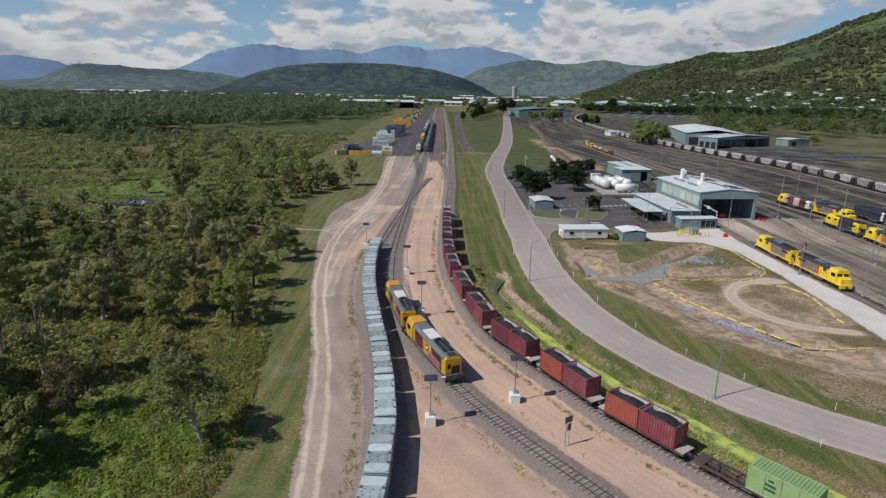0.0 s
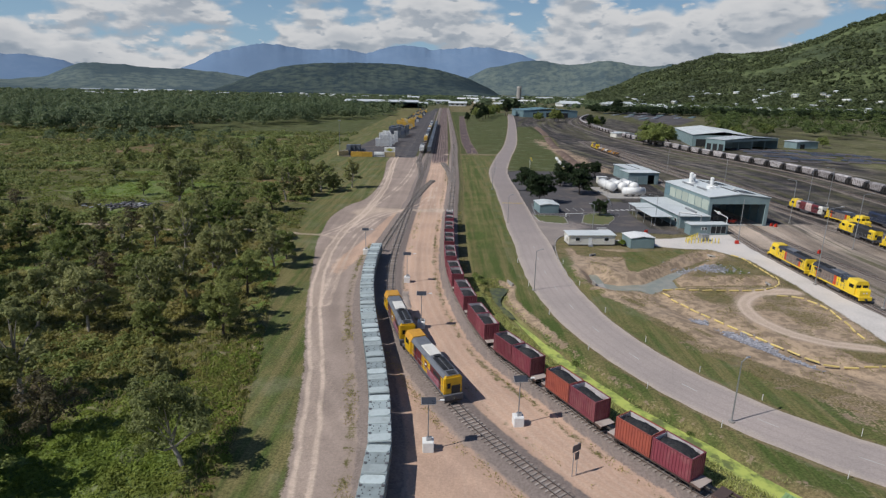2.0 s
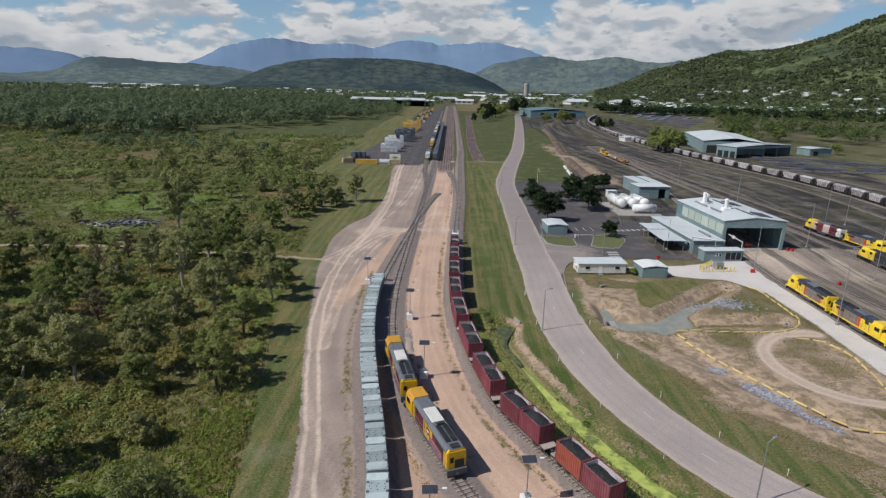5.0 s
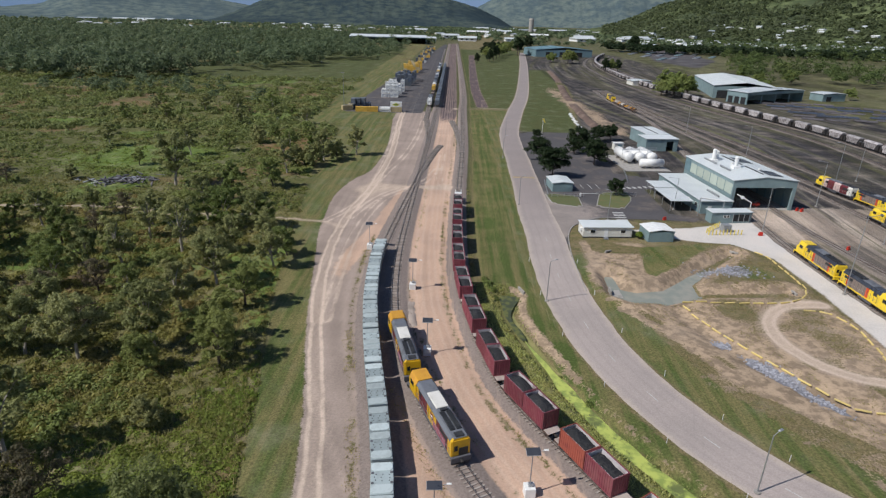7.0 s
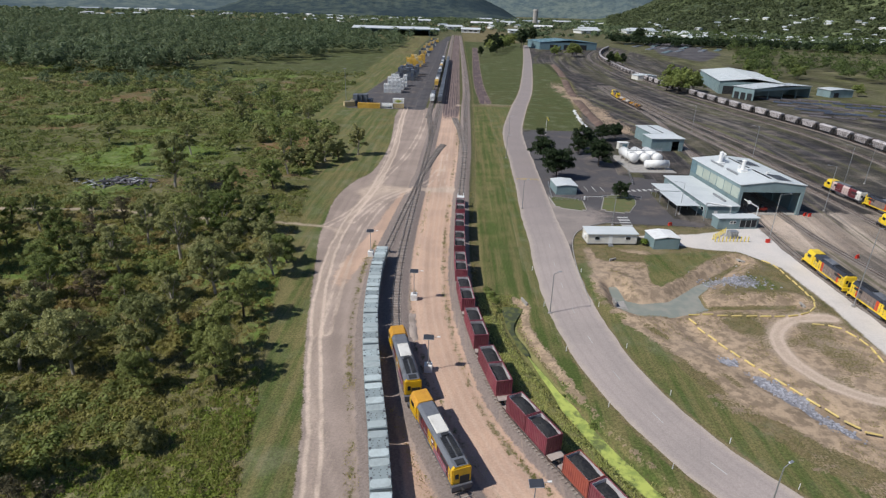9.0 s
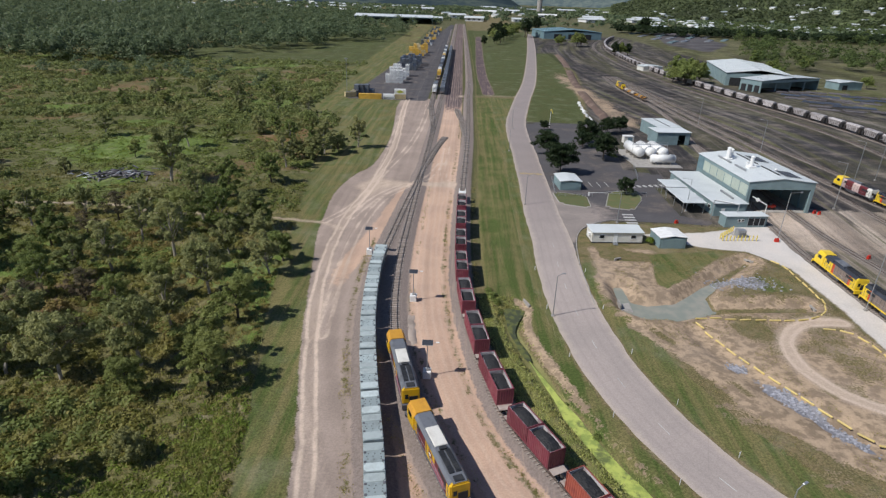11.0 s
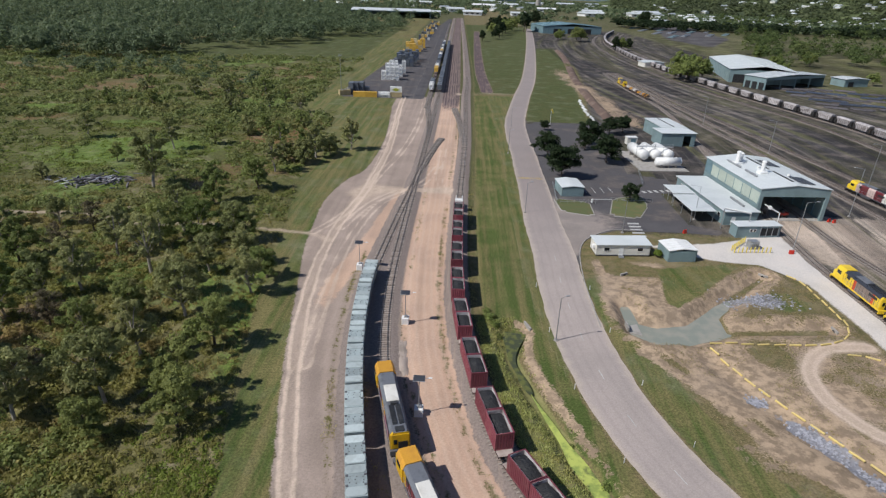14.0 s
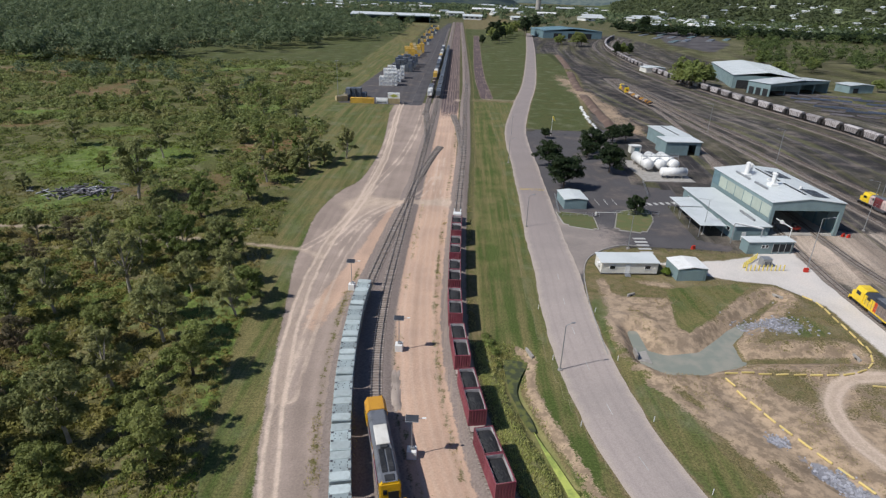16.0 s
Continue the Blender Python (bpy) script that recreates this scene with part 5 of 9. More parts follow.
def grey_box(kind):
    """A half-height concentrate container with a bolted lid."""
    L, W, H = 4.72, 2.5, 1.55
    c = thing("concentrate_container", "low grey steel container with a clamped flat lid", "container", "boxes on the grey train")
    bm = bmesh.new()
    box(bm, (0, 0, H / 2 - 0.05), (L, W - 0.1, H - 0.1), bevel=0.05)
    body = part("body", bm, "grey_box", c)
    for k in range(6):
        for sy in (-1, 1):
            part("rib", B((-L / 2 + 0.35 + k * (L - 0.7) / 5, sy * (W / 2 - 0.02), H / 2 - 0.08), (0.16, 0.07, H - 0.3)), "grey_box", body)
    lid = part("lid", B((0, 0, H + 0.02), (L + 0.04, W + 0.02, 0.12), bevel=0.04), "grey_lid", c, "flat grey lid")
    for sx in (-1, 1):
        bm = bmesh.new()
        w, h, ch = 1.28, W - 0.12, 0.3
        o = [(-w / 2 + ch, -h / 2), (w / 2 - ch, -h / 2), (w / 2, -h / 2 + ch), (w / 2, h / 2 - ch), (w / 2 - ch, h / 2), (-w / 2 + ch, h / 2), (-w / 2, h / 2 - ch), (-w / 2, -h / 2 + ch)]
        prism(bm, [(sx * 1.62 + x, y) for x, y in o], "z", H + 0.085, H + 0.15)
        bmesh.ops.bevel(bm, geom=[e for e in bm.edges if all(v.co.z > H + 0.14 for v in e.verts)], offset=0.03, segments=1, affect="EDGES")
        part("lid_panel", bm, "grey_panel", lid, "raised lid panel with cut corners")
    bm = bmesh.new()
    for x, y in ((-0.45, -0.8), (-0.1, -0.85), (0.4, -0.8), (-0.5, 0), (0.05, 0.1), (0.45, -0.1), (-0.35, 0.7), (0.1, 0.85), (0.5, 0.65)):
        rod(bm, (x, y, H + 0.07), (x, y, H + 0.14), 0.06, 8)
    for sy in (-1, 1):
        for x in (-0.75, 0.75):
            box(bm, (x, sy * 1.05, H + 0.11), (0.3, 0.3, 0.08), bevel=0.02)
    tagged(part("lid_bolts", bm, "under", lid), kind="stuff")
    bm = bmesh.new()
    for sy in (-1, 1):
        for k in (-1.5, 0, 1.5):
            box(bm, (k, sy * (W / 2 + 0.03), H - 0.12), (0.12, 0.07, 0.3), bevel=0.01)
    tagged(part("clamps", bm, "galv", c), kind="stuff")
    return c


def grey_train():
    wagon = flat_wagon(10.05, 1.0, "dark steel wagon under two low grey containers", "wagons of the grey train")
    a = grey_box(0)
    s_end = s_at_y(T1, 137.0)
    n = 0
    for k in range(12):
        m = on_track(T1, s_end - 5.0 - k * 10.05, RAIL)
        if k == 0:
            wagon.matrix_basis = m
        else:
            copy_thing(wagon, m)
        for e in (-1, 1):
            mm = m @ pose(e * 2.42, 0, 1.02, 0, 0, 0)
            if n == 0:
                a.matrix_basis = mm
            else:
                copy_thing(a, mm)
            n += 1


def loco(name_label, side, cab, roof, hood_bands, length=17.6, nose=1.0, group="", logo=True, light_roof="loco_white", shoulders=False, sill="under"):
    """A hood-type diesel locomotive, cab at +x. hood_bands: (from, to, material) along x, as shares of the hood."""
    w = thing("locomotive", name_label, "locomotive", group)
    L, W = length, 2.7
    # frame and gear
    bm = bmesh.new()
    box(bm, (0, 0, 1.12), (L - 0.9, 2.6, 0.26), bevel=0.04)
    for sx in (-1, 1):
        box(bm, (sx * (L / 2 - 0.5), 0, 0.85), (0.18, 2.6, 0.75), bevel=0.03)
    part("underframe", bm, sill, w)
    bm = bmesh.new()
    box(bm, (0, 0, 0.66), (3.9, 2.3, 0.75), bevel=0.18)
    part("fuel_tank", bm, "under", w, "grey fuel tank")
    for sx in (-1, 1):
        fr, wheels = bmesh.new(), []
        x = sx * (L / 2 - 3.1)
        for k in (-1.7, 0, 1.7):
            wh = bmesh.new()
            wheels.append(wh)
            rod(wh, (x + k, -0.53, 0.47), (x + k, 0.53, 0.47), 0.08, 8)
            for sy in (-1, 1):
                rod(wh, (x + k, sy * 0.53 - 0.06, 0.47), (x + k, sy * 0.53 + 0.06, 0.47), 0.47, 16)
                box(fr, (x + k, sy * 0.86, 0.5), (0.4, 0.2, 0.4), bevel=0.05)
        for sy in (-1, 1):
            box(fr, (x, sy * 0.82, 0.68), (4.4, 0.14, 0.26), bevel=0.04)
            for k in (-0.85, 0.85):
                rod(fr, (x + k, sy * 0.88, 0.35), (x + k, sy * 0.88, 0.8), 0.12, 8)
        b = part("bogie", fr, "iron", w)
        for wh in wheels:
            part("wheelset", wh, "iron", b)
        part("coupler", B((sx * (L / 2 - 0.2), 0, 0.8), (0.55, 0.3, 0.3), bevel=0.05), "iron", w)
        bm = bmesh.new()
        prism(bm, [(-1.15, 0.2), (1.15, 0.2), (1.3, 0.7), (-1.3, 0.7)], "x", sx * (L / 2 - 0.62), sx * (L / 2 - 0.5))
        part("pilot", bm, "iron", w)
    # hood, a chamfered body split in colour bands
    x0, x1 = -L / 2 + 0.75, L / 2 - 4.4
    hw = 1.22

    def hood_section(bm, a, b, grow=0.0):
        prism(bm, [(-hw - grow, 1.25), (hw + grow, 1.25), (hw + grow, 3.35), (hw - 0.32 + grow, 3.72 + grow), (-hw + 0.32 - grow, 3.72 + grow), (-hw - grow, 3.35)], "x", a, b)
        return bm

    for f, t, mt in hood_bands:
        part("hood_section", hood_section(bmesh.new(), x0 + (x1 - x0) * f, x0 + (x1 - x0) * t, 0.002), mt, w)
    bm = bmesh.new()
    box(bm, ((x0 + x1) / 2, 0, 3.76), (x1 - x0 - 0.05, 1.75, 0.09), bevel=0.02)
    if shoulders:
        prism(bm, [(-hw - 0.03, 3.22), (hw + 0.03, 3.22), (hw + 0.03, 3.37), (hw - 0.29, 3.75), (-hw + 0.29, 3.75), (-hw - 0.03, 3.37)], "x", x0 + 0.35, x1 - 0.02)
    part("hood_roof", bm, roof, w, "grey hood roof")
    a, b = x0 + (x1 - x0) * 0.48, x0 + (x1 - x0) * 0.76
    part("roof_hatch", B(((a + b) / 2, 0, 3.86), (b - a, 1.7, 0.22), bevel=0.08), light_roof, w, "pale equipment hatch")
    for sy in (-0.42, 0.42):
        bm = bmesh.new()
        box(bm, (x0 + (x1 - x0) * 0.27, sy, 3.86), ((x1 - x0) * 0.3, 0.62, 0.16), bevel=0.04)
        for k in range(9):
            box(bm, (x0 + (x1 - x0) * (0.14 + 0.032 * k), sy, 3.95), (0.1, 0.56, 0.05))
        part("radiator_grille", bm, "loco_dark", w, "dark radiator grille")
    bm = bmesh.new()
    box(bm, (x0 + (x1 - x0) * 0.44, 0, 3.92), (0.5, 0.9, 0.36), bevel=0.04)
    part("exhaust", bm, "loco_dark", w)
    part("rear_hatch", B((x0 + 0.6, 0, 3.84), (0.9, 1.1, 0.18), bevel=0.04), "loco_dark", w)
    # side doors and grilles
    for sy in (-1, 1):
        for f, ln, z, hh, mt in ((0.20, 2.4, 2.75, 0.55, "loco_dark"), (0.88, 1.0, 2.9, 0.7, "loco_dark")):
            part("side_grille", B((x0 + (x1 - x0) * f, sy * (hw + 0.005), z), (ln, 0.07, hh), bevel=0.015), mt, w)
        bm = bmesh.new()
        for k in range(12):
            box(bm, (x0 + 0.6 + k * (x1 - x0 - 1.2) / 11, sy * (hw + 0.01), 2.25), (0.05, 0.05, 1.7))
        tagged(part("door_seams", bm, "under", w), kind="stuff")
        bm = bmesh.new()
        for k in range(9):
            xx = -L / 2 + 0.9 + k * (L - 5.2) / 8
            rod(bm, (xx, sy * 1.29, 1.2), (xx, sy * 1.29, 2.05), 0.02, 5)
        rod(bm, (-L / 2 + 0.9, sy * 1.29, 2.05), (L / 2 - 4.3, sy * 1.29, 2.05), 0.022, 5)
        part("handrail", bm, "galv", w)
        if logo:
            part("emblem", B((x0 + (x1 - x0) * 0.52, sy * (hw + 0.012), 2.45), (0.95, 0.06, 0.85), bevel=0.01), "maroon", w, "small square emblem")
            bm = bmesh.new()
            box(bm, (x0 + (x1 - x0) * 0.52, sy * (hw + 0.045), 2.45), (0.6, 0.03, 0.3), bevel=0.01)
            part("emblem_bar", bm, "white", w)
    # cab
    c0, c1 = L / 2 - 4.4, L / 2 - 1.9
    bm = bmesh.new()
    prism(bm, [(-1.36, 1.25), (1.36, 1.25), (1.36, 3.2), (0.95, 3.86), (-0.95, 3.86), (-1.36, 3.2)], "x", c0, c1)
    cabin = part("cab", bm, cab, w, "yellow driver's cab")
    bm = bmesh.new()
    prism(bm, [(-1.39, 3.2), (1.39, 3.2), (0.98, 3.93), (-0.98, 3.93)], "x", c0 - 0.04, c1 + 0.06)
    part("cab_roof", bm, "orange" if cab == "yellow" else cab, cabin, "faded cab roof")
    for sy in (-1, 1):
        part("side_window", B(((c0 + c1) / 2 + 0.25, sy * 1.355, 2.75), (1.25, 0.06, 0.72), bevel=0.02), "glass", cabin)
        part("windscreen", B((c1 + 0.005, sy * 0.68, 2.85), (0.06, 0.95, 0.62), bevel=0.02), "glass", cabin)
        part("cab_door", B((c0 + 0.42, sy * 1.365, 2.2), (0.6, 0.05, 1.75), bevel=0.02), cab, cabin)
    bm = bmesh.new()
    prism(bm, [(c1, 1.25), (c1 + 1.15, 1.25), (c1 + 1.15, 2.35), (c1 + 0.85, 2.6), (c1, 2.62)], "y", -1.05, 1.05)
    n = part("nose", bm, cab, w)
    for sy in (-1, 1):
        part("headlight", R((c1 + 1.14, sy * 0.3, 1.9), (c1 + 1.2, sy * 0.3, 1.9), 0.12, 10), "white", n)
    # rear end
    bm = bmesh.new()
    box(bm, (x0 - 0.03, 0, 2.45), (0.1, 2.2, 2.1), bevel=0.03)
    part("rear_face", bm, side, w)
    part("rear_grille", B((x0 - 0.09, -0.35, 1.85), (0.06, 1.2, 1.1), bevel=0.01), "loco_dark", w)
    part("rear_window", B((x0 - 0.09, 0.62, 2.4), (0.06, 0.45, 0.7), bevel=0.01), "glass", w)
    return w


def main_locos():
    bands = ((0.0, 0.09, "yellow"), (0.09, 0.40, "maroon"), (0.40, 0.66, "yellow"), (0.66, 0.93, "maroon"), (0.93, 1.0, "yellow"))
    a = loco("maroon and yellow hood diesel locomotive with grey roof", "yellow", "yellow", "loco_roof", bands, 17.4, group="coupled shunting locomotives", shoulders=True)
    for sy in (-1, 1):
        part("faded_panel", B((-4.1, sy * 1.235, 1.75), (4.2, 0.05, 0.95), bevel=0.01), "pink", a, "faded pink lower panel")
    s = s_at_y(T2, 70.0)
    m1, m2 = on_track(T2, s + 8.6, RAIL), on_track(T2, s + 26.1, RAIL)
    a.matrix_basis = m1
    copy_thing(a, m2)


coal_train()
grey_train()
main_locos()


# ---- yard rolling stock ----
def hopper_train():
    """The long line of covered hopper wagons behind the yard."""
    w = thing("hopper_wagon", "grey brown covered hopper wagon with dark sloping ends", "wagon", "wagons of the long hopper train")
    bm = bmesh.new()
    prism(bm, [(-3.3, 0.95), (3.3, 0.95), (4.5, 3.3), (-4.5, 3.3)], "y", -1.25, 1.25)
    part("hopper_body", bm, "hopper", w)
    bm = bmesh.new()
    prism(bm, [(-1.25, 3.3), (1.25, 3.3), (0.8, 3.75), (-0.8, 3.75)], "x", -4.5, 4.5)
    part("hopper_roof", bm, "hopper", w)
    for sy in (-1, 1):
        bm = bmesh.new()
        for k in range(7):
            box(bm, (-3.6 + k * 1.2, sy * 1.28, 2.1), (0.12, 0.08, 2.3))
        tagged(part("side_ribs", bm, "wagon", w), kind="stuff")
    bm = bmesh.new()
    box(bm, (0, 0, 0.92), (11.2, 2.3, 0.2))
    part("underframe", bm, "iron", w)
    for sx in (-1, 1):
        part("end_frame", B((sx * 5.0, 0, 1.9), (0.9, 2.5, 2.0), bevel=0.03), "iron", w)
        bm = bmesh.new()
        for k in (-0.85, 0.85):
            for sy in (-1, 1):
                rod(bm, (sx * 4.3 + k, sy * 0.53 - 0.05, 0.42), (sx * 4.3 + k, sy * 0.53 + 0.05, 0.42), 0.42, 10)
        box(bm, (sx * 4.3, 0, 0.55), (2.4, 1.9, 0.3), bevel=0.05)
        part("bogie", bm, "iron", w)
    s = 8.0
    first = True
    while s < len(LONG) - 10:
        m = on_track(LONG, s, 0.51)
        if first:
            w.matrix_basis, first = m, False
        else:
            copy_thing(w, m)
        s += 12.3


M["taupe"] = surface("loco_taupe", (0.24, 0.185, 0.155), (0.15, 0.12, 0.10), 0.5, wear=0.5)
M["pale_pink"] = surface("loco_pale_pink", (0.55, 0.42, 0.38), (0.40, 0.25, 0.24), 0.5, wear=0.5)


def yard_locos():
    gold = ((0.0, 0.16, "yellow_bright"), (0.16, 0.22, "orange_red"), (0.22, 0.66, "taupe"), (0.66, 0.73, "orange_red"), (0.73, 1.0, "yellow_bright"))
    a = loco("bright yellow diesel locomotive with grey and red side", "yellow_bright", "yellow_bright", "solar", gold, 16.4, group="parked yard locomotives", logo=False, light_roof="loco_roof", shoulders=True, sill="yellow_bright")
    mauve = ((0.0, 0.14, "cream"), (0.14, 0.40, "maroon"), (0.40, 0.62, "pale_pink"), (0.62, 0.86, "maroon"), (0.86, 1.0, "pale_pink"))
    b = loco("maroon and cream diesel locomotive with pale yellow cab", "cream", "yellow_bright", "loco_roof", mauve, 17.0, group="parked yard locomotives", logo=False, light_roof="loco_roof")
    plain = ((0.0, 0.2, "yellow_bright"), (0.2, 0.75, "loco_dark"), (0.75, 1.0, "yellow_bright"))
    c = loco("yellow locomotive with dark open machinery", "yellow_bright", "yellow_bright", "loco_dark", plain, 16.0, group="parked yard locomotives", logo=False, light_roof="loco_dark")
    night = ((0.0, 0.5, "navy"), (0.5, 0.9, "navy"), (0.9, 1.0, "cream"))
    d = loco("navy blue locomotive with cream end", "cream", "navy", "navy", night, 18.0, group="parked yard locomotives", logo=False, light_roof="navy")
    z0, z1 = 0.322, 0.462
    a.matrix_basis = on_track(YARD[0], s_at_y(YARD[0], 135.2), z0, 180)
    copy_thing(a, on_track(YARD[0], s_at_y(YARD[0], 118), z0, 0))
    b.matrix_basis = on_track(YARD[3], s_at_y(YARD[3], 197.5), z1, 180)
    copy_thing(a, on_track(YARD[3], s_at_y(YARD[3], 180), z1, 0))
    c.matrix_basis = on_track(YARD[2], s_at_y(YARD[2], 163), z1, 180)
    copy_thing(a, on_track(YARD[2], s_at_y(YARD[2], 145), z1, 180))
    d.matrix_basis = on_track(YARD[4], s_at_y(YARD[4], 176), z1, 0)
    copy_thing(a, on_track(YARD[5], s_at_y(YARD[5], 408), z1, 180))
    for y in (392, 378, 364):
        f = flat_wagon(13.0, 1.0, "old flat wagon loaded with rusty scrap", "scrap wagons")
        f.matrix_basis = on_track(YARD[5], s_at_y(YARD[5], y), z1)
        for k in range(5):
            g = thing("scrap_heap", "heap of orange and white scrap steel on a wagon", "scrap")
            bm = bmesh.new()
            for j in range(5):
                box(bm, (random.uniform(-0.8, 0.8), random.uniform(-0.6, 0.6), 0.3 + 0.2 * j), (1.3, 0.5, 0.6), rz=random.uniform(0, 180), rx=random.uniform(-20, 20))
            part("scrap_steel", bm, random.choice(("orange", "deck", "cream", "wagon")), g)
            g.matrix_basis = f.matrix_basis @ pose(-4.6 + 2.3 * k, 0, 0.98)


hopper_train()
yard_locos()


# ---- buildings of the yard ----
def gable(W, D, eave, rise, over=0.3, thick=0.14, name="roof", mat="roof_white", parent=None, ribs=True, axis="y"):
    """A low gable roof over W x D with standing ribs, ridge along y (or x)."""
    bm = bmesh.new()
    if axis == "x":
        for s in (-1, 1):
            a, b = (D / 2, eave + rise), (D / 2 + s * (D / 2 + over), eave - rise * over / (D / 2))
            prism(bm, [a, b, (b[0], b[1] + thick), (a[0], a[1] + thick)], "x", -over, W + over)
        return part(name, bm, mat, parent, "pale sheet roof")
    for s in (-1, 1):
        a, b = (W / 2, eave + rise), (W / 2 + s * (W / 2 + over), eave - rise * over / (W / 2))
        prism(bm, [a, b, (b[0], b[1] + thick), (a[0], a[1] + thick)], "y", -over, D + over)
    roof = part(name, bm, mat, parent, "pale ribbed sheet roof")
    if ribs:
        n = int(D / 0.95)
        ang = math.degrees(math.atan2(rise, W / 2))
        for s in (-1, 1):
            bm = bmesh.new()
            for k in range(n + 1):
                box(bm, (W / 2 + s * W / 4, k * D / n, eave + rise / 2 + thick + 0.02), (W / 2 / math.cos(radians(ang)), 0.06, 0.05), ry=s * ang)
            tagged(part("roof_ribs", bm, mat, roof), kind="stuff")
    return roof


def wall_sheet(parent, a, b, z0, z1, mat="clad", thick=0.12, ribs=0.5, name="wall"):
    """A clad wall from a to b in plan, with vertical ribs on its outer (right-hand) side."""
    a, b = Vector((*a, 0)), Vector((*b, 0))
    d = b - a
    L, yaw = d.length, math.degrees(math.atan2(d.y, d.x))
    bm = bmesh.new()
    outline = [(0, thick)]
    k = ribs / 2
    outline.append((0, 0))
    while ribs and k + 0.1 < L:
        outline += [(k, 0), (k + 0.02, -0.035), (k + 0.08, -0.035), (k + 0.1, 0)]
        k += ribs
    outline += [(L, 0), (L, thick)]
    prism(bm, outline, "z", z0, z1)
    bmesh.ops.transform(bm, matrix=pose(a.x, a.y, 0, 0, 0, yaw), verts=bm.verts)
    return part(name, bm, mat, parent)


def opening(parent, c, s, name="window", mat="glass", frame_mat="white", yaw=0):
    w = part(name, B(c, s), mat, parent)
    bm = bmesh.new()
    x, y, z = c
    along_x = s[0] > s[1]
    for k in (-1, 1):
        if along_x:
            box(bm, (x + k * s[0] / 2, y, z), (0.08, s[1] + 0.05, s[2] + 0.1))
            box(bm, (x, y, z + k * s[2] / 2), (s[0], s[1] + 0.05, 0.08))
        else:
            box(bm, (x, y + k * s[1] / 2, z), (s[0] + 0.05, 0.08, s[2] + 0.1))
            box(bm, (x, y, z + k * s[2] / 2), (s[0] + 0.05, s[1], 0.08))
    part("frame", bm, frame_mat, w)
    return w


def maintenance_shed():
    W, D, H, rise = 18.8, 30.5, 8.7, 1.0
    b = thing("maintenance_shed", "large blue-grey locomotive shed with open front and white roof", "shed", at=pose(79.4, 177.0, 0, 0, 0, 4.5))
    part("floor_slab", B((W / 2, D / 2, 0.02), (W, D, 0.12)), "concrete", b)
    wall_sheet(b, (0, D), (0, 0), 0, 4.5)
    wall_sheet(b, (0, D), (0, 26.5), 4.5, H, "clad_dark")
    for k in range(6):
        part("light_sheet", B((0.05, 2.2 + k * 4.42, 6.15), (0.08, 4.2, 3.1)), "light_panel", b, "pale translucent wall sheet")
        part("mullion", B((0.03, 4.41 + k * 4.42, 6.15), (0.16, 0.16, 3.3)), "clad_dark", b)
    part("eaves_beam", B((0.05, 13.25, 8.2), (0.2, 26.5, 1.0)), "clad", b)
    wall_sheet(b, (W, 0), (W, D), 0, H)
    wall_sheet(b, (W, D), (0, D), 3.5, H, "clad_dark")
    for x in (0.5, W - 0.5):
        part("front_pier", B((x, 0.1, 3.4), (1.0, 0.5, 6.8), bevel=0.03), "clad", b)
    bm = bmesh.new()
    prism(bm, [(0, 6.7), (W, 6.7), (W, H), (W / 2, H + rise), (0, H)], "y", -0.12, 0.12)
    part("front_gable", bm, "clad", b)
    for k in range(1, 7):
        bm = bmesh.new()
        for x in (0.3, W - 0.3):
            box(bm, (x, k * D / 7, H / 2), (0.3, 0.3, H))
        box(bm, (W / 2, k * D / 7, H - 0.3), (W - 0.6, 0.25, 0.4))
        part("portal_frame", bm, "clad_dark", b)
    roof = gable(W, D, H + 0.05, rise, parent=b)
    tilt = math.degrees(math.atan2(rise, W / 2))
    for y0, ln in ((3.0, 9.5), (14.5, 12.0)):
        part("ridge_slot", B((W / 2 + 0.5, y0 + ln / 2, H + rise + 0.2), (0.55, ln, 0.14)), "dark", roof, "dark bar in place of an open ridge slot")
    for gy in (3.2, 19.5):
        for i in range(2):
            for j in range(3):
                part("solar_panel", B((W / 2 + 3.2 + i * 2.2, gy + j * 2.1, H + rise - (3.2 + i * 2.2) * rise / (W / 2) + 0.34), (2.0, 2.0, 0.06), ry=tilt), "solar", roof, "dark solar panel")
    for x, y, h, r in ((6.3, 11.5, 3.4, 0.55), (4.2, 21.0, 3.8, 0.6), (6.0, 22.5, 2.8, 0.5)):
        z = H + x * rise / (W / 2)
        v = part("vent_chimney", R((x, y, z), (x, y, z + h), r, 14), "white", roof, "white exhaust stack")
        part("stack_cap", R((x, y, z + h), (x, y, z + h + 0.35), r * 1.25, 14, r * 0.5), "white", v)
        part("stack_base", B((x, y, z + 0.4), (2.2, 2.2, 1.0), bevel=0.1), "white", v)
    for y, ln in ((8.5, 6.0), (17, 7.5)):
        part("roof_duct", B((3.2, y + ln / 2, H + 0.9), (0.5, ln, 0.45), bevel=0.05), "galv", roof)
    for x, y in ((12.5, 9), (12.8, 22), (7.8, 16)):
        part("roof_vent", R((x, y, H + 0.5), (x, y, H + 1.5), 0.4, 12), "white", roof)
    m = thing("red_machine", "small red service machine inside the shed mouth", "machine", at=pose(88.8, 180.6, 0.085, 0, 0, 10))
    part("machine_body", B((0, 0, 0.85), (2.4, 1.3, 0.9), bevel=0.12), "red_paint", m)
    part("machine_cab", B((-0.5, 0, 1.6), (0.9, 1.1, 0.8), bevel=0.08), "loco_dark", m)
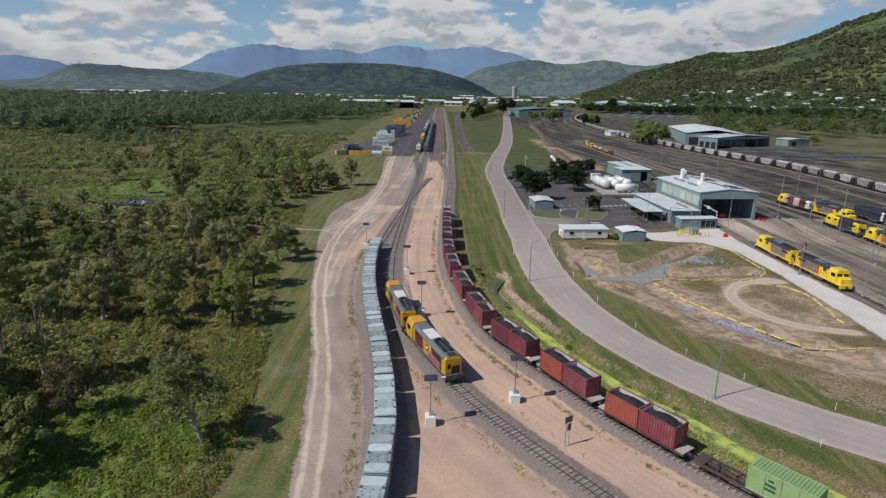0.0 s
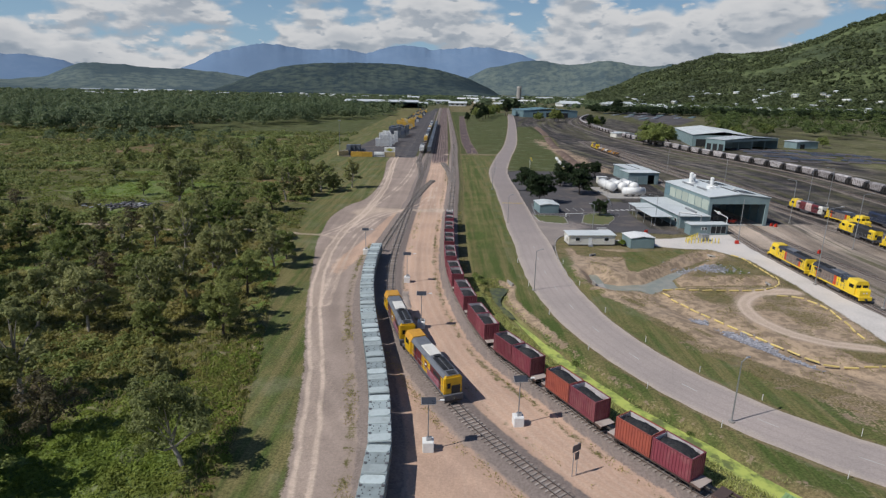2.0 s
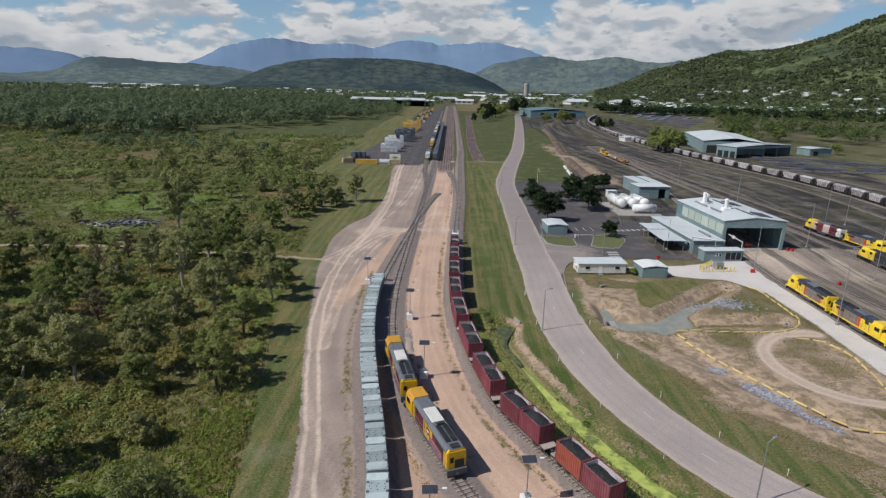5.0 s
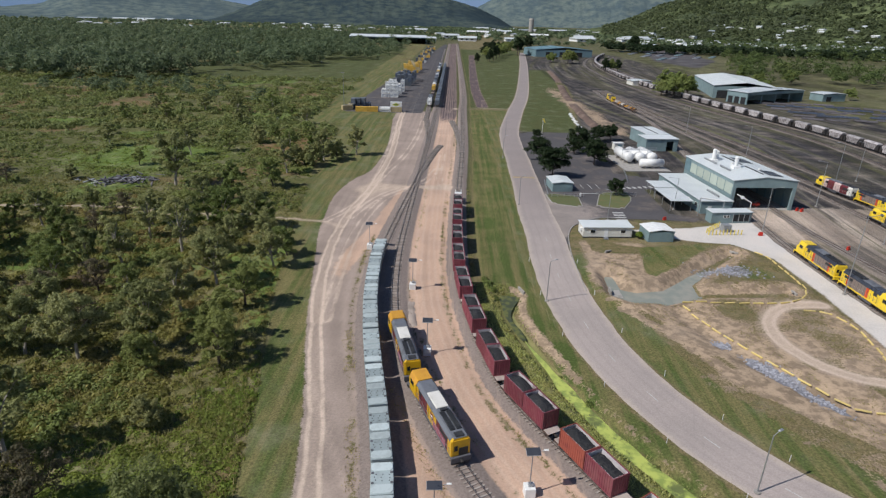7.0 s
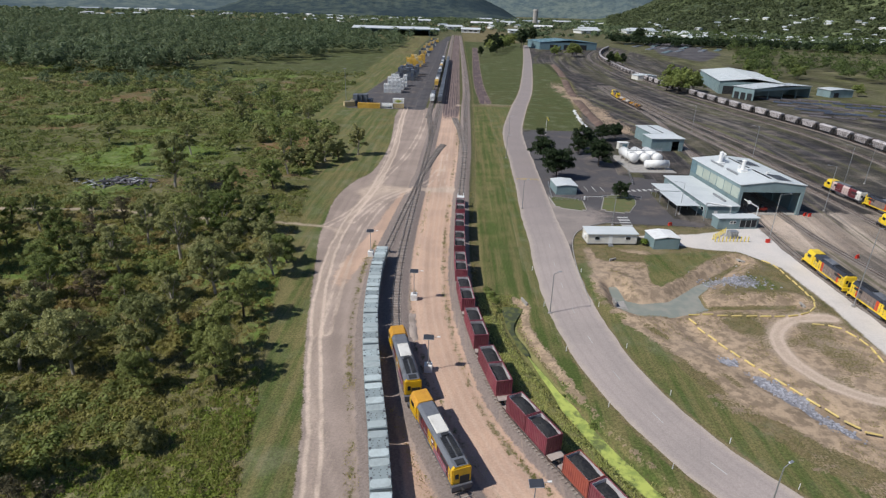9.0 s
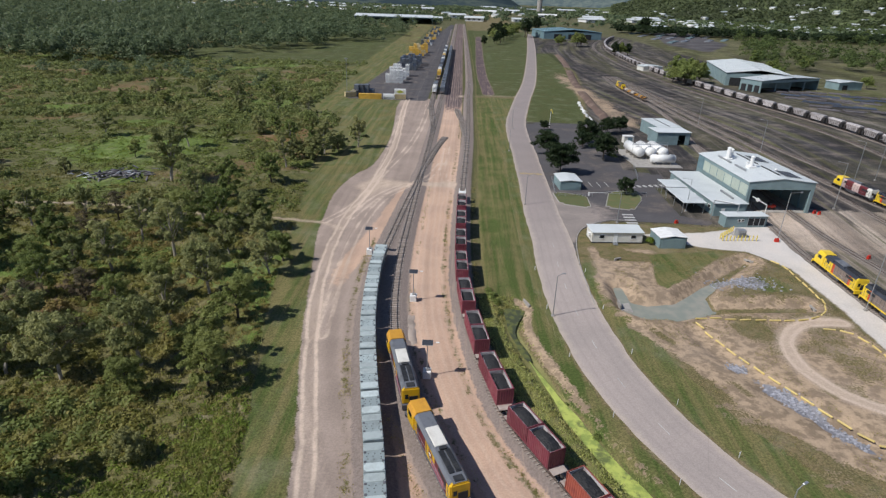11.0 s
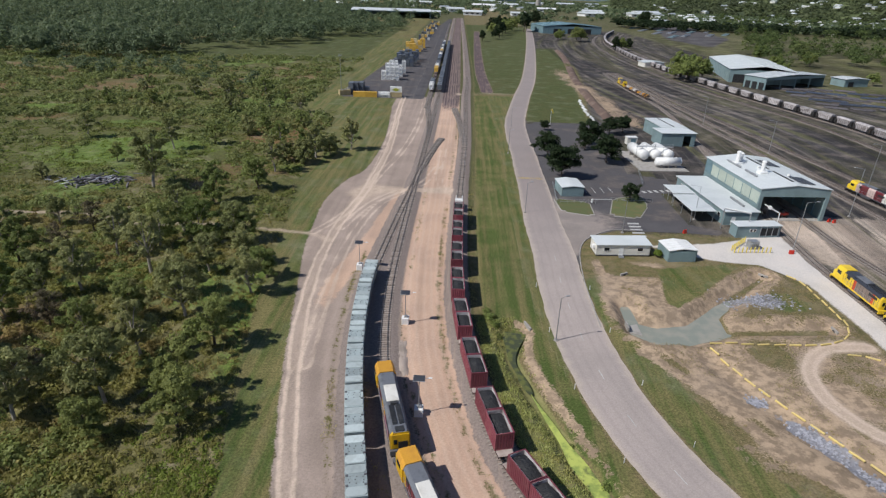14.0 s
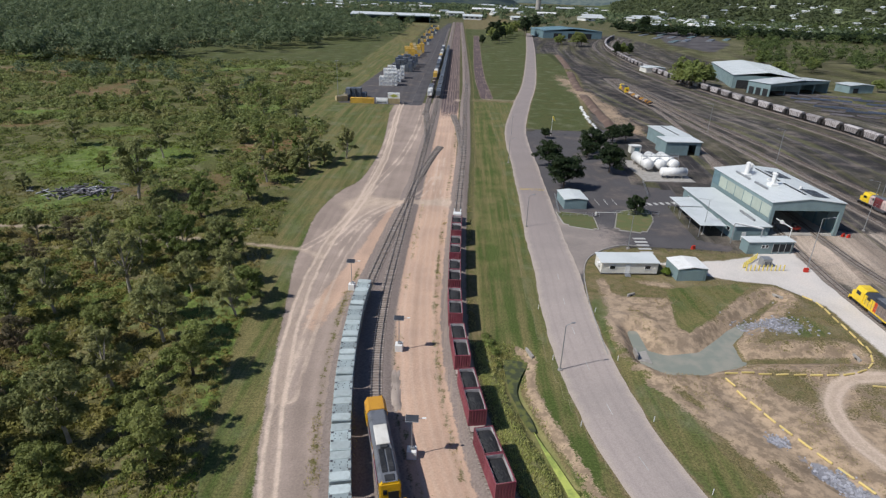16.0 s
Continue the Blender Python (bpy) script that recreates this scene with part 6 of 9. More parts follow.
    for x in (-0.8, 0.8):
        for y in (-0.62, 0.62):
            part("wheel", R((x, y - 0.12, 0.38), (x, y + 0.12, 0.38), 0.38, 12), "iron", m)
    p = thing("work_platform", "grey steel work platform inside the shed", "platform", at=pose(83.0, 183.5, 0.085, 0, 0, 4))
    part("platform_deck", B((0, 0, 2.4), (1.4, 8, 0.12)), "galv", p)
    for x in (-0.6, 0.6):
        for y in (-3.8, 0, 3.8):
            part("platform_leg", R((x, y, 0), (x, y, 2.4), 0.06), "galv", p)


def office_block():
    b = thing("workshop_office", "flat-roofed blue-grey office annex beside the shed", "building", at=pose(69.6, 172.6, 0, 0, 0, 4.3))
    W, D, H = 8.6, 30, 3.7
    for p, q in (((0, 0), (W, 0)), ((W, 0), (W, D)), ((W, D), (0, D)), ((0, D), (0, 0))):
        wall_sheet(b, p, q, 0, H)
    roof = part("roof", B((W / 2, D / 2, H + 0.1), (W + 0.9, D + 0.8, 0.2), bevel=0.03), "roof_white", b, "white flat sheet roof")
    bm = bmesh.new()
    for k in range(32):
        box(bm, (W / 2, k * D / 31, H + 0.22), (W + 0.8, 0.06, 0.05))
    tagged(part("roof_ribs", bm, "roof_white", roof), kind="stuff")
    part("roof_duct", B((6.2, 6.5, H + 0.5), (0.5, 7, 0.5), bevel=0.05), "galv", roof)
    for k in range(6):
        opening(b, (-0.03, 3 + k * 4.6, 2.0), (0.06, 1.4, 1.0))
    opening(b, (2.4, -0.04, 1.15), (0.95, 0.06, 2.1), "door", "white")
    for x0, y0, w, d in ((61.4, 173.6, 6.6, 13.2), (61.2, 187.6, 6.4, 7.6)):
        c = thing("carport_canopy", "white flat carport roof on steel posts", "canopy", "carport roofs", at=pose(x0, y0, 0, 0, 0, 3))
        part("canopy_roof", B((w / 2, d / 2, 3.2), (w, d, 0.14), bevel=0.02), "roof_white", c)
        bm = bmesh.new()
        for k in range(int(d)):
            box(bm, (w / 2, 0.5 + k, 3.29), (w - 0.1, 0.05, 0.05))
        tagged(part("roof_ribs", bm, "roof_white", c), kind="stuff")
        for x in (0.4, w - 0.4):
            for y in (0.6, d / 2, d - 0.6):
                part("post", R((x, y, 0), (x, y, 3.14), 0.08), "galv", c)


def small_buildings():
    # demountable office
    b = thing("site_office", "cream transportable office with pale roof and two windows", "office building", at=pose(32.3, 150.1, 0, 0, 0, 4.6))
    W, D, H = 12.2, 4.6, 3.05
    for p, q in (((0, 0), (W, 0)), ((W, 0), (W, D)), ((W, D), (0, D)), ((0, D), (0, 0))):
        wall_sheet(b, p, q, 0.35, 2.85, "cream", ribs=0.4)
    part("floor_frame", B((W / 2, D / 2, 0.28), (W, D, 0.2)), "under", b)
    for x in (0.6, 4.2, 8, 11.6):
        for y in (0.4, D - 0.4):
            part("stump", B((x, y, 0.09), (0.3, 0.3, 0.2)), "concrete", b)
    roof = part("roof", B((W / 2, D / 2, 2.92), (W + 0.5, D + 0.6, 0.14), rx=1.5, bevel=0.02), "roof_white", b, "pale sheet roof")
    bm = bmesh.new()
    for k in range(20):
        box(bm, (0.1 + k * 0.63, D / 2, 3.0), (0.05, D + 0.5, 0.05), rx=1.5)
    tagged(part("roof_ribs", bm, "roof_white", roof), kind="stuff")
    for x in (2.3, 9.9):
        opening(b, (x, -0.03, 1.75), (1.25, 0.07, 0.85))
    opening(b, (5.6, -0.03, 1.4), (0.85, 0.07, 2.0), "door", "white")
    part("air_conditioner", B((-0.3, 1.5, 1.9), (0.6, 0.9, 0.7), bevel=0.04), "white", b)
    for k in range(3):
        part("step", B((5.6, -0.35 - 0.3 * k, 0.3 - 0.11 * k), (1.2, 0.3, 0.1)), "galv", b)
    # garage hut
    b = thing("storage_hut", "small pale blue steel hut with white roof", "hut", at=pose(47.8, 148.5, 0, 0, 0, 7))
    W, D, H = 6.4, 5.6, 2.7
    for p, q in (((0, 0), (W, 0)), ((W, 0), (W, D)), ((W, D), (0, D)), ((0, D), (0, 0))):
        wall_sheet(b, p, q, 0, H, "clad", ribs=0.3)
    gable(W, D, H, 0.4, parent=b, mat="white", over=0.15)
    part("roller_door", B((W / 2, -0.03, 1.2), (5.2, 0.06, 2.3)), "clad", b)
    # round green bush beside the hut goes with the plants
    # gate kiosk
    b = thing("gate_hut", "pale blue gate hut with white roof", "hut", at=pose(30.8, 190.4, 0, 0, 0, 6))
    W, D, H = 6.4, 8.2, 2.7
    for p, q in (((0, 0), (W, 0)), ((W, 0), (W, D)), ((W, D), (0, D)), ((0, D), (0, 0))):
        wall_sheet(b, p, q, 0, H, "clad", ribs=0.3)
    gable(W, D, H, 0.35, parent=b, mat="roof_white", over=0.2)
    # pump room with bollards
    b = thing("pump_room", "long blue-grey pump room with small windows", "building", at=pose(69.4, 164.4, 0, 0, 0, 7))
    W, D, H = 11.2, 3.2, 3.0
    for p, q in (((0, 0), (W, 0)), ((W, 0), (W, D)), ((W, D), (0, D)), ((0, D), (0, 0))):
        wall_sheet(b, p, q, 0, H, "clad", ribs=0.4)
    part("roof", B((W / 2, D / 2, H + 0.08), (W + 0.5, D + 0.5, 0.16), bevel=0.02), "roof_white", b, "white flat roof")
    for x in (3.6, 4.5):
        opening(b, (x, -0.04, 1.9), (0.7, 0.06, 0.7))
    # no recess behind: the bay's inner shade is a dark panel
    part("open_bay", B((8.3, -0.04, 1.5), (4.6, 0.06, 1.9)), "dark", b)
    for x in (6.0, 7.6, 9.1, 10.6):
        part("bay_post", B((x, -0.1, 1.5), (0.12, 0.12, 3.0)), "galv", b)
    t = thing("transformer", "grey transformer box behind yellow bollards", "transformer", at=pose(70.8, 158.6, 0, 0, 0, 5))
    part("case", B((0, 0, 1.0), (2.2, 1.7, 1.7), bevel=0.06), "galv", t)
    part("plinth", B((0, 0, 0.08), (2.8, 2.3, 0.18)), "concrete", t)
    for k in range(5):
        part("cooling_fin", B((-0.8 + 0.4 * k, -0.95, 0.95), (0.08, 0.3, 1.2)), "galv", t)
    post = None
    for k in range(18):
        x, y = (65.2 + k * 0.95, 155.2 + k * 0.09) if k < 10 else (65.2 + (k - 10) * 0.75, 156.6 + (k - 10) * 0.75)
        if post is None:
            post = thing("bollard", "short yellow steel bollard post", "bollard", "bollards round the transformer", at=pose(x, y, 0))
            part("post", R((0, 0, 0), (0, 0, 1.35), 0.13, 10), "post_yellow", post)
            part("cap", R((0, 0, 1.35), (0, 0, 1.42), 0.13, 10, 0.05), "post_yellow", post)
        else:
            copy_thing(post, pose(x, y, 0))
    # pipe gantry from the shed to the pump room
    g = thing("pipe_gantry", "tall grey pipe frame beside the office annex", "pipe frame", at=pose(68.2, 170.6, 0, 0, 0, -30))
    bm = bmesh.new()
    for x in (0, 6):
        rod(bm, (x, 0, 0), (x, 0, 5.2), 0.12)
    rod(bm, (-0.1, 0, 5.2), (6.1, 0, 5.2), 0.12)
    part("portal", bm, "galv", g)
    part("pipe", R((0, 0.25, 5.35), (6.1, 0.25, 5.35), 0.1), "white", g)
    a = thing("extraction_arm", "white overhead arm at the shed door", "arm", at=pose(80.3, 175.2, 0, 0, 0, -12))
    part("arm_post", R((4.0, 0, 0), (4.0, 0, 3.2), 0.12), "white", a)
    part("arm_beam", R((0, 0, 5.2), (4.0, 0, 3.2), 0.16), "white", a)
    part("arm_drum", R((1.4, -0.2, 4.5), (1.4, 0.2, 4.5), 0.5, 12), "white", a)
    # fuel tanks
    p = thing("tank_pad", "concrete pad with kerb under the fuel tanks", "pad", kind="structure")
    part("slab", B((68.8, 232.5, 0.1), (16.5, 25, 0.25), rz=4), "concrete", p)
    t = thing("fuel_tank", "large white horizontal fuel tank on saddles", "tank", "fuel tanks", at=pose(64.6, 236, 0.225, 0, 0, 8))
    bm = bmesh.new()
    rod(bm, (0, -5.5, 2.5), (0, 5.5, 2.5), 1.75, 28)
    for s in (-1, 1):
        bmesh.ops.create_uvsphere(bm, u_segments=24, v_segments=12, radius=1.75, matrix=Matrix.Translation((0, s * 5.5, 2.5)) @ Matrix.Diagonal((1, 0.5, 1, 1)))
    shell = part("shell", bm, "white", t)
    for f in shell.data.polygons:
        f.use_smooth = True
    for y in (-3.6, 0, 3.6):
        part("saddle", B((0, y, 0.6), (2.6, 0.4, 1.2)), "concrete", t)
        part("hatch", R((0, y, 4.2), (0, y, 4.4), 0.35, 12), "white", t)
    copy_thing(t, pose(69.0, 236.4, 0.225, 0, 0, 8))
    copy_thing(t, pose(73.4, 236.8, 0.225, 0, 0, 8))
    copy_thing(t, pose(71.8, 224.6, 0.225, 0, 0, 96) @ Matrix.Diagonal((0.8, 0.72, 0.8, 1)))
    w = thing("tank_walkway", "grey steel walkway with rail over the tanks", "walkway", at=pose(62.6, 232, 0.225, 0, 0, 4))
    part("walkway_deck", B((6.5, 0, 4.95), (13, 0.8, 0.1)), "galv", w)
    for k in range(5):
        part("walkway_leg", R((0.2 + k * 3.15, -0.4, 0), (0.2 + k * 3.15, -0.4, 6.0), 0.06), "galv", w)
    for z in (5.5, 6.0):
        part("walkway_rail", R((0, -0.4, z), (13, -0.4, z), 0.05), "galv", w)
    b = thing("equipment_cabinet", "cream steel cabinet with vented door", "cabinet", at=pose(66, 255.5, 0, 0, 0, 6))
    part("case", B((2, 1.3, 1.4), (4.0, 2.6, 2.7), bevel=0.06), "cream", b)
    part("roof", B((2, 1.3, 2.82), (4.3, 2.9, 0.14)), "white", b)
    part("door", B((2.4, -0.03, 1.3), (1.9, 0.06, 1.9)), "clad_dark", b)
    # wash shed
    b = thing("wash_shed", "pale blue wash shed with stepped white roof", "shed", at=pose(78.8, 255.0, 0, 0, 0, 6) @ Matrix.Diagonal((0.86, 1, 1, 1)))
    for p, q in (((0, 0), (10.2, 0)), ((13.6, 0), (15.8, 0)), ((15.8, 0), (15.8, 27)), ((15.8, 27), (4.5, 27)), ((4.5, 27), (4.5, 9)), ((4.5, 9), (0, 9)), ((0, 9), (0, 0))):
        wall_sheet(b, p, q, 0, 5.0, "clad", ribs=0.5)
    part("lintel", B((11.9, 0.06, 4.5), (3.4, 0.12, 1.0)), "clad", b)
    part("roof", B((7.9, 4.4, 5.12), (16.6, 9.6, 0.2), bevel=0.03), "roof_white", b, "white sheet roof")
    part("upper_roof", B((10.2, 18.2, 5.3), (12.2, 18.4, 0.2), bevel=0.03), "roof_white", b, "white sheet roof")
    part("roof_slot", B((10.4, 18, 5.46), (0.5, 16, 0.12)), "dark", b)


M["galv_roof"] = surface("grey_roof_sheet", (0.36, 0.40, 0.42), (0.25, 0.27, 0.27), 0.45, wear=0.5, vary=0.05)
maintenance_shed()
office_block()
small_buildings()


# ---- masts, posts, barriers, water ----
def solar_light(x, y, h=6.2, yaw=0):
    t = thing("solar_light", "pole-mounted solar floodlight on a white concrete block", "solar light", "solar lights along the tracks")
    part("block", B((0, 0, 0.62), (1.25, 1.25, 1.3), bevel=0.06), "white", t, "white concrete ballast block")
    part("control_box", B((0.1, 0, 1.45), (0.6, 0.5, 0.36), bevel=0.04), "galv", t)
    part("pole", R((0, 0, 1.27), (0, 0, h - 0.1), 0.075, 10, 0.055), "galv", t)
    p = part("panel", B((0, -0.1, h), (1.55, 0.9, 0.06), rx=22), "solar", t, "dark solar panel")
    part("panel_frame", B((0, -0.1, h - 0.045), (1.63, 0.98, 0.05), rx=22), "galv", p)
    part("arm", R((0.0, 0.1, h - 0.35), (1.35, 0.1, h - 0.1), 0.035), "galv", t)
    part("lamp_head", B((1.5, 0.1, h - 0.05), (0.5, 0.24, 0.1), bevel=0.03), "white", t)
    t.matrix_basis = pose(x, y, ground_at(x, y) - 0.03, 0, 0, yaw)
    return t


_light = None
for _x, _y, _w in ((-3.4, 95.1, 0), (-7.45, 118.6, 0), (-1.04, 61.2, 4), (9.6, 66.6, 6), (-18.8, 138.8, 0)):
    if _light is None:
        _light = solar_light(_x, _y, 6.2, _w)
    else:
        copy_thing(_light, pose(_x, _y, ground_at(_x, _y) - 0.03, 0, 0, _w))


def street_lamp(h, arm, label, group):
    t = thing("street_lamp", label, "street lamp", group)
    part("footing", R((0, 0, -0.1), (0, 0, 0.22), 0.38, 12), "concrete", t)
    part("pole", R((0, 0, 0.2), (0, 0, h), 0.1, 10, 0.06), "galv", t)
    part("arm", R((0, 0, h - 0.05), (arm, 0, h + 0.3), 0.045), "galv", t)
    part("lamp_head", B((arm + 0.25, 0, h + 0.32), (0.7, 0.28, 0.13), bevel=0.04), "galv", t)
    return t


_lamp = street_lamp(8.2, 0.9, "tall galvanised street lamp beside the road", "street lamps along the road")
_lamp.matrix_basis = pose(36, 68.1, ground_at(36, 68.1), 0, 0, 30)
for _x, _y, _a in ((18.4, 115.1, 15), (19.0, 176, 10), (18.6, 236, 10), (41.8, 164.6, 180), (22.7, 278, 0)):
    copy_thing(_lamp, pose(_x, _y, ground_at(_x, _y), 0, 0, _a))
_mast = street_lamp(12.2, 2.2, "tall yard lighting mast with a curved arm", "yard masts")
_mast.matrix_basis = pose(79.4, 157, 0)
for _x, _y, _s in ((79.2, 122.4, 1.35), (83.8, 108.7, 1.2), (102.4, 131, 1.3), (108, 183, 1.1), (107, 152, 1.2), (127, 206, 1.2), (63.4, 175.9, 0.75), (118, 250, 1.0), (140, 215, 1.1), (112, 300, 1.0)):
    copy_thing(_mast, pose(_x, _y, 0, 0, 0, random.choice((0, 180))) @ Matrix.Diagonal((1, 1, _s, 1)))


def small_furniture():
    s = thing("track_sign", "back of a grey double sign on two posts", "sign", at=pose(14.4, 57.2, 0, 0, 0, 35))
    for x in (-0.3, 0.3):
        part("post", R((x, 0, 0), (x, 0, 3.9), 0.045), "galv", s)
    part("upper_board", B((0, -0.06, 3.4), (1.2, 0.04, 0.8), bevel=0.01), "under", s)
    part("lower_board", B((0.15, -0.06, 2.4), (0.6, 0.04, 0.9), bevel=0.01), "under", s)
    g = thing("guide_post", "white plastic guide post beside the road", "guide post", "guide posts along the road")
    part("stake", B((0, 0, 0.5), (0.12, 0.06, 1.0), bevel=0.015), "white", g)
    part("reflector", B((0, -0.036, 0.82), (0.08, 0.015, 0.12)), "red_paint", g)
    first = True
    for y in (56, 62, 70, 79, 90, 103, 118, 134):
        p, a = along(ROAD, s_at_y(ROAD, y))
        for side in (-1, 1):
            q = p + np.array((-math.sin(radians(a)), math.cos(radians(a)))) * side * 5.3
            m = pose(q[0], q[1], ground_at(q[0], q[1]) - 0.02, 0, 0, a + 90)
            if first:
                g.matrix_basis, first = m, False
            else:
                copy_thing(g, m)
    # windsock
    w = thing("windsock", "yellow windsock on a white pole", "windsock", at=pose(39.5, 281, 0))
    part("pole", R((0, 0, 0), (0, 0, 8), 0.07), "white", w)
    part("sock", R((0.1, 0, 7.9), (1.0, -0.2, 6.2), 0.42, 12, 0.16), "post_yellow", w)
    # red drums and cones
    d = thing("red_barrier", "small red plastic barrier", "barrier", "red barriers in the yard")
    bm = bmesh.new()
    prism(bm, [(-0.3, 0), (0.3, 0), (0.12, 0.9), (-0.12, 0.9)], "x", -0.5, 0.5)
    part("body", bm, "red_paint", d)
    d.matrix_basis = pose(78.6, 156.0, 0.02)
    for x, y in ((95.6, 147.7), (99.8, 178.2), (100.8, 177.6), (57.5, 166)):
        copy_thing(d, pose(x, y, 0.02, 0, 0, 30))
    # gate rails and fence by the gate hut
    f = thing("boom_gate", "white boom gate across the yard entrance", "gate", at=pose(38.6, 186, 0.02, 0, 0, 4))
    part("gate_box", B((0, 0, 0.55), (0.4, 0.4, 1.1), bevel=0.03), "white", f)
    part("boom", R((0, 0, 1.0), (5.5, 0, 1.05), 0.06), "white", f)
    for k, (x, y, n, a) in enumerate(((28.6, 185, 9, 86), (29.5, 184.2, 6, 6), (44, 187.5, 7, 2), (57.8, 204, 9, 80))):
        fe = thing("pipe_fence", "low white pipe railing with posts", "railing", "pipe railings", at=pose(x, y, 0.0, 0, 0, a))
        for i in range(n):
            part("post", R((i * 2.0, 0, 0), (i * 2.0, 0, 1.15), 0.045, 6), "galv", fe)
        for z in (0.6, 1.12):
            part("rail", R((0, 0, z), ((n - 1) * 2.0, 0, z), 0.04, 6), "galv", fe)
    # kerbed islands with grass
    for i, pts in enumerate(([(28, 188.5), (28.9, 177.6), (37.4, 174.8), (38, 186)], [(45.2, 190), (41.2, 176), (48.8, 174.2), (54, 184.5), (54.6, 194)])):
        isl = thing("traffic_island", "kerbed island of dry grass in the yard entrance", "island", kind="structure")
        c = Vector((sum(p[0] for p in pts) / len(pts), sum(p[1] for p in pts) / len(pts)))
        bm = bmesh.new()
        prism(bm, pts, "z", -0.1, 0.14)
        bmesh.ops.bevel(bm, geom=[e for e in bm.edges if abs(e.verts[0].co.z - e.verts[1].co.z) > 0.1], offset=1.2, segments=4, affect="EDGES")
        part("kerb", bm, "concrete", isl)
        bm = bmesh.new()
        prism(bm, [tuple(c + (Vector(p) - c) * 0.94) for p in pts], "z", 0.0, 0.19)
        bmesh.ops.bevel(bm, geom=[e for e in bm.edges if abs(e.verts[0].co.z - e.verts[1].co.z) > 0.1], offset=1.1, segments=4, affect="EDGES")
        part("grass_top", bm, "turf", isl)
    # white bags of a silt fence on the far bank
    for k in range(18):
        t = k / 17
        x, y = 61.4 + 3.5 * t ** 2 + random.uniform(-0.6, 0.6), 288 + 62 * t
        b = thing("silt_bag", "white sandbag on the eroded bank", "sandbag", "sandbags on the bank", at=pose(x, y, ground_at(x, y), 0, 0, 90 + random.uniform(-25, 25)))
        part("bag", B((0, 0, 0.25), (random.uniform(1.8, 3.2), 1.1, 0.55), bevel=0.2), "white", b)


M["turf"] = surface("dry_turf", (0.10, 0.115, 0.040), (0.16, 0.13, 0.06), 0.95, fine=4, coarse=0.4, wear=0.7, bump=0.8)
small_furniture()


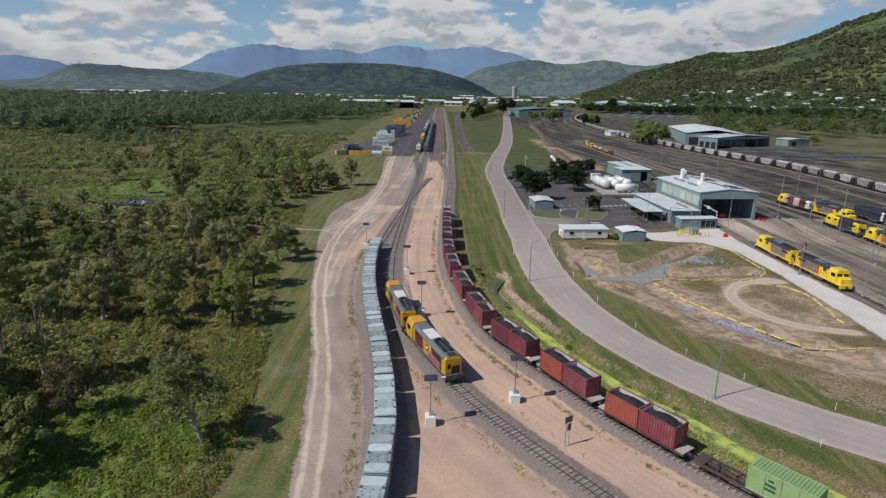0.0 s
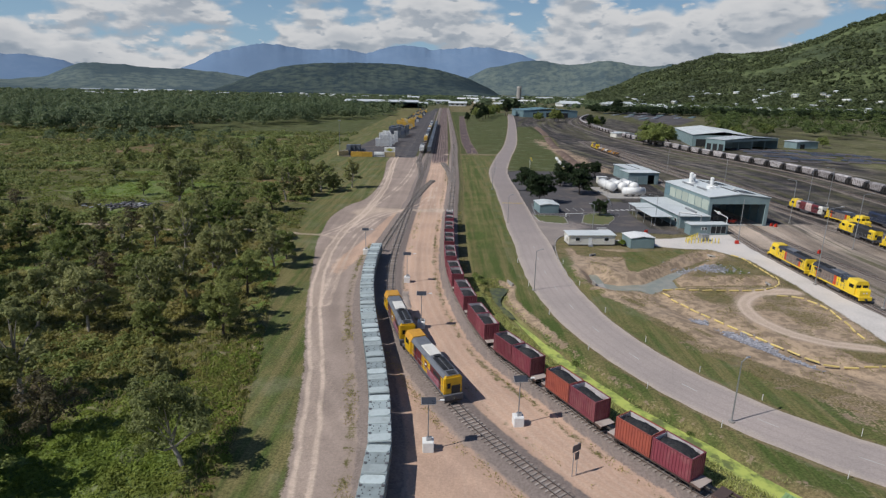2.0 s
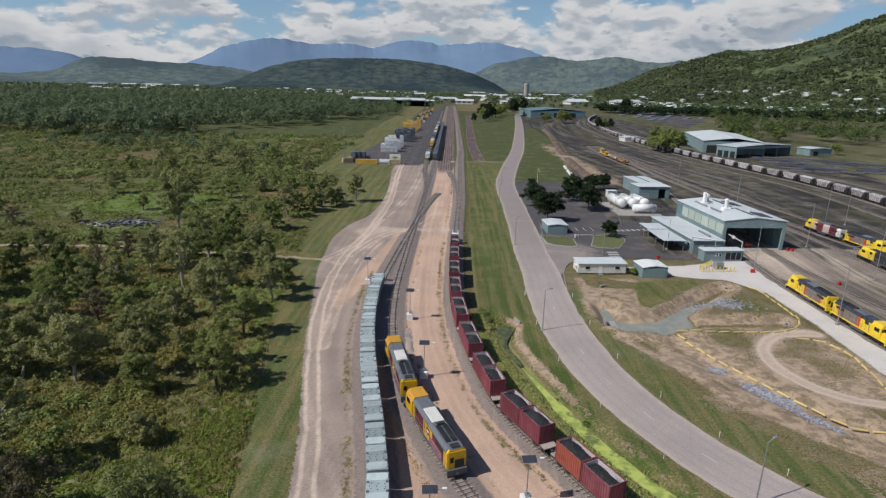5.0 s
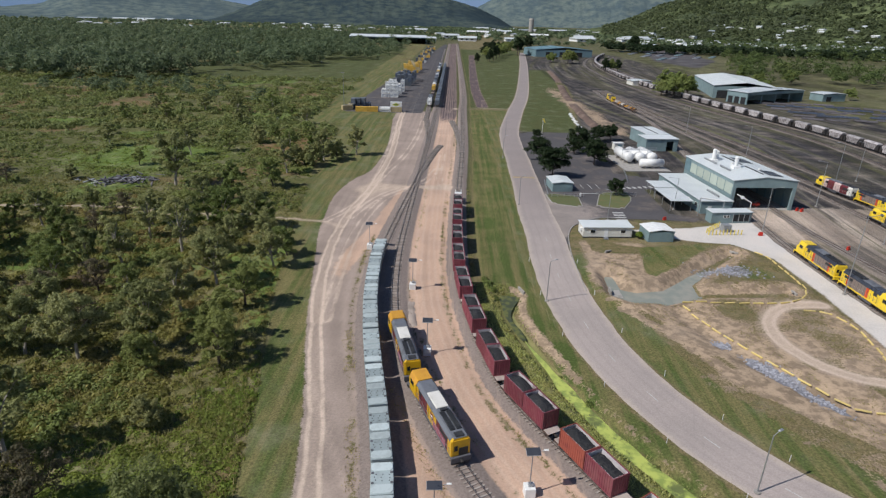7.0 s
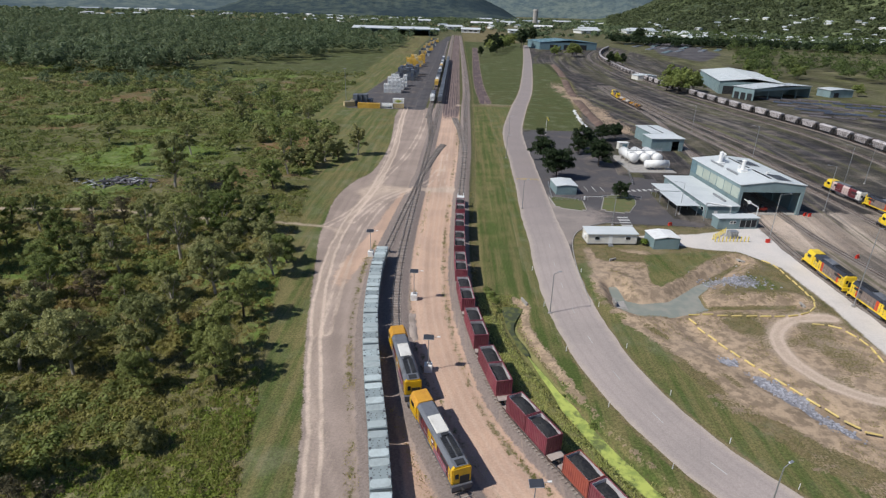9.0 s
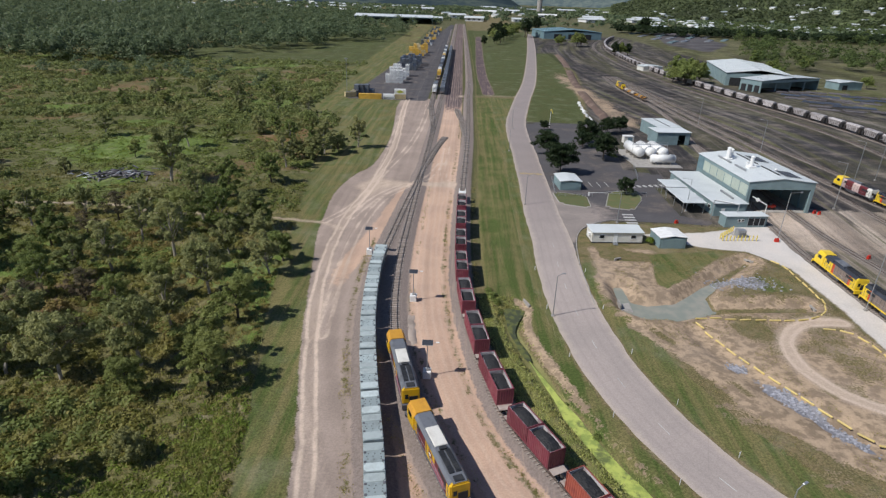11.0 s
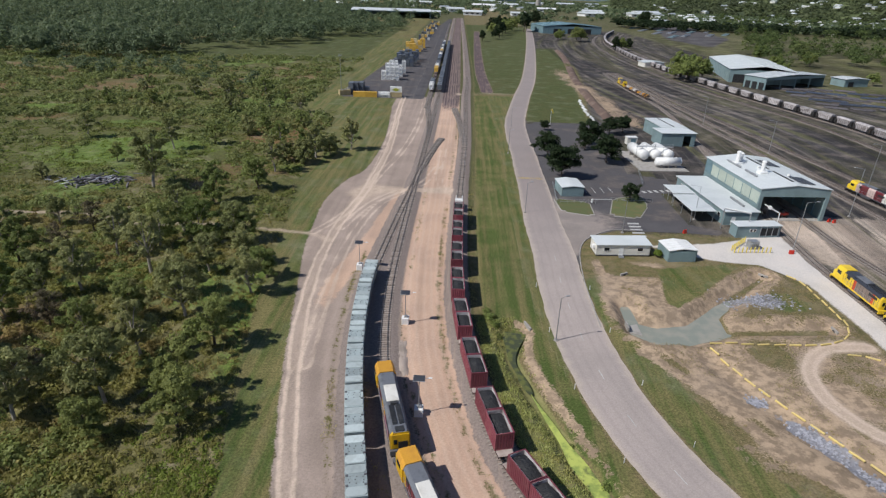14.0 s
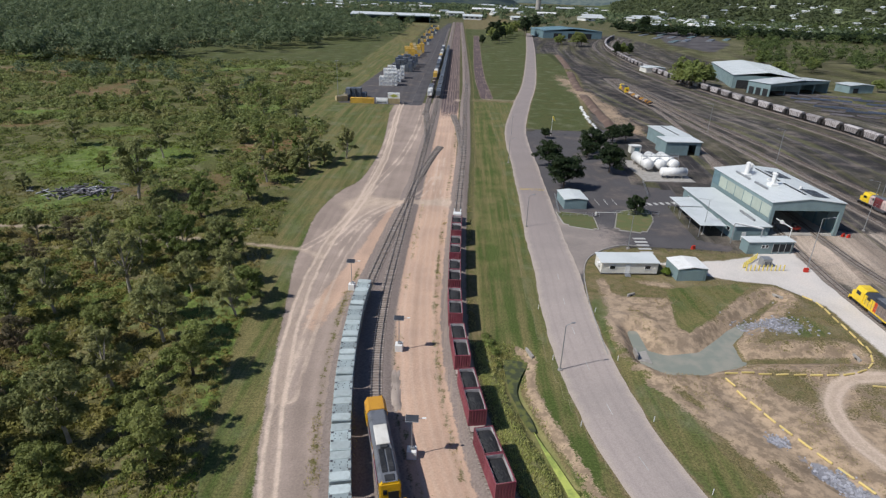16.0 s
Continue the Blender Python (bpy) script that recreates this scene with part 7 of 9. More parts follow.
def barriers():
    """Yellow erosion socks laid end to end round the eroded ground."""
    for line in (BARRIER_A, BARRIER_B, BARRIER_C):
        b = thing("erosion_barrier", "row of yellow erosion socks on the ground", "erosion barrier")
        sock = None
        s = 1.0
        while s < len(line) - 2:
            p, a = along(line, s)
            if sock is None:
                bm = bmesh.new()
                rod(bm, (-1.05, 0, 0.1), (1.05, 0, 0.1), 0.165, 8)
                bmesh.ops.bevel(bm, geom=[e for e in bm.edges if abs(e.verts[0].co.x - e.verts[1].co.x) < 0.01], offset=0.06, segments=1, affect="EDGES")
                o = part("sock", bm, "log", b)
                sock = o.data
            else:
                o = new("sock", sock)
                o.parent = b
            o.matrix_basis = pose(p[0] + random.uniform(-0.1, 0.1), p[1] + random.uniform(-0.1, 0.1), max(ground_at(p[0], p[1]), -0.4), 0, 0, a + random.uniform(-5, 5))
            s += 2.75
    # water
    m, nt, bsdf = nodes_of("sky_toned_water")
    pos = nt.nodes.new("ShaderNodeNewGeometry").outputs["Position"]
    # pale base colour includes the cloudy sky's reflection
    c = add_mix(nt, add_range(nt, add_noise(nt, pos, 0.35, 4), 0.4, 0.65), (0.235, 0.250, 0.210), (0.300, 0.290, 0.240))
    nt.links.new(c, bsdf.inputs["Base Color"])
    bsdf.inputs["Roughness"].default_value = 0.22
    bsdf.inputs["Specular IOR Level"].default_value = 0.3
    add_bump(nt, bsdf, add_noise(nt, pos, 3, 3), 0.06, 0.02)
    bm = bmesh.new()
    vs = [bm.verts.new((x, y, -1.16)) for x, y in ((31.5, 114.5), (71, 117), (71, 147), (31.5, 132))]
    bm.faces.new(vs)
    bmesh.ops.triangulate(bm, faces=bm.faces)
    ob = part("water", bm, m, None)
    tagged(ob, "still grey-green water in an eroded drain", "water", kind="structure")
    # ditch: dark water by the culvert, algae further on
    m2, nt, bsdf = nodes_of("floating_algae")
    pos = nt.nodes.new("ShaderNodeNewGeometry").outputs["Position"]
    c = add_mix(nt, add_range(nt, add_noise(nt, pos, 0.7, 7), 0.42, 0.62), (0.44, 0.49, 0.115), (0.25, 0.31, 0.075))
    c = add_mix(nt, add_range(nt, add_noise(nt, pos, 0.32, 6, 0.65), 0.50, 0.60, 0, 0.85), c, (0.105, 0.125, 0.045))
    nt.links.new(c, bsdf.inputs["Base Color"])
    bsdf.inputs["Roughness"].default_value = 0.6
    add_bump(nt, bsdf, add_noise(nt, pos, 6, 4), 0.3, 0.02)
    m3, nt, bsdf = nodes_of("dark_ditch_water")
    pos = nt.nodes.new("ShaderNodeNewGeometry").outputs["Position"]
    c = add_mix(nt, add_range(nt, add_noise(nt, pos, 0.9, 5), 0.45, 0.6), (0.060, 0.070, 0.038), (0.130, 0.140, 0.045))
    nt.links.new(c, bsdf.inputs["Base Color"])
    bsdf.inputs["Roughness"].default_value = 0.3
    bsdf.inputs["Specular IOR Level"].default_value = 0.2
    n = len(DITCH)
    cut = int(n * 0.17)
    for nm, seg, mat, lab in (("algae", DITCH[cut:], m2, "bright yellow-green algae floating in the ditch"), ("ditch_water", DITCH[:cut + 1], m3, "dark still water in the grassy ditch")):
        w = (1.2 if nm == "algae" else np.interp(seg[:, 1], [104, 110, 115, 118], [0.5, 0.6, 1.2, 1.9])) + 0.8 * (value_noise(seg[:, 0], seg[:, 1], 4, 31) - 0.5)
        if nm == "algae":
            w = w * np.minimum(1, np.arange(len(seg)) / 16 + 0.04)
        a, b = offset_line(seg, 1.0), offset_line(seg, -1.0)
        mid = seg
        a, b = mid + (a - mid) * w[:, None], mid + (b - mid) * w[:, None]
        k = len(seg)
        v = np.concatenate([np.c_[a, np.full(k, -0.82)], np.c_[b, np.full(k, -0.82)]])
        i = np.arange(k - 1)
        q = np.stack([i, i + k, i + k + 1, i + 1], 1)
        tagged(new(nm, mesh_from(nm, v, q, mat)), lab, "water" if nm != "algae" else "algae", kind="structure")
    # culverts
    for x, y, z, yaw, w in ((14.2, 119.6, -0.9, 200, 2.6), (32.2, 121.4, -1.1, 180, 2.2), (66.6, 144.0, -1.1, 45, 2.0), (69.4, 122.8, -1.1, 0, 2.0), (36.4, 141, -0.6, 120, 1.8)):
        c = thing("culvert", "concrete culvert mouth with sloping apron", "culvert", "culverts", at=pose(x, y, z, 0, 0, yaw))
        bm = bmesh.new()
        prism(bm, [(-w / 2, -0.1), (w / 2, -0.1), (w / 2, 1.1), (-w / 2, 1.1)], "x", 0, 0.3)
        part("headwall", bm, "concrete", c)
        part("pipe_mouth", R((-0.05, 0, 0.45), (0.1, 0, 0.45), 0.42, 14), "dark", c)
        bm = bmesh.new()
        prism(bm, [(0, -w / 2), (0, w / 2), (-2.2, w * 0.85), (-2.2, -w * 0.85)], "z", -0.05, 0.1)
        part("apron", bm, "concrete", c)


barriers()


# ---- container terminal, depots and town ----
def freight_container(mat, label, L=6.06, H=2.6, kind="box"):
    c = thing("freight_container", label, "container", "containers in the terminal")
    bm = bmesh.new()
    if kind == "tank":
        rod(bm, (-L / 2 + 0.4, 0, 1.3), (L / 2 - 0.4, 0, 1.3), 1.1, 16)
        part("tank_shell", bm, mat, c)
        bm = bmesh.new()
        for sx in (-1, 1):
            for sy in (-1, 1):
                box(bm, (sx * (L / 2 - 0.1), sy * 1.12, H / 2), (0.2, 0.2, H))
            box(bm, (sx * (L / 2 - 0.1), 0, H - 0.1), (0.2, 2.1, 0.2))
            box(bm, (sx * (L / 2 - 0.1), 0, 0.1), (0.2, 2.1, 0.2))
        for sy in (-1, 1):
            for z in (0.1, H - 0.1):
                box(bm, (0, sy * 1.12, z), (L - 0.3, 0.16, 0.16))
        part("tank_frame", bm, mat, c)
        part("end_plate", B((L / 2 - 0.35, 0, 1.3), (0.08, 0.9, 0.9)), "loco_dark", c)
        return c
    for sy in (-1, 1):
        ribbed_side(bm, L - 0.2, sy * 1.2, 0.12, H - 0.1, sy, 12)
    box(bm, (0, 0, H - 0.08), (L - 0.05, 2.36, 0.1))
    box(bm, (0, 0, 0.1), (L - 0.05, 2.36, 0.16))
    for sx in (-1, 1):
        box(bm, (sx * (L / 2 - 0.06), 0, H / 2), (0.1, 2.36, H - 0.1))
    part("body", bm, mat, c)
    bm = bmesh.new()
    for sx in (-1, 1):
        for sy in (-1, 1):
            box(bm, (sx * (L / 2 - 0.07), sy * 1.15, H / 2), (0.16, 0.16, H))
        box(bm, (sx * (L / 2 - 0.07), 0, H - 0.06), (0.16, 2.3, 0.16))
    for sy in (-1, 1):
        box(bm, (0, sy * 1.15, H - 0.06), (L - 0.2, 0.16, 0.16))
    part("corner_frame", bm, mat, c)
    return c


M["emblem_lime"] = surface("lime_emblem_paint", (0.50, 0.52, 0.06), None, 0.5, wear=0.3)


def terminal():
    Y = freight_container("cont_yellow", "yellow ribbed freight container in the terminal")
    G = freight_container("cont_grey", "dark grey freight container in a stack")
    Wt = freight_container("white", "white tank container in a stack", kind="tank")
    T = freight_container("cont_tan", "tan freight container in the terminal")
    Bl = freight_container("blue_steel", "dark blue freight container in the terminal")
    fresh = {Y, G, Wt, T, Bl}

    def put(c, x, y, z, a):
        m = pose(x, y, z, 0, 0, a)
        if c in fresh:
            fresh.discard(c)
            c.matrix_basis = m
        else:
            copy_thing(c, m)

    put(Y, -52.2, 338.6, 0.02, 3), put(Y, -46.1, 338.9, 0.02, 3)
    put(T, -33.2, 341, 0.02, 3), put(Wt, -39.2, 340.4, 0.02, 3)
    board = freight_container("white", "white freight container with a painted diamond, on a tan one")
    part("emblem", prism(bmesh.new(), [(-2.2, 1.3), (0, 0.45), (2.2, 1.3), (0, 2.15)], "y", -1.27, -1.235), "emblem_lime", board, "yellow-green diamond emblem")
    part("emblem_bar", prism(bmesh.new(), [(-1.0, 1.15), (1.0, 1.15), (1.0, 1.45), (-1.0, 1.45)], "y", -1.30, -1.272), "green_dark", board)
    board.matrix_basis = pose(-33.2, 341, 2.63, 0, 0, 3)
    for i in range(4):
        for z in range(2 if i < 3 else 1):
            put(G, -58.5 + i * 2.6, 352 + i, 0.02 + 2.62 * z, 92)
    for k in range(4):
        put(G if k % 2 else T, -60.5 + 0.4 * k, 342 + 2.6 * k, 0.02 + (k > 1) * 0.0, 30 + 25 * k)
    for r in range(3):
        for i in range(4):
            for z in range(3 if (i + r) % 4 else 2):
                put(Wt, -47.5 + i * 2.8 + r * 0.6, 402 + r * 16, 0.02 + 2.62 * z, 93)
    for r in range(4):
        for i in range(5):
            for z in range(3 if (i * 2 + r) % 3 else 2):
                put((G, G, Bl)[(i + z) % 3], -47 + i * 2.8 + r * 0.4, 470 + r * 13, 0.02 + 2.62 * z, 93)
    for r in range(4):
        for i in range(5):
            for z in range(3 if (i + r * 2) % 4 else 1):
                put((Y, Y, T, Y)[(i + z + r) % 4], -49.5 + i * 2.8 + r * 0.8, 560 + r * 17, 0.02 + 2.62 * z, 93)
    for r in range(7):
        for i in range(4):
            put((Bl, Y, G, Wt)[(i + r) % 4], -46 + i * 3.2, 700 + r * 45, 0.02, 93)
            put((G, Bl, Y, T)[(i * 3 + r) % 4], -46 + i * 3.2, 700 + r * 45, 2.64, 93)
    # two rakes of container wagons beside the terminal
    w = flat_wagon(14.5, 1.0, "container wagon standing beside the terminal", "wagons in the terminal")
    first = True
    for line, n in ((TWIN, 20), (T2, 20)):
        s = s_at_y(line, 366)
        for k in range(n):
            m = on_track(line, s + k * 14.6, RAIL)
            if first:
                w.matrix_basis, first = m, False
            else:
                copy_thing(w, m)
            c = (Wt, G, Bl, Wt, G, Y, Wt, G)[(k + (line is T2) * 3) % 8]
            if line is TWIN and k in (2, 3, 4, 8):
                continue
            for e in (-3.3, 3.3):
                mm = m @ pose(e, 0, 1.03)
                copy_thing(c if line is TWIN else G, mm)
    mast = thing("floodlight_mast", "tall slender mast at the terminal's edge", "mast", at=pose(-62, 341, 0))
    part("mast_pole", R((0, 0, 0), (0, 0, 20), 0.16, 8, 0.08), "galv", mast)
    part("mast_head", B((0, 0, 20), (1.6, 0.5, 0.3)), "galv", mast)


def hall(name, label, x, y, yaw, W, D, H, wall="clad", roof="roof_white", doors=(), rise=1.5, open_front=False, axis="y"):
    b = thing(name, label, "industrial building", at=pose(x, y, 0, 0, 0, yaw))
    sides = [((W, 0), (W, D)), ((W, D), (0, D)), ((0, D), (0, 0))] + ([] if open_front else [((0, 0), (W, 0))])
    for p, q in sides:
        wall_sheet(b, p, q, 0, H, wall, ribs=1.5, thick=0.2)
    if open_front:
        part("header_beam", B((W / 2, 0.1, H - 0.8), (W, 0.3, 1.6)), wall, b)
        for k in range(5):
            part("column", B((0.3 + k * (W - 0.6) / 4, 0.1, (H - 1.6) / 2), (0.5, 0.5, H - 1.6)), wall, b)
    gable(W, D, H, rise, parent=b, mat=roof, over=0.6, ribs=D < 130, axis=axis)
    # doorways are dark panels on the wall, coloured as unlit inside
    for dx, dw, dh in doors:
        part("door_opening", B((dx, -0.06, dh / 2), (dw, 0.16, dh)), "dark", b, "flat dark panel in place of an open doorway")
    return b


def depots():
    hall("wagon_depot", "long pale green wagon depot with wide sheet roof", 183.5, 446, -12, 42, 85, 8.6, doors=((7, 9, 5.5),), rise=2.6)
    hall("open_workshop", "open-fronted workshop hall with steel columns", 192.5, 413, 27, 57, 16, 7.6, open_front=True, rise=1.2)
    for k in range(3):
        a, c = radians(27), 2.5 + k * 5.0
        part("side_bay", B((192.5 - math.sin(a) * c - 0.3, 413 + math.cos(a) * c, 2.2), (0.3, 3.4, 4.4), rz=27), "dark", bpy.data.objects["open_workshop"]).matrix_parent_inverse = bpy.data.objects["open_workshop"].matrix_basis.inverted()
    hall("store_building", "small pale blue store building", 259, 441, 14, 19, 12, 5.0, doors=((5, 4, 3.2),), rise=0.6)
    hall("site_shed", "low white shed near the hopper train", 146, 515, 10, 16, 12, 3.6, wall="cream", rise=0.6)
    hall("loco_depot", "blue sheet-clad locomotive depot with three dark doors", 108, 862, 10, 82, 60, 9.5, wall="clad_dark", roof="blue_roof", doors=((20, 11, 6.5), (40, 11, 6.5), (62, 11, 6.5)), rise=3)
    hall("transit_shed", "wide pale-roofed transit shed with a dark open front", -198, 1128, 3, 140, 75, 11.5, wall="clad_dark", roof="roof_white", open_front=True, rise=3.0, axis="x")
    st = None
    for k in range(34):
        x, y = 206 + (k % 6) * 13 + random.uniform(-3, 3), 352 + (k // 6) * 13 + random.uniform(-3, 3)
        m = pose(x, y, 0, 0, 0, -28 + random.uniform(-4, 4))
        if k % 7 == 0:
            st = thing("steel_stack", "stack of dark blue steel lengths on bearers", "steel stack", "steel stacks in the yard", at=m)
            for j in range(7):
                part("steel_length", B((0, -1.2 + 0.4 * j, 0.35 + 0.25 * (j % 3)), (11 + random.uniform(-2, 1), 0.3, 0.3)), "blue_steel" if k % 2 else "scrap", st)
            for e in (-3.5, 3.5):
                part("bearer", B((e, 0, 0.1), (0.25, 3.2, 0.2)), "wagon", st)
        else:
            copy_thing(st, m)
    # grey flat storage ground with rows of pipes far behind
    for k in range(16):
        x, y = 285 + (k % 4) * 34 + random.uniform(-6, 6), 880 + (k // 4) * 62 + (k % 4) * 26
        b = thing("pipe_stack", "long grey stack of stored pipes", "pipe stack", "pipe stacks far off", at=pose(x, y, 0, 0, 0, 62))
        for j in range(5):
            part("pipe", R((-26, -2.8 + 1.4 * j, 0.65), (26, -2.8 + 1.4 * j, 0.65), 0.65, 8), "galv" if k % 3 else "clad", b)


M["blue_roof"] = surface("blue_grey_roof_sheet", (0.22, 0.34, 0.38), (0.16, 0.24, 0.26), 0.45, wear=0.5, coarse=0.1)


def town():
    """Houses and works beyond the yard, each with walls and a roof."""
    r = random.Random(5)
    kinds = []
    for wall, roof, lab in (("white", "roof_white", "far white works building with pale roof"), ("cream", "roof_white", "cream house with pale sheet roof"),
                            ("cream", "galv_roof", "house with grey sheet roof"), ("white", "white", "white house with white roof")):
        b = thing("town_building", lab, "building", "town buildings")
        part("wall", B((0, 0, 1.75), (14, 9, 3.5)), wall, b)
        bm = bmesh.new()
        prism(bm, [(-5.2, 3.4), (5.2, 3.4), (0, 5.2)], "x", -7.6, 7.6)
        part("roof", bm, roof, b)
        for k in (-4, 0, 4):
            part("window", B((k, -4.52, 1.9), (2, 0.1, 1.3)), "glass", b)
        kinds.append(b)
    def put(i, x, y, z, yaw, s):
        m = pose(x, y, z, 0, 0, yaw) @ Matrix.Diagonal((*s, 1))
        copy_thing(kinds[i], m)

    # works on the skyline: (x, y, how wide)
    for x, y, w in ((-1500, 2500, 9), (-1400, 2560, 7), (-1320, 2600, 10), (-1230, 2620, 6), (-560, 2300, 3), (-330, 1700, 2.5), (-250, 2300, 4), (-120, 2000, 5), (-20, 1500, 5), (60, 1900, 8),
                    (150, 2050, 6), (220, 1700, 6), (300, 1500, 7), (330, 1650, 6), (420, 1560, 6), (480, 1700, 8), (560, 1800, 5), (120, 1400, 4), (20, 1350, 5), (-60, 1320, 3), (640, 2000, 5),
                    (250, 2300, 7), (380, 2400, 8), (500, 2500, 6), (90, 2500, 7), (-180, 2700, 6), (-420, 2800, 6)):
        put(r.choice((0, 0, 2, 3)), x, y, 0, r.uniform(-10, 20), (w * 0.55, w * 0.6, 1.9 if w > 4 else 1.5))
    for k in range(165):
        az, d = radians(r.uniform(16, 41)), r.uniform(1180, 2100)
        x, y = d * math.sin(az), d * math.cos(az)
        z = hill_height(x, y)
        if z < 50 and not (x < 480 and y < 1150):
            put(r.choice((0, 1, 1, 2, 3)), x, y, z - 0.3, r.uniform(0, 180), (1.3, 1.3, 1.4))
    for k in range(70):
        az, d = radians(r.uniform(-34, 14)), r.uniform(1500, 3000)
        put(r.choice((0, 1, 2, 3)), d * math.sin(az), d * math.cos(az), 0, r.uniform(0, 180), (1.6, 1.6, 1.5))
    for b in kinds:
        for o in (*b.children_recursive, b):
            bpy.data.objects.remove(o)
    t = thing("silo_tower", "pale concrete silo tower on the skyline", "tower", at=pose(238, 2050, 0))
    part("shaft", R((0, 0, 0), (0, 0, 42), 8, 16), "concrete", t)
    part("head", R((0, 0, 42), (0, 0, 48), 9, 16, 7), "concrete", t)


# ---- hills ----
def ridge_height(az, table):
    return np.interp(az, [a for a, _ in table], [e for _, e in table])


HILL = [(8, 0.0), (13.9, 0.55), (16.3, 1.1), (19.2, 1.85), (21.9, 2.65), (23.6, 3.15), (25.4, 3.1), (27.5, 3.3), (29.4, 3.8), (31.3, 4.5), (33.0, 5.35), (35.3, 6.05), (39, 6.9), (46, 7.2), (60, 5)]


def hill_height(x, y):
    """The wooded hill behind the town; rises from 1800 m off to a crest at 3000 m."""
    d, az = np.hypot(x, y), np.degrees(np.arctan2(x, y))
    crest = 3000 * np.tan(np.radians(ridge_height(az, HILL))) + 39
    t = np.clip((d - 1800) / 1200, 0, 1)
    rise = t * t * (3 - 2 * t) * 0.35 + t * 0.65
    return np.maximum(crest * rise * np.clip(np.asarray((az - 11) / 6.5), 0, 1), 0)


def hill_material(name, a, b, dark, scale, relief=0.7):
    m, nt, bsdf = nodes_of(name)
    pos = nt.nodes.new("ShaderNodeNewGeometry").outputs["Position"]
    n1, n2 = add_noise(nt, pos, scale, 9, 0.7), add_noise(nt, pos, scale * 0.12, 5)
    c = add_mix(nt, add_range(nt, n1, 0.38, 0.62), a, b)
    c = add_mix(nt, add_range(nt, n2, 0.45, 0.62, 0, 0.8), c, dark)
    nt.links.new(c, bsdf.inputs["Base Color"])
    bsdf.inputs["Roughness"].default_value = 1.0
    bsdf.inputs["Specular IOR Level"].default_value = 0.0
    add_bump(nt, bsdf, n1, relief, 3.0)
    return m


def make_hill():
    az, d = np.meshgrid(np.radians(np.linspace(8, 62, 130)), np.linspace(1790, 3500, 70), indexing="ij")
    x, y = d * np.sin(az), d * np.cos(az)
    z = hill_height(x, y)
    back = np.clip((d - 3000) / 500, 0, 1)
    z = z * (1 - back ** 2) + (value_noise(x, y, 90, 41) - 0.5) * 22 * np.clip(z / 60, 0, 1) + (value_noise(x, y, 30, 42) - 0.5) * 9 * np.clip(z / 40, 0, 1) - 0.4
    me = grid_mesh("wooded_hill", x, y, z, {})
    # slope greens are lightened and blued to carry the haze
    me.materials.append(hill_material("hazed_wooded_slope", (0.066, 0.086, 0.040), (0.135, 0.160, 0.076), (0.052, 0.066, 0.042), 0.03))
    tagged(new("wooded_hill", me), "green wooded hillside above the town", "hill", kind="structure")


def ridge(name, label, table, dist, depth, mat, rough, bite=9):
    a = np.linspace(table[0][0], table[-1][0], 420)
    jag = (value_noise(a * 10 + 500, a * 0, 7, 51) - 0.5) * rough + (value_noise(a * 10 + 500, a * 0, 1.6, 55) - 0.5) * rough * 0.4
    rows = np.linspace(0, 1, 40)
    A, T = np.meshgrid(np.radians(a), rows, indexing="ij")
    el = np.pad(ridge_height(a, table), 12, mode="edge")
    E = np.radians(np.convolve(el, np.hanning(25) / np.hanning(25).sum(), "valid"))[:, None] + 0 * T
    D = dist - depth * (1 - T)
    x, y = D * np.sin(A), D * np.cos(A)
    tall = dist * np.tan(np.maximum(E, 0)) / 200
    u = np.degrees(A) * 10 + 400
    spur = value_noise(u + 9 * value_noise(u, T * 40, 20, 57), T * 14, 9, 52) + 0.5 * value_noise(u + 4 * T, T * 30, 3.4, 53) + 0.25 * value_noise(u, T * 60, 1.3, 54)
    z = (dist * np.tan(E + np.radians(jag)[:, None] * T ** 7) + 39) * (T ** 1.1) + (spur - 0.87) * bite * T * (1 - T) * 4 * tall
    me = grid_mesh(name, x, y, np.where(T == 0, -5, z), {})
    me.materials.append(mat)
    tagged(new(name, me), label, "hills", kind="structure")


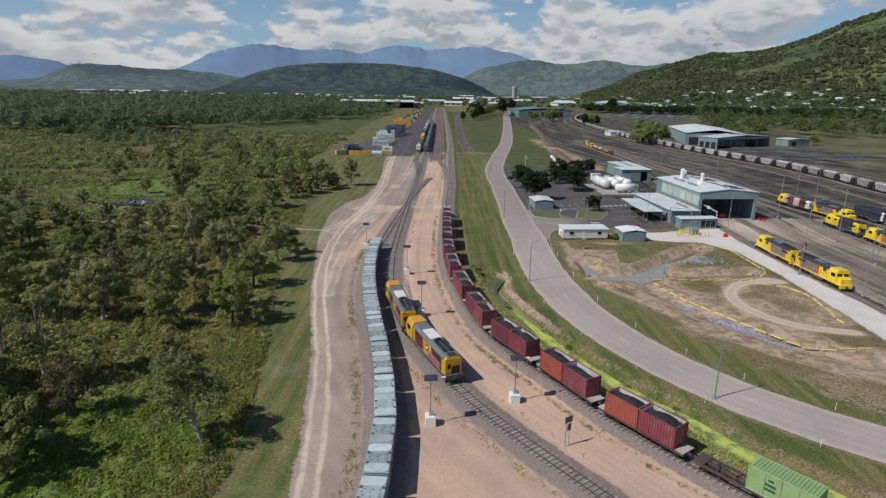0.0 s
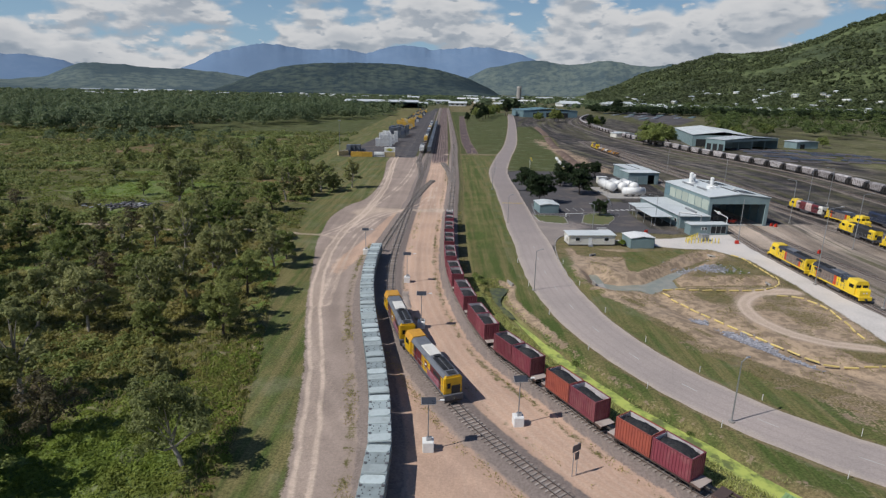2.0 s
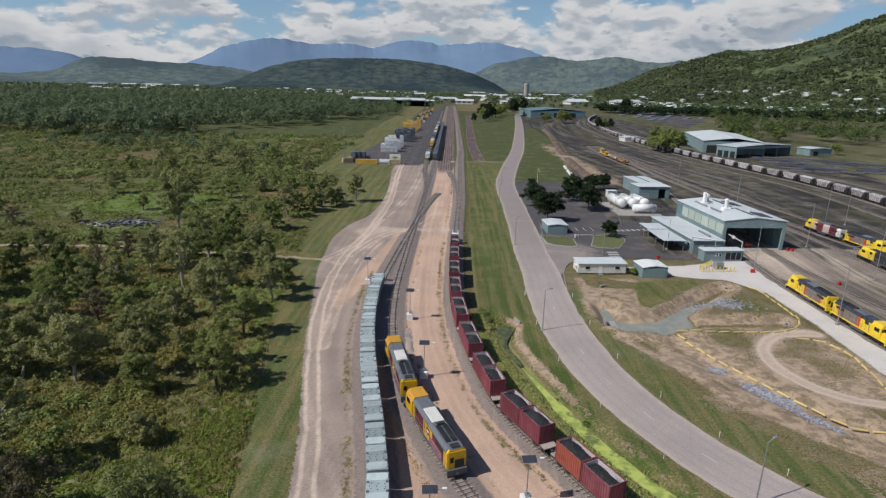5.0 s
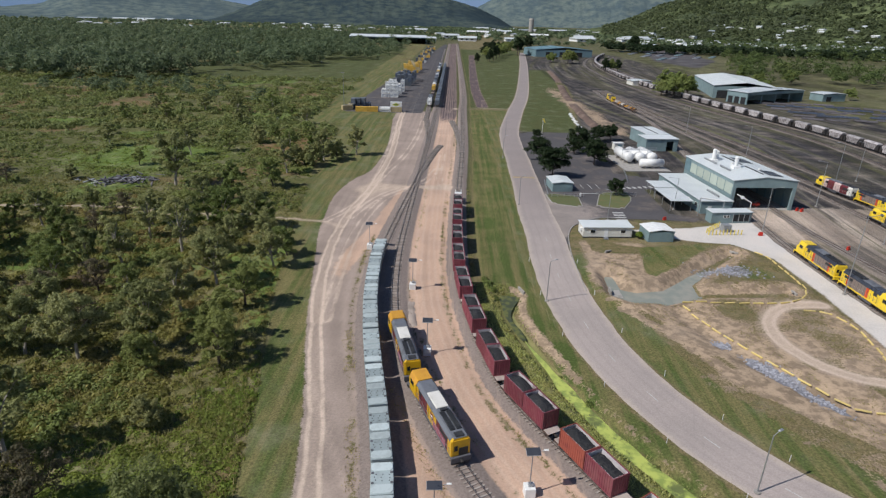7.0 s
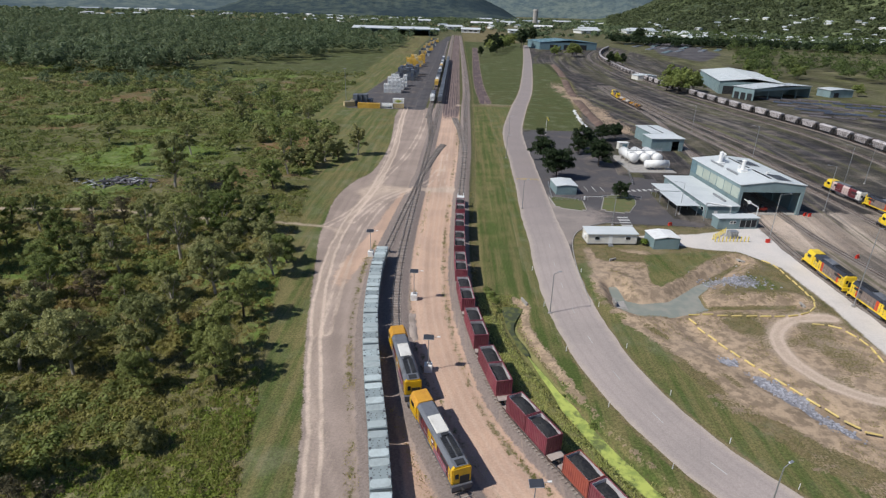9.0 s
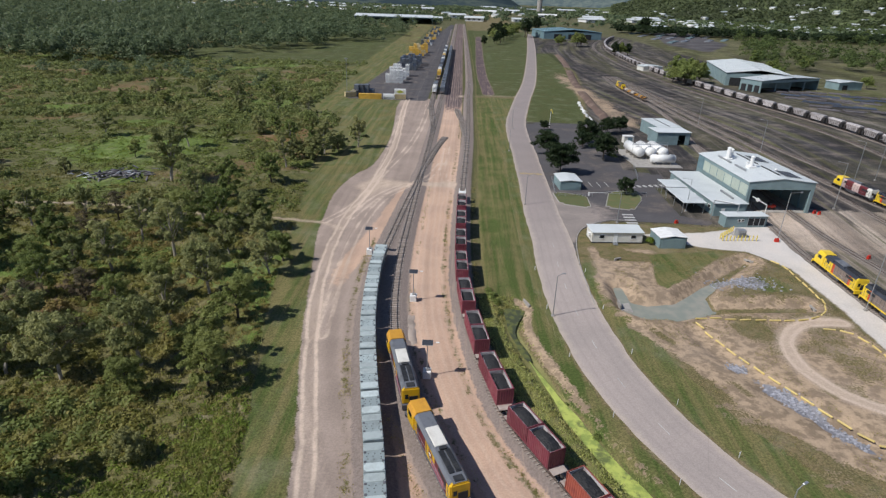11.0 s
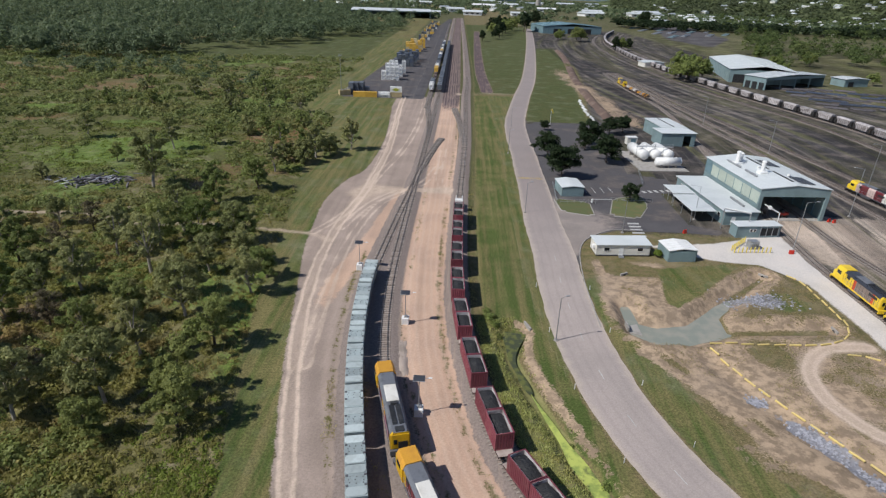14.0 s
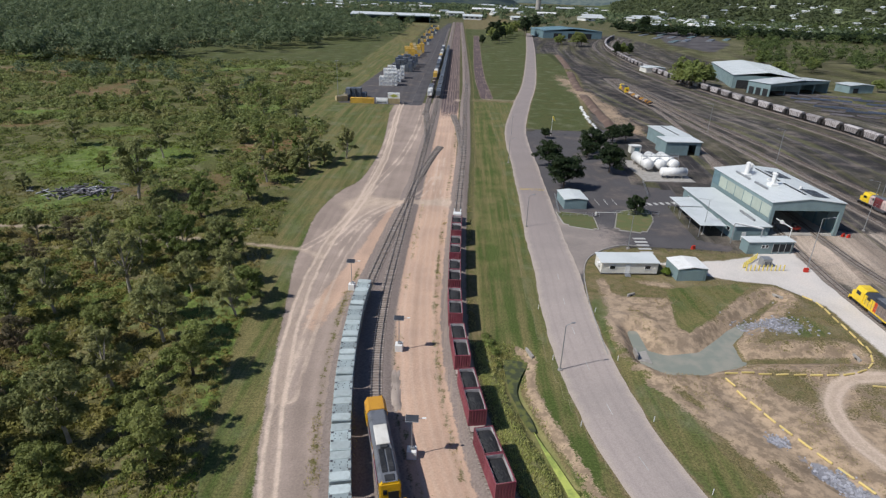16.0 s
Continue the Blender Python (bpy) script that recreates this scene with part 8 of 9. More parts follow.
def hills():
    make_hill()
    # the air's haze is put into this base colour as pale blue
    blue = hill_material("haze_blue_ranges", (0.150, 0.225, 0.335), (0.170, 0.245, 0.355), (0.140, 0.205, 0.305), 0.006, 0.03)
    # greens lifted and greyed in the colour itself to stand for haze
    teal = hill_material("haze_green_ranges", (0.076, 0.106, 0.116), (0.140, 0.170, 0.152), (0.062, 0.090, 0.104), 0.022, 0.25)
    # shade, with a lift for haze, is painted into this hill's colours
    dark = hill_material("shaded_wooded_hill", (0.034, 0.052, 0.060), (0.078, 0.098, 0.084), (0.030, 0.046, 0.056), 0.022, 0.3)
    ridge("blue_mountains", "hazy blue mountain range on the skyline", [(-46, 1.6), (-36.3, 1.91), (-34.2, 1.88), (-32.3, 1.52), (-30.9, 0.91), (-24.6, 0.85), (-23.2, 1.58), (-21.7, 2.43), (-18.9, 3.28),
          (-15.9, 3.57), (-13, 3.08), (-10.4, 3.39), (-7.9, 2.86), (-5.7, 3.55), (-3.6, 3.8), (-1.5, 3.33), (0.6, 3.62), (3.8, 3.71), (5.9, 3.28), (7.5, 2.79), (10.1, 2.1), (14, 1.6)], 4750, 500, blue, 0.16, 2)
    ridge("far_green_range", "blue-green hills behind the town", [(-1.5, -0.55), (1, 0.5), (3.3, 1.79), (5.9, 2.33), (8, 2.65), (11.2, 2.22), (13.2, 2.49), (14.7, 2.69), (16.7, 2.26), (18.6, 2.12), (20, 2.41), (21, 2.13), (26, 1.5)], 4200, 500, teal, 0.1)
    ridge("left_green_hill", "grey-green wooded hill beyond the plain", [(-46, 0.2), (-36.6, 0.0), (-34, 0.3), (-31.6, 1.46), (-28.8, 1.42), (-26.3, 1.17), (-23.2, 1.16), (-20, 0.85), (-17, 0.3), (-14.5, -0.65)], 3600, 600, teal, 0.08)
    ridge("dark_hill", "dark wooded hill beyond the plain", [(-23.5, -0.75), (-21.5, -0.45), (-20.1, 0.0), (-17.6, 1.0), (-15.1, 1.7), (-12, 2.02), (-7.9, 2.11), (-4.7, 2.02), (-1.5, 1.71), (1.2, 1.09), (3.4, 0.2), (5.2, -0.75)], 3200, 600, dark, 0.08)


terminal()
depots()
hills()
town()


# ---- plants ----
def leaf_quads(centres, radii, n, size, g, flat=1.0, up=0.25):
    """n leaf sprays spread over the shells of round clumps. Returns places (3n, 3)."""
    k = g.integers(0, len(centres), n)
    d = g.normal(size=(n, 3))
    d /= np.linalg.norm(d, axis=1, keepdims=True)
    d[:, 2] = np.abs(d[:, 2]) * 0.8 + d[:, 2] * 0.2
    r = radii[k][:, None] * (0.55 + 0.5 * g.random((n, 1)))
    p = centres[k] + d * r * np.array((1, 1, flat))
    nrm = d + g.normal(0, 0.38, (n, 3)) + np.array((0, 0, up))
    nrm /= np.linalg.norm(nrm, axis=1, keepdims=True)
    t = np.cross(nrm, g.normal(size=(n, 3)))
    t /= np.linalg.norm(t, axis=1, keepdims=True) + 1e-9
    b = np.cross(nrm, t)
    s = (size * (0.55 + 0.9 * g.random(n)))[:, None]
    q = np.stack([p - t * s * 0.5 - b * s * 0.36, p + t * s * 0.62, p - t * s * 0.36 + b * s * 0.42 + nrm * s * 0.1], 1)
    return q.reshape(-1, 3)


def quads_of(v):
    return np.arange(len(v)).reshape(-1, 3)


def limb(bm, path, r0, r1, seg=6):
    n = len(path) - 1
    for i in range(n):
        a, b = r0 + (r1 - r0) * i / n, r0 + (r1 - r0) * (i + 1) / n
        rod(bm, path[i], path[i + 1], a, seg, b)


def gum_tree(seed, h, spread, leaf, bark, quads, size, label, name="gum_tree", dense=False, low=0.34, lean=0.06):
    """A forked trunk, limbs out to many leafy clumps that fill a rounded, uneven crown."""
    g = np.random.default_rng(seed)
    t = thing(name, label, "tree", "trees of the scrub" if not dense else "yard trees")
    bm = bmesh.new()
    tip = g.normal(0, lean, 2) * h
    fork = h * g.uniform(0.2, 0.3)
    top = Vector((tip[0] * 0.5, tip[1] * 0.5, fork))
    base = 0.022 * h + 0.05
    limb(bm, [Vector((0, 0, -0.3)), Vector((tip[0] * 0.15, tip[1] * 0.15, fork * 0.5)), top], base, base * 0.75, 8)
    cs, rs = [], []
    n = 11 if not dense else 13
    for k in range(n):
        a = 2.4 * k + g.uniform(-0.5, 0.5)
        f = (k + 0.5) / n
        z = h * (low + (0.93 - low) * (f if not dense else f ** 0.75))
        # widest at two fifths of the crown's height
        out = spread * (0.95 - 1.5 * (f - 0.38) ** 2) * g.uniform(0.45, 0.86) if not dense else spread * (1.0 - 0.5 * f) * g.uniform(0.6, 0.9)
        end = Vector((tip[0] * f + math.cos(a) * out, tip[1] * f + math.sin(a) * out, z))
        start = top.lerp(Vector((tip[0], tip[1], h * 0.75)), max(0.0, f * 0.8 - 0.25))
        mid = start.lerp(end, 0.5) + Vector((0, 0, -0.04 * h + 0.1 * h * f))
        limb(bm, [start, mid, end], base * (0.55 - 0.25 * f), base * 0.12, 5)
        for _ in range(4):
            cs.append(np.array(end) + g.normal(0, spread * 0.17, 3) * (1, 1, 0.8))
            rs.append(spread * g.uniform(0.13, 0.27) * (1.25 if dense else 1))
        cs.append(np.array(start.lerp(end, 0.6)) + g.normal(0, spread * 0.12, 3))
        rs.append(spread * g.uniform(0.16, 0.26) * (1.3 if dense else 1))
    limb(bm, [top, Vector((tip[0] * 0.8, tip[1] * 0.8, h * 0.6)), Vector((tip[0], tip[1], h * 0.9))], base * 0.6, base * 0.12, 5)
    cs.append(np.array((tip[0], tip[1], h * 0.9)))
    rs.append(spread * 0.25)
    part("trunk", bm, bark, t)
    v = leaf_quads(np.array(cs), np.array(rs), int(quads * (1.7 if dense else 2.1)), size * (1.0 if dense else 0.84), g)
    crown = new("crown", mesh_from("crown", v, quads_of(v), leaf))
    crown.parent = t
    return t


def place_copies(protos, spots):
    for i, (x, y, z, yaw, s) in spots:
        copy_thing(protos[i], pose(x, y, z, 0, 0, yaw) @ Matrix.Diagonal((s, s, s, 1)))
    for p in protos:
        for o in (*p.children_recursive, p):
            bpy.data.objects.remove(o)


def wood_limit(y):
    return float(np.interp(y, WOOD_EDGE[:, 1], WOOD_EDGE[:, 0]))


def open_ground(x, y, gap):
    """Clear of the footpath and of the heap of dumped beams."""
    return np.min(np.hypot(FOOTPATH[:, 0] - x, FOOTPATH[:, 1] - y)) > gap and ((x + 103) / 11) ** 2 + ((y - 186) / 7) ** 2 > 1


def near_trees():
    labels = ("open-crowned eucalypt with pale trunk in scrub", "leaning eucalypt with thin pale limbs", "bushy green tree standing in dense scrub", "tall slender eucalypt with sparse crown",
              "dark green leafy tree among shrubs", "small bushy tree in rough grass", "broad eucalypt with forked trunk")
    protos = [gum_tree(11, 11.0, 4.6, "leaf_a", "bark", 4200, 0.36, labels[0]), gum_tree(12, 9.5, 3.8, "leaf_a", "bark", 3400, 0.34, labels[1], lean=0.12),
              gum_tree(13, 8.0, 3.3, "leaf_b", "bark_dark", 3400, 0.34, labels[2], low=0.2), gum_tree(14, 12.5, 3.8, "leaf_a", "bark", 3600, 0.36, labels[3]),
              gum_tree(15, 9.0, 3.9, "leaf_b", "bark_dark", 4000, 0.34, labels[4], low=0.22), gum_tree(16, 5.5, 2.9, "leaf_a", "bark_dark", 2400, 0.32, labels[5], low=0.15),
              gum_tree(17, 11.5, 5.0, "leaf_b", "bark", 4600, 0.36, labels[6], low=0.28),
              gum_tree(18, 10.5, 5.6, "leaf_a", "bark", 3600, 0.36, labels[0], low=0.45, lean=0.14), gum_tree(19, 8.0, 3.6, "leaf_bare", "bark_dark", 1500, 0.30, "half-bare grey-brown tree in scrub", low=0.3)]
    r = random.Random(3)
    spots, taken = [], []

    def add(i, x, y, s):
        taken.append((x, y))
        spots.append((i, (x, y, ground_at(x, y) - 0.05, r.uniform(0, 360) if i != 7 else 276, s)))

    for i, x, y, s in ((7, -26.8, 57.2, 0.9), (4, -47, 52, 1.0), (6, -54.5, 54, 1.1), (2, -43, 49.5, 0.95), (4, -60, 57, 1.1), (8, -44, 62, 1.0), (8, -66, 112, 0.9), (5, -38.5, 75.5, 0.8), (4, -52, 61, 1.05), (6, -60, 66, 0.9), (2, -38.8, 96.5, 1.1), (4, -44.5, 87.5, 0.75), (1, -37.4, 126.7, 0.95), (0, -84.5, 184, 1.5), (2, -62.5, 172, 1.3), (6, -55.6, 148.6, 0.95), (0, -48.3, 149.3, 0.9), (2, -101.8, 153.7, 0.8), (5, -79.3, 247.5, 1.3), (6, -62.2, 233, 0.8), (5, -49, 213.1, 1.3), (3, -68, 124, 0.9), (0, -56.4, 90, 1.0), (1, -74, 121, 1.0),
                       (1, -37.5, 233, 1.15), (5, -43.3, 225, 1.1), (1, -47.1, 220, 1.2), (5, -50.8, 214.5, 1.2), (5, -44.2, 231, 1.1), (3, -97, 224, 0.9),
                       (2, -52.5, 229, 1.0), (5, -55.5, 214, 1.2), (4, -36.5, 133.5, 0.8), (1, -42, 139, 0.9), (4, -46, 150, 0.9)):
        add(i, x, y, s)
    n = 0
    while n < 76:
        y = 44 + 300 * r.random() ** 1.5
        lim = wood_limit(y) - 2.5
        x = lim - (2 + 105 * r.random() ** 1.1)
        if x < -(0.80 * y + 22):
            continue
        dens = (0.1 if x > -50 else 0.45) if y < 86 else 0.75 if y < 106 else (1.0 if y < 160 else 0.035)
        dens *= 0.35 + 0.9 * float(value_noise(np.array(x + 500.0), np.array(y), 17, 77))
        if r.random() > dens or math.hypot(x + 33, y - 56) < 13 or not open_ground(x, y, 2.5) or any(math.hypot(x - a, y - b) < 6.4 for a, b in taken):
            continue
        add(r.choice((0, 1, 2, 2, 3, 4, 4, 5, 6, 6, 8)), x, y, r.uniform(0.65, 1.08))
        n += 1
    place_copies(protos, spots)


def yard_trees():
    protos = [gum_tree(31, 7.4, 4.4, "leaf_fig", "bark_dark", 3600, 0.42, "dense dark green shade tree beside the car park", "shade_tree", True),
              gum_tree(32, 6.6, 3.7, "leaf_fig", "bark_dark", 3000, 0.42, "round dark shade tree in the yard", "shade_tree", True)]
    spots = []
    for i, x, y, s in ((0, 32.0, 231, 1.15), (0, 33.5, 208.5, 1.3), (1, 51.0, 253, 1.35), (0, 51.9, 228.5, 1.2), (1, 49.8, 188.6, 0.75), (1, 69.5, 276, 1.0), (1, 63, 272, 1.0), (1, 36.5, 275.5, 0.6), (1, 47.8, 246, 0.9)):
        spots.append((i, (x, y, -0.05, random.uniform(0, 360), s)))
    place_copies(protos, spots)
    b = thing("round_bush", "clipped bright green bush beside the hut", "bush", at=pose(46.2, 150.8, 0))
    g = np.random.default_rng(5)
    v = leaf_quads(np.array([(0, 0, 0.8), (0.2, 0.5, 0.9)]), np.array([1.0, 0.9]), 500, 0.3, g)
    o = new("leaves", mesh_from("leaves", v, quads_of(v), "leaf_vine"))
    o.parent = b
    part("stem", R((0, 0, -0.1), (0, 0, 0.7), 0.06), "bark_dark", b)
    # far yard trees, each its own
    protos = [gum_tree(41, 11, 6.5, "leaf_b", "bark_dark", 1700, 0.8, "large leafy tree at the depot", "depot_tree", True), gum_tree(42, 14, 5.0, "leaf_fig", "bark_dark", 1600, 0.8, "tall dark tree by the far road", "depot_tree", True)]
    spots = []
    for i, x, y, s in ((0, 161, 447, 1.3), (0, 152, 436, 1.2), (0, 158, 462, 1.4), (0, 149, 452, 0.9), (0, 168, 452, 1.1), (1, 152, 640, 0.95), (0, 160, 648, 1.0), (1, 168, 652, 0.8), (1, 22, 700, 0.8), (1, 36, 745, 0.6), (1, 41, 905, 1.1), (1, 52, 930, 1.2), (0, 46, 938, 1.1), (0, 58, 948, 1.1), (0, 67, 975, 1.1), (0, 84, 1000, 1.2),
                       (1, 62, 960, 1.0), (1, 38, 735, 0.9), (1, 44, 760, 1.2), (0, 40, 790, 1.2), (1, 50, 800, 1.1), (0, 56, 830, 1.3), (1, 47, 850, 1.2), (0, 62, 870, 1.2), (1, 84, 880, 1.7), (1, 88, 890, 1.5), (0, 70, 900, 1.3), (0, 132, 745, 1.3), (0, 139, 752, 1.1), (1, 71, 985, 0.9), (1, 34, 850, 0.8), (1, 113, 1010, 1.6), (1, 118, 1030, 1.3), (0, 118, 770, 0.9), (0, 112, 755, 0.8), (0, 236, 480, 0.9), (0, 252, 520, 1.0), (0, 285, 452, 0.7),
                       (0, 300, 560, 1.0), (0, 275, 600, 1.1), (1, 320, 1150, 1.5), (1, 335, 1180, 1.5), (1, 310, 1120, 1.4), (1, 345, 1220, 1.5)):
        spots.append((i, (x, y, -0.05, random.uniform(0, 360), s)))
    place_copies(protos, spots)


def scatter(name, label, material, spots, per, size, seed, flat=0.7, category="plants"):
    """Many plants as one mesh: spots of (x, y, z, radius)."""
    g = np.random.default_rng(seed)
    spots = np.asarray(spots)
    n = len(spots)
    c, r = np.repeat(spots[:, :3], per, 0), np.repeat(spots[:, 3], per)
    m = len(c)
    d = g.normal(size=(m, 3))
    d /= np.linalg.norm(d, axis=1, keepdims=True)
    d[:, 2] = np.abs(d[:, 2])
    p = c + d * (r * (0.5 + 0.55 * g.random(m)))[:, None] * np.array((1, 1, flat))
    nrm = d + g.normal(0, 0.36, (m, 3)) + (0, 0, 0.3)
    nrm /= np.linalg.norm(nrm, axis=1, keepdims=True)
    t = np.cross(nrm, g.normal(size=(m, 3)))
    t /= np.linalg.norm(t, axis=1, keepdims=True) + 1e-9
    b = np.cross(nrm, t)
    s = (size * r * (0.55 + 0.9 * g.random(m)))[:, None]
    q = np.stack([p - t * s * 0.5 - b * s * 0.38, p + t * s * 0.62, p - t * s * 0.36 + b * s * 0.44 + nrm * s * 0.1], 1).reshape(-1, 3)
    ob = new(name, mesh_from(name, q, quads_of(q), material))
    return tagged(ob, label, category, kind="stuff")


def blades(name, label, material, spots, per, seed):
    """Tufts of upright grass blades as one mesh: spots of (x, y, z, height)."""
    g = np.random.default_rng(seed)
    spots = np.asarray(spots)
    c, h = np.repeat(spots[:, :3], per, 0), np.repeat(spots[:, 3], per)
    m = len(c)
    a = g.uniform(0, 2 * math.pi, m)
    off = g.normal(0, 0.28, (m, 2))
    base = c + np.c_[off, np.zeros(m)]
    w = 0.05 + 0.05 * g.random(m)
    t = np.c_[np.cos(a), np.sin(a), np.zeros(m)] * w[:, None]
    lean = np.c_[g.normal(0, 0.35, (m, 2)), np.ones(m)] * (h * (0.6 + 0.6 * g.random(m)))[:, None]
    q = np.stack([base - t, base + t, base + lean + t * 0.3, base + lean - t * 0.3], 1).reshape(-1, 3)
    ob = new(name, mesh_from(name, q, np.arange(len(q)).reshape(-1, 4), material))
    return tagged(ob, label, "grass", kind="stuff")


def inside(poly, x, y):
    return float(dist_poly(np.array(float(x)), np.array(float(y)), poly)) > -0.6


def undergrowth():
    g = np.random.default_rng(21)

    def field(n, y0, y1, test, power=1.0):
        out = []
        while len(out) < n:
            y = y0 + (y1 - y0) * g.random() ** power
            lim = wood_limit(y) if y < 296 else -74
            x = lim - 0.3 - (0.85 * y + 25 + lim) * g.random()
            if test(x, y) and open_ground(x, y, 1.5):
                out.append((x, y))
        return out

    def lush(x, y):
        return math.exp(-(((x + 36) / 13) ** 2 + ((y - 56) / 16) ** 2)) + math.exp(-(((x + 112) / 34) ** 2 + ((y - 222) / 30) ** 2))

    def noise_at(x, y, size, seed):
        return float(value_noise(np.array(x + 3000.0), np.array(y), size, seed))

    shrubs = []
    for x, y in field(5600, 42, 172, lambda x, y: g.random() < 0.4 + 0.6 * noise_at(x, y, 9, 61) and lush(x, y) < 0.25, 1.15):
        near_edge = wood_limit(y) - x < 9 + 5 * noise_at(x, y, 11, 64)
        shrubs.append((x, y, ground_at(x, y) - 0.1, g.uniform(0.35, 0.8) if near_edge else g.uniform(0.5, 1.35)))
    scatter("scrub", "dense low scrub of olive green and brown shrubs", "leaf_shrub", shrubs, 66, 0.31, 1, 0.8)
    dark = [(x, y, ground_at(x, y) - 0.1, g.uniform(0.7, 1.8)) for x, y in field(900, 42, 166, lambda x, y: noise_at(x, y, 12, 62) > 0.5 and lush(x, y) < 0.2 and wood_limit(y) - x > 6, 1.2)]
    scatter("dark_shrubs", "darker green bushes under the trees", "leaf_b", dark, 90, 0.26, 2, 0.95)

    def drift(x, y):
        return float(value_noise(np.array((x + 3000.0) * 0.5), np.array(y), 11, 63)) * 0.6 + noise_at(x, y, 6, 67) * 0.4

    # bushes of the plain stand in drifts that run across it, thicker farther off
    bushes = [(x, y, -0.1, 0.8 + 1.6 * g.random() ** 1.6) for x, y in field(2000, 166, 290, lambda x, y: g.random() < max(0.03, (drift(x, y) - 0.46) * 3) * (1 - min(1, lush(x, y) * 1.2)), 1.0)]
    bushes += [(x, y, 0.0, 1.2 + 2.2 * g.random() ** 1.5) for x, y in field(4600, 262, 500, lambda x, y: g.random() < max(0.05, (drift(x, y) - 0.36) * 4), 1.0)]
    scatter("plain_bushes", "rounded olive bushes scattered over the grassy plain", "leaf_mid", bushes, 46, 0.34, 3, 0.85)
    sward = [(x, y, -0.15, g.uniform(0.8, 1.7)) for x, y in field(6000, 163, 330, lambda x, y: lush(x, y) < 0.7 and noise_at(x, y, 8, 68) > 0.35, 1.1)]
    scatter("rank_grass", "rank yellow-green grass hummocks on the plain", "leaf_glade", sward, 30, 0.30, 14, 0.5)
    vine = []
    while len(vine) < 2600:
        x, y = -36 + g.normal(0, 10), 57 + g.normal(0, 12)
        if x < wood_limit(y) - 0.3 and y > 38:
            vine.append((x, y, ground_at(x, y) - 0.2, g.uniform(0.45, 0.95)))
    while len(vine) < 3000:
        x, y = -29.5 + g.normal(0, 2.6), 79 + g.normal(0, 6)
        if x < wood_limit(y) - 0.3:
            vine.append((x, y, ground_at(x, y) - 0.2, g.uniform(0.45, 0.95)))
    while len(vine) < 3900:
        x, y = -112 + g.normal(0, 24), 222 + g.normal(0, 20)
        if open_ground(x, y, 1.5):
            vine.append((x, y, -0.35, g.uniform(0.7, 1.5)))
    scatter("vines", "bright green vines smothering the ground", "leaf_vine", vine, 56, 0.32, 4, 0.6)
    dry = [(x, y, ground_at(x, y) - 0.05, g.uniform(0.35, 0.8)) for x, y in field(9000, 42, 190, lambda x, y: lush(x, y) < 0.5, 1.2)]
    blades("rough_grass", "rough brown and green grass between shrubs", "leaf_dry", dry, 5, 5)
    # long grass by the ditch and along the track beds
    reed = []
    while len(reed) < 3800:
        y = g.uniform(34, 122)
        x0, x1 = float(np.interp(y, T3[:, 1], T3[:, 0])) + 3.0, float(np.interp(y, DITCH[::-1, 1], DITCH[::-1, 0]))
        x = g.uniform(x0, x1 + 4.5)
        d = np.min(np.hypot(DITCH[:, 0] - x, DITCH[:, 1] - y))
        if np.min(np.hypot(T3[:, 0] - x, T3[:, 1] - y)) < 2.7 or d < (1.15 if y < 100 else 1.5) or (x > x1 and (d > 2.2 or g.random() < 0.93)):
            continue
        reed.append((x, y, ground_at(x, y) - 0.05, g.uniform(0.12, 0.36)))
    blades("ditch_grass", "long pale green grass along the ditch", "leaf_reed", reed, 8, 6)
    meadow = []
    while len(meadow) < 3600:
        x, y = g.uniform(14, 76), g.uniform(52, 150)
        d_road = np.min(np.hypot(ROAD[::2, 0] - x, ROAD[::2, 1] - y))
        edge = float(np.interp(y, ROAD[:, 1], ROAD[:, 0]))
        if d_road < 11.5 or (x < edge and np.min(np.hypot(DITCH[:, 0] - x, DITCH[:, 1] - y)) < 3.4) or (x < edge and y < 110 and x < float(np.interp(y, DITCH[::-1, 1], DITCH[::-1, 0])) + 2):
            continue
        if np.min(np.hypot(LOOP[:, 0] - x, LOOP[:, 1] - y)) < 2.4 or ground_at(x, y) < -0.35 or inside(GRAVEL_ROAD, x, y) or inside(ASPHALT, x, y):
            continue
        if float(value_noise(np.array(x + 300.0), np.array(y), 5, 66)) > 0.42:
            meadow.append((x, y, ground_at(x, y) - 0.03, g.uniform(0.06, 0.17)))
    blades("meadow_tufts", "short tufts of dry grass on rough ground", "leaf_tuft", meadow, 6, 17)
    tuft = []
    for line, lo, hi, n, y1 in ((T3, 2.6, 3.6, 900, 190), (T3, -3.6, -2.7, 380, 180), (T2, 3.1, 4.0, 260, 190), (T1, 2.6, 4.2, 700, 140), (T2, -3.9, -3.1, 500, 150)):
        for _ in range(n):
            s = g.uniform(s_at_y(line, 40), s_at_y(line, y1))
            if float(value_noise(np.array(s), np.array(lo * 10 + 100.0), 6, 71)) < 0.5:
                continue
            p, a = along(line, s)
            o = -g.uniform(lo, hi) if line is not T1 else g.uniform(lo, hi)
            x, y = p[0] - math.sin(radians(a)) * o, p[1] + math.cos(radians(a)) * o
            tuft.append((x, y, ground_at(x, y) - 0.03, g.uniform(0.08, 0.2)))
    blades("track_weeds", "dry weeds along the ballast shoulders", "leaf_dry", tuft, 6, 7)
    bush = [(x, y, ground_at(x, y) - 0.1, r) for x, y, r in ((7.6, 121.5, 1.3), (8.3, 119.4, 1.0), (7.0, 123.8, 0.9), (8.8, 116.6, 0.8), (20.3, 84.5, 0.8), (26, 72.6, 0.7), (17.2, 91.4, 0.6), (30.5, 66.6, 0.7))]
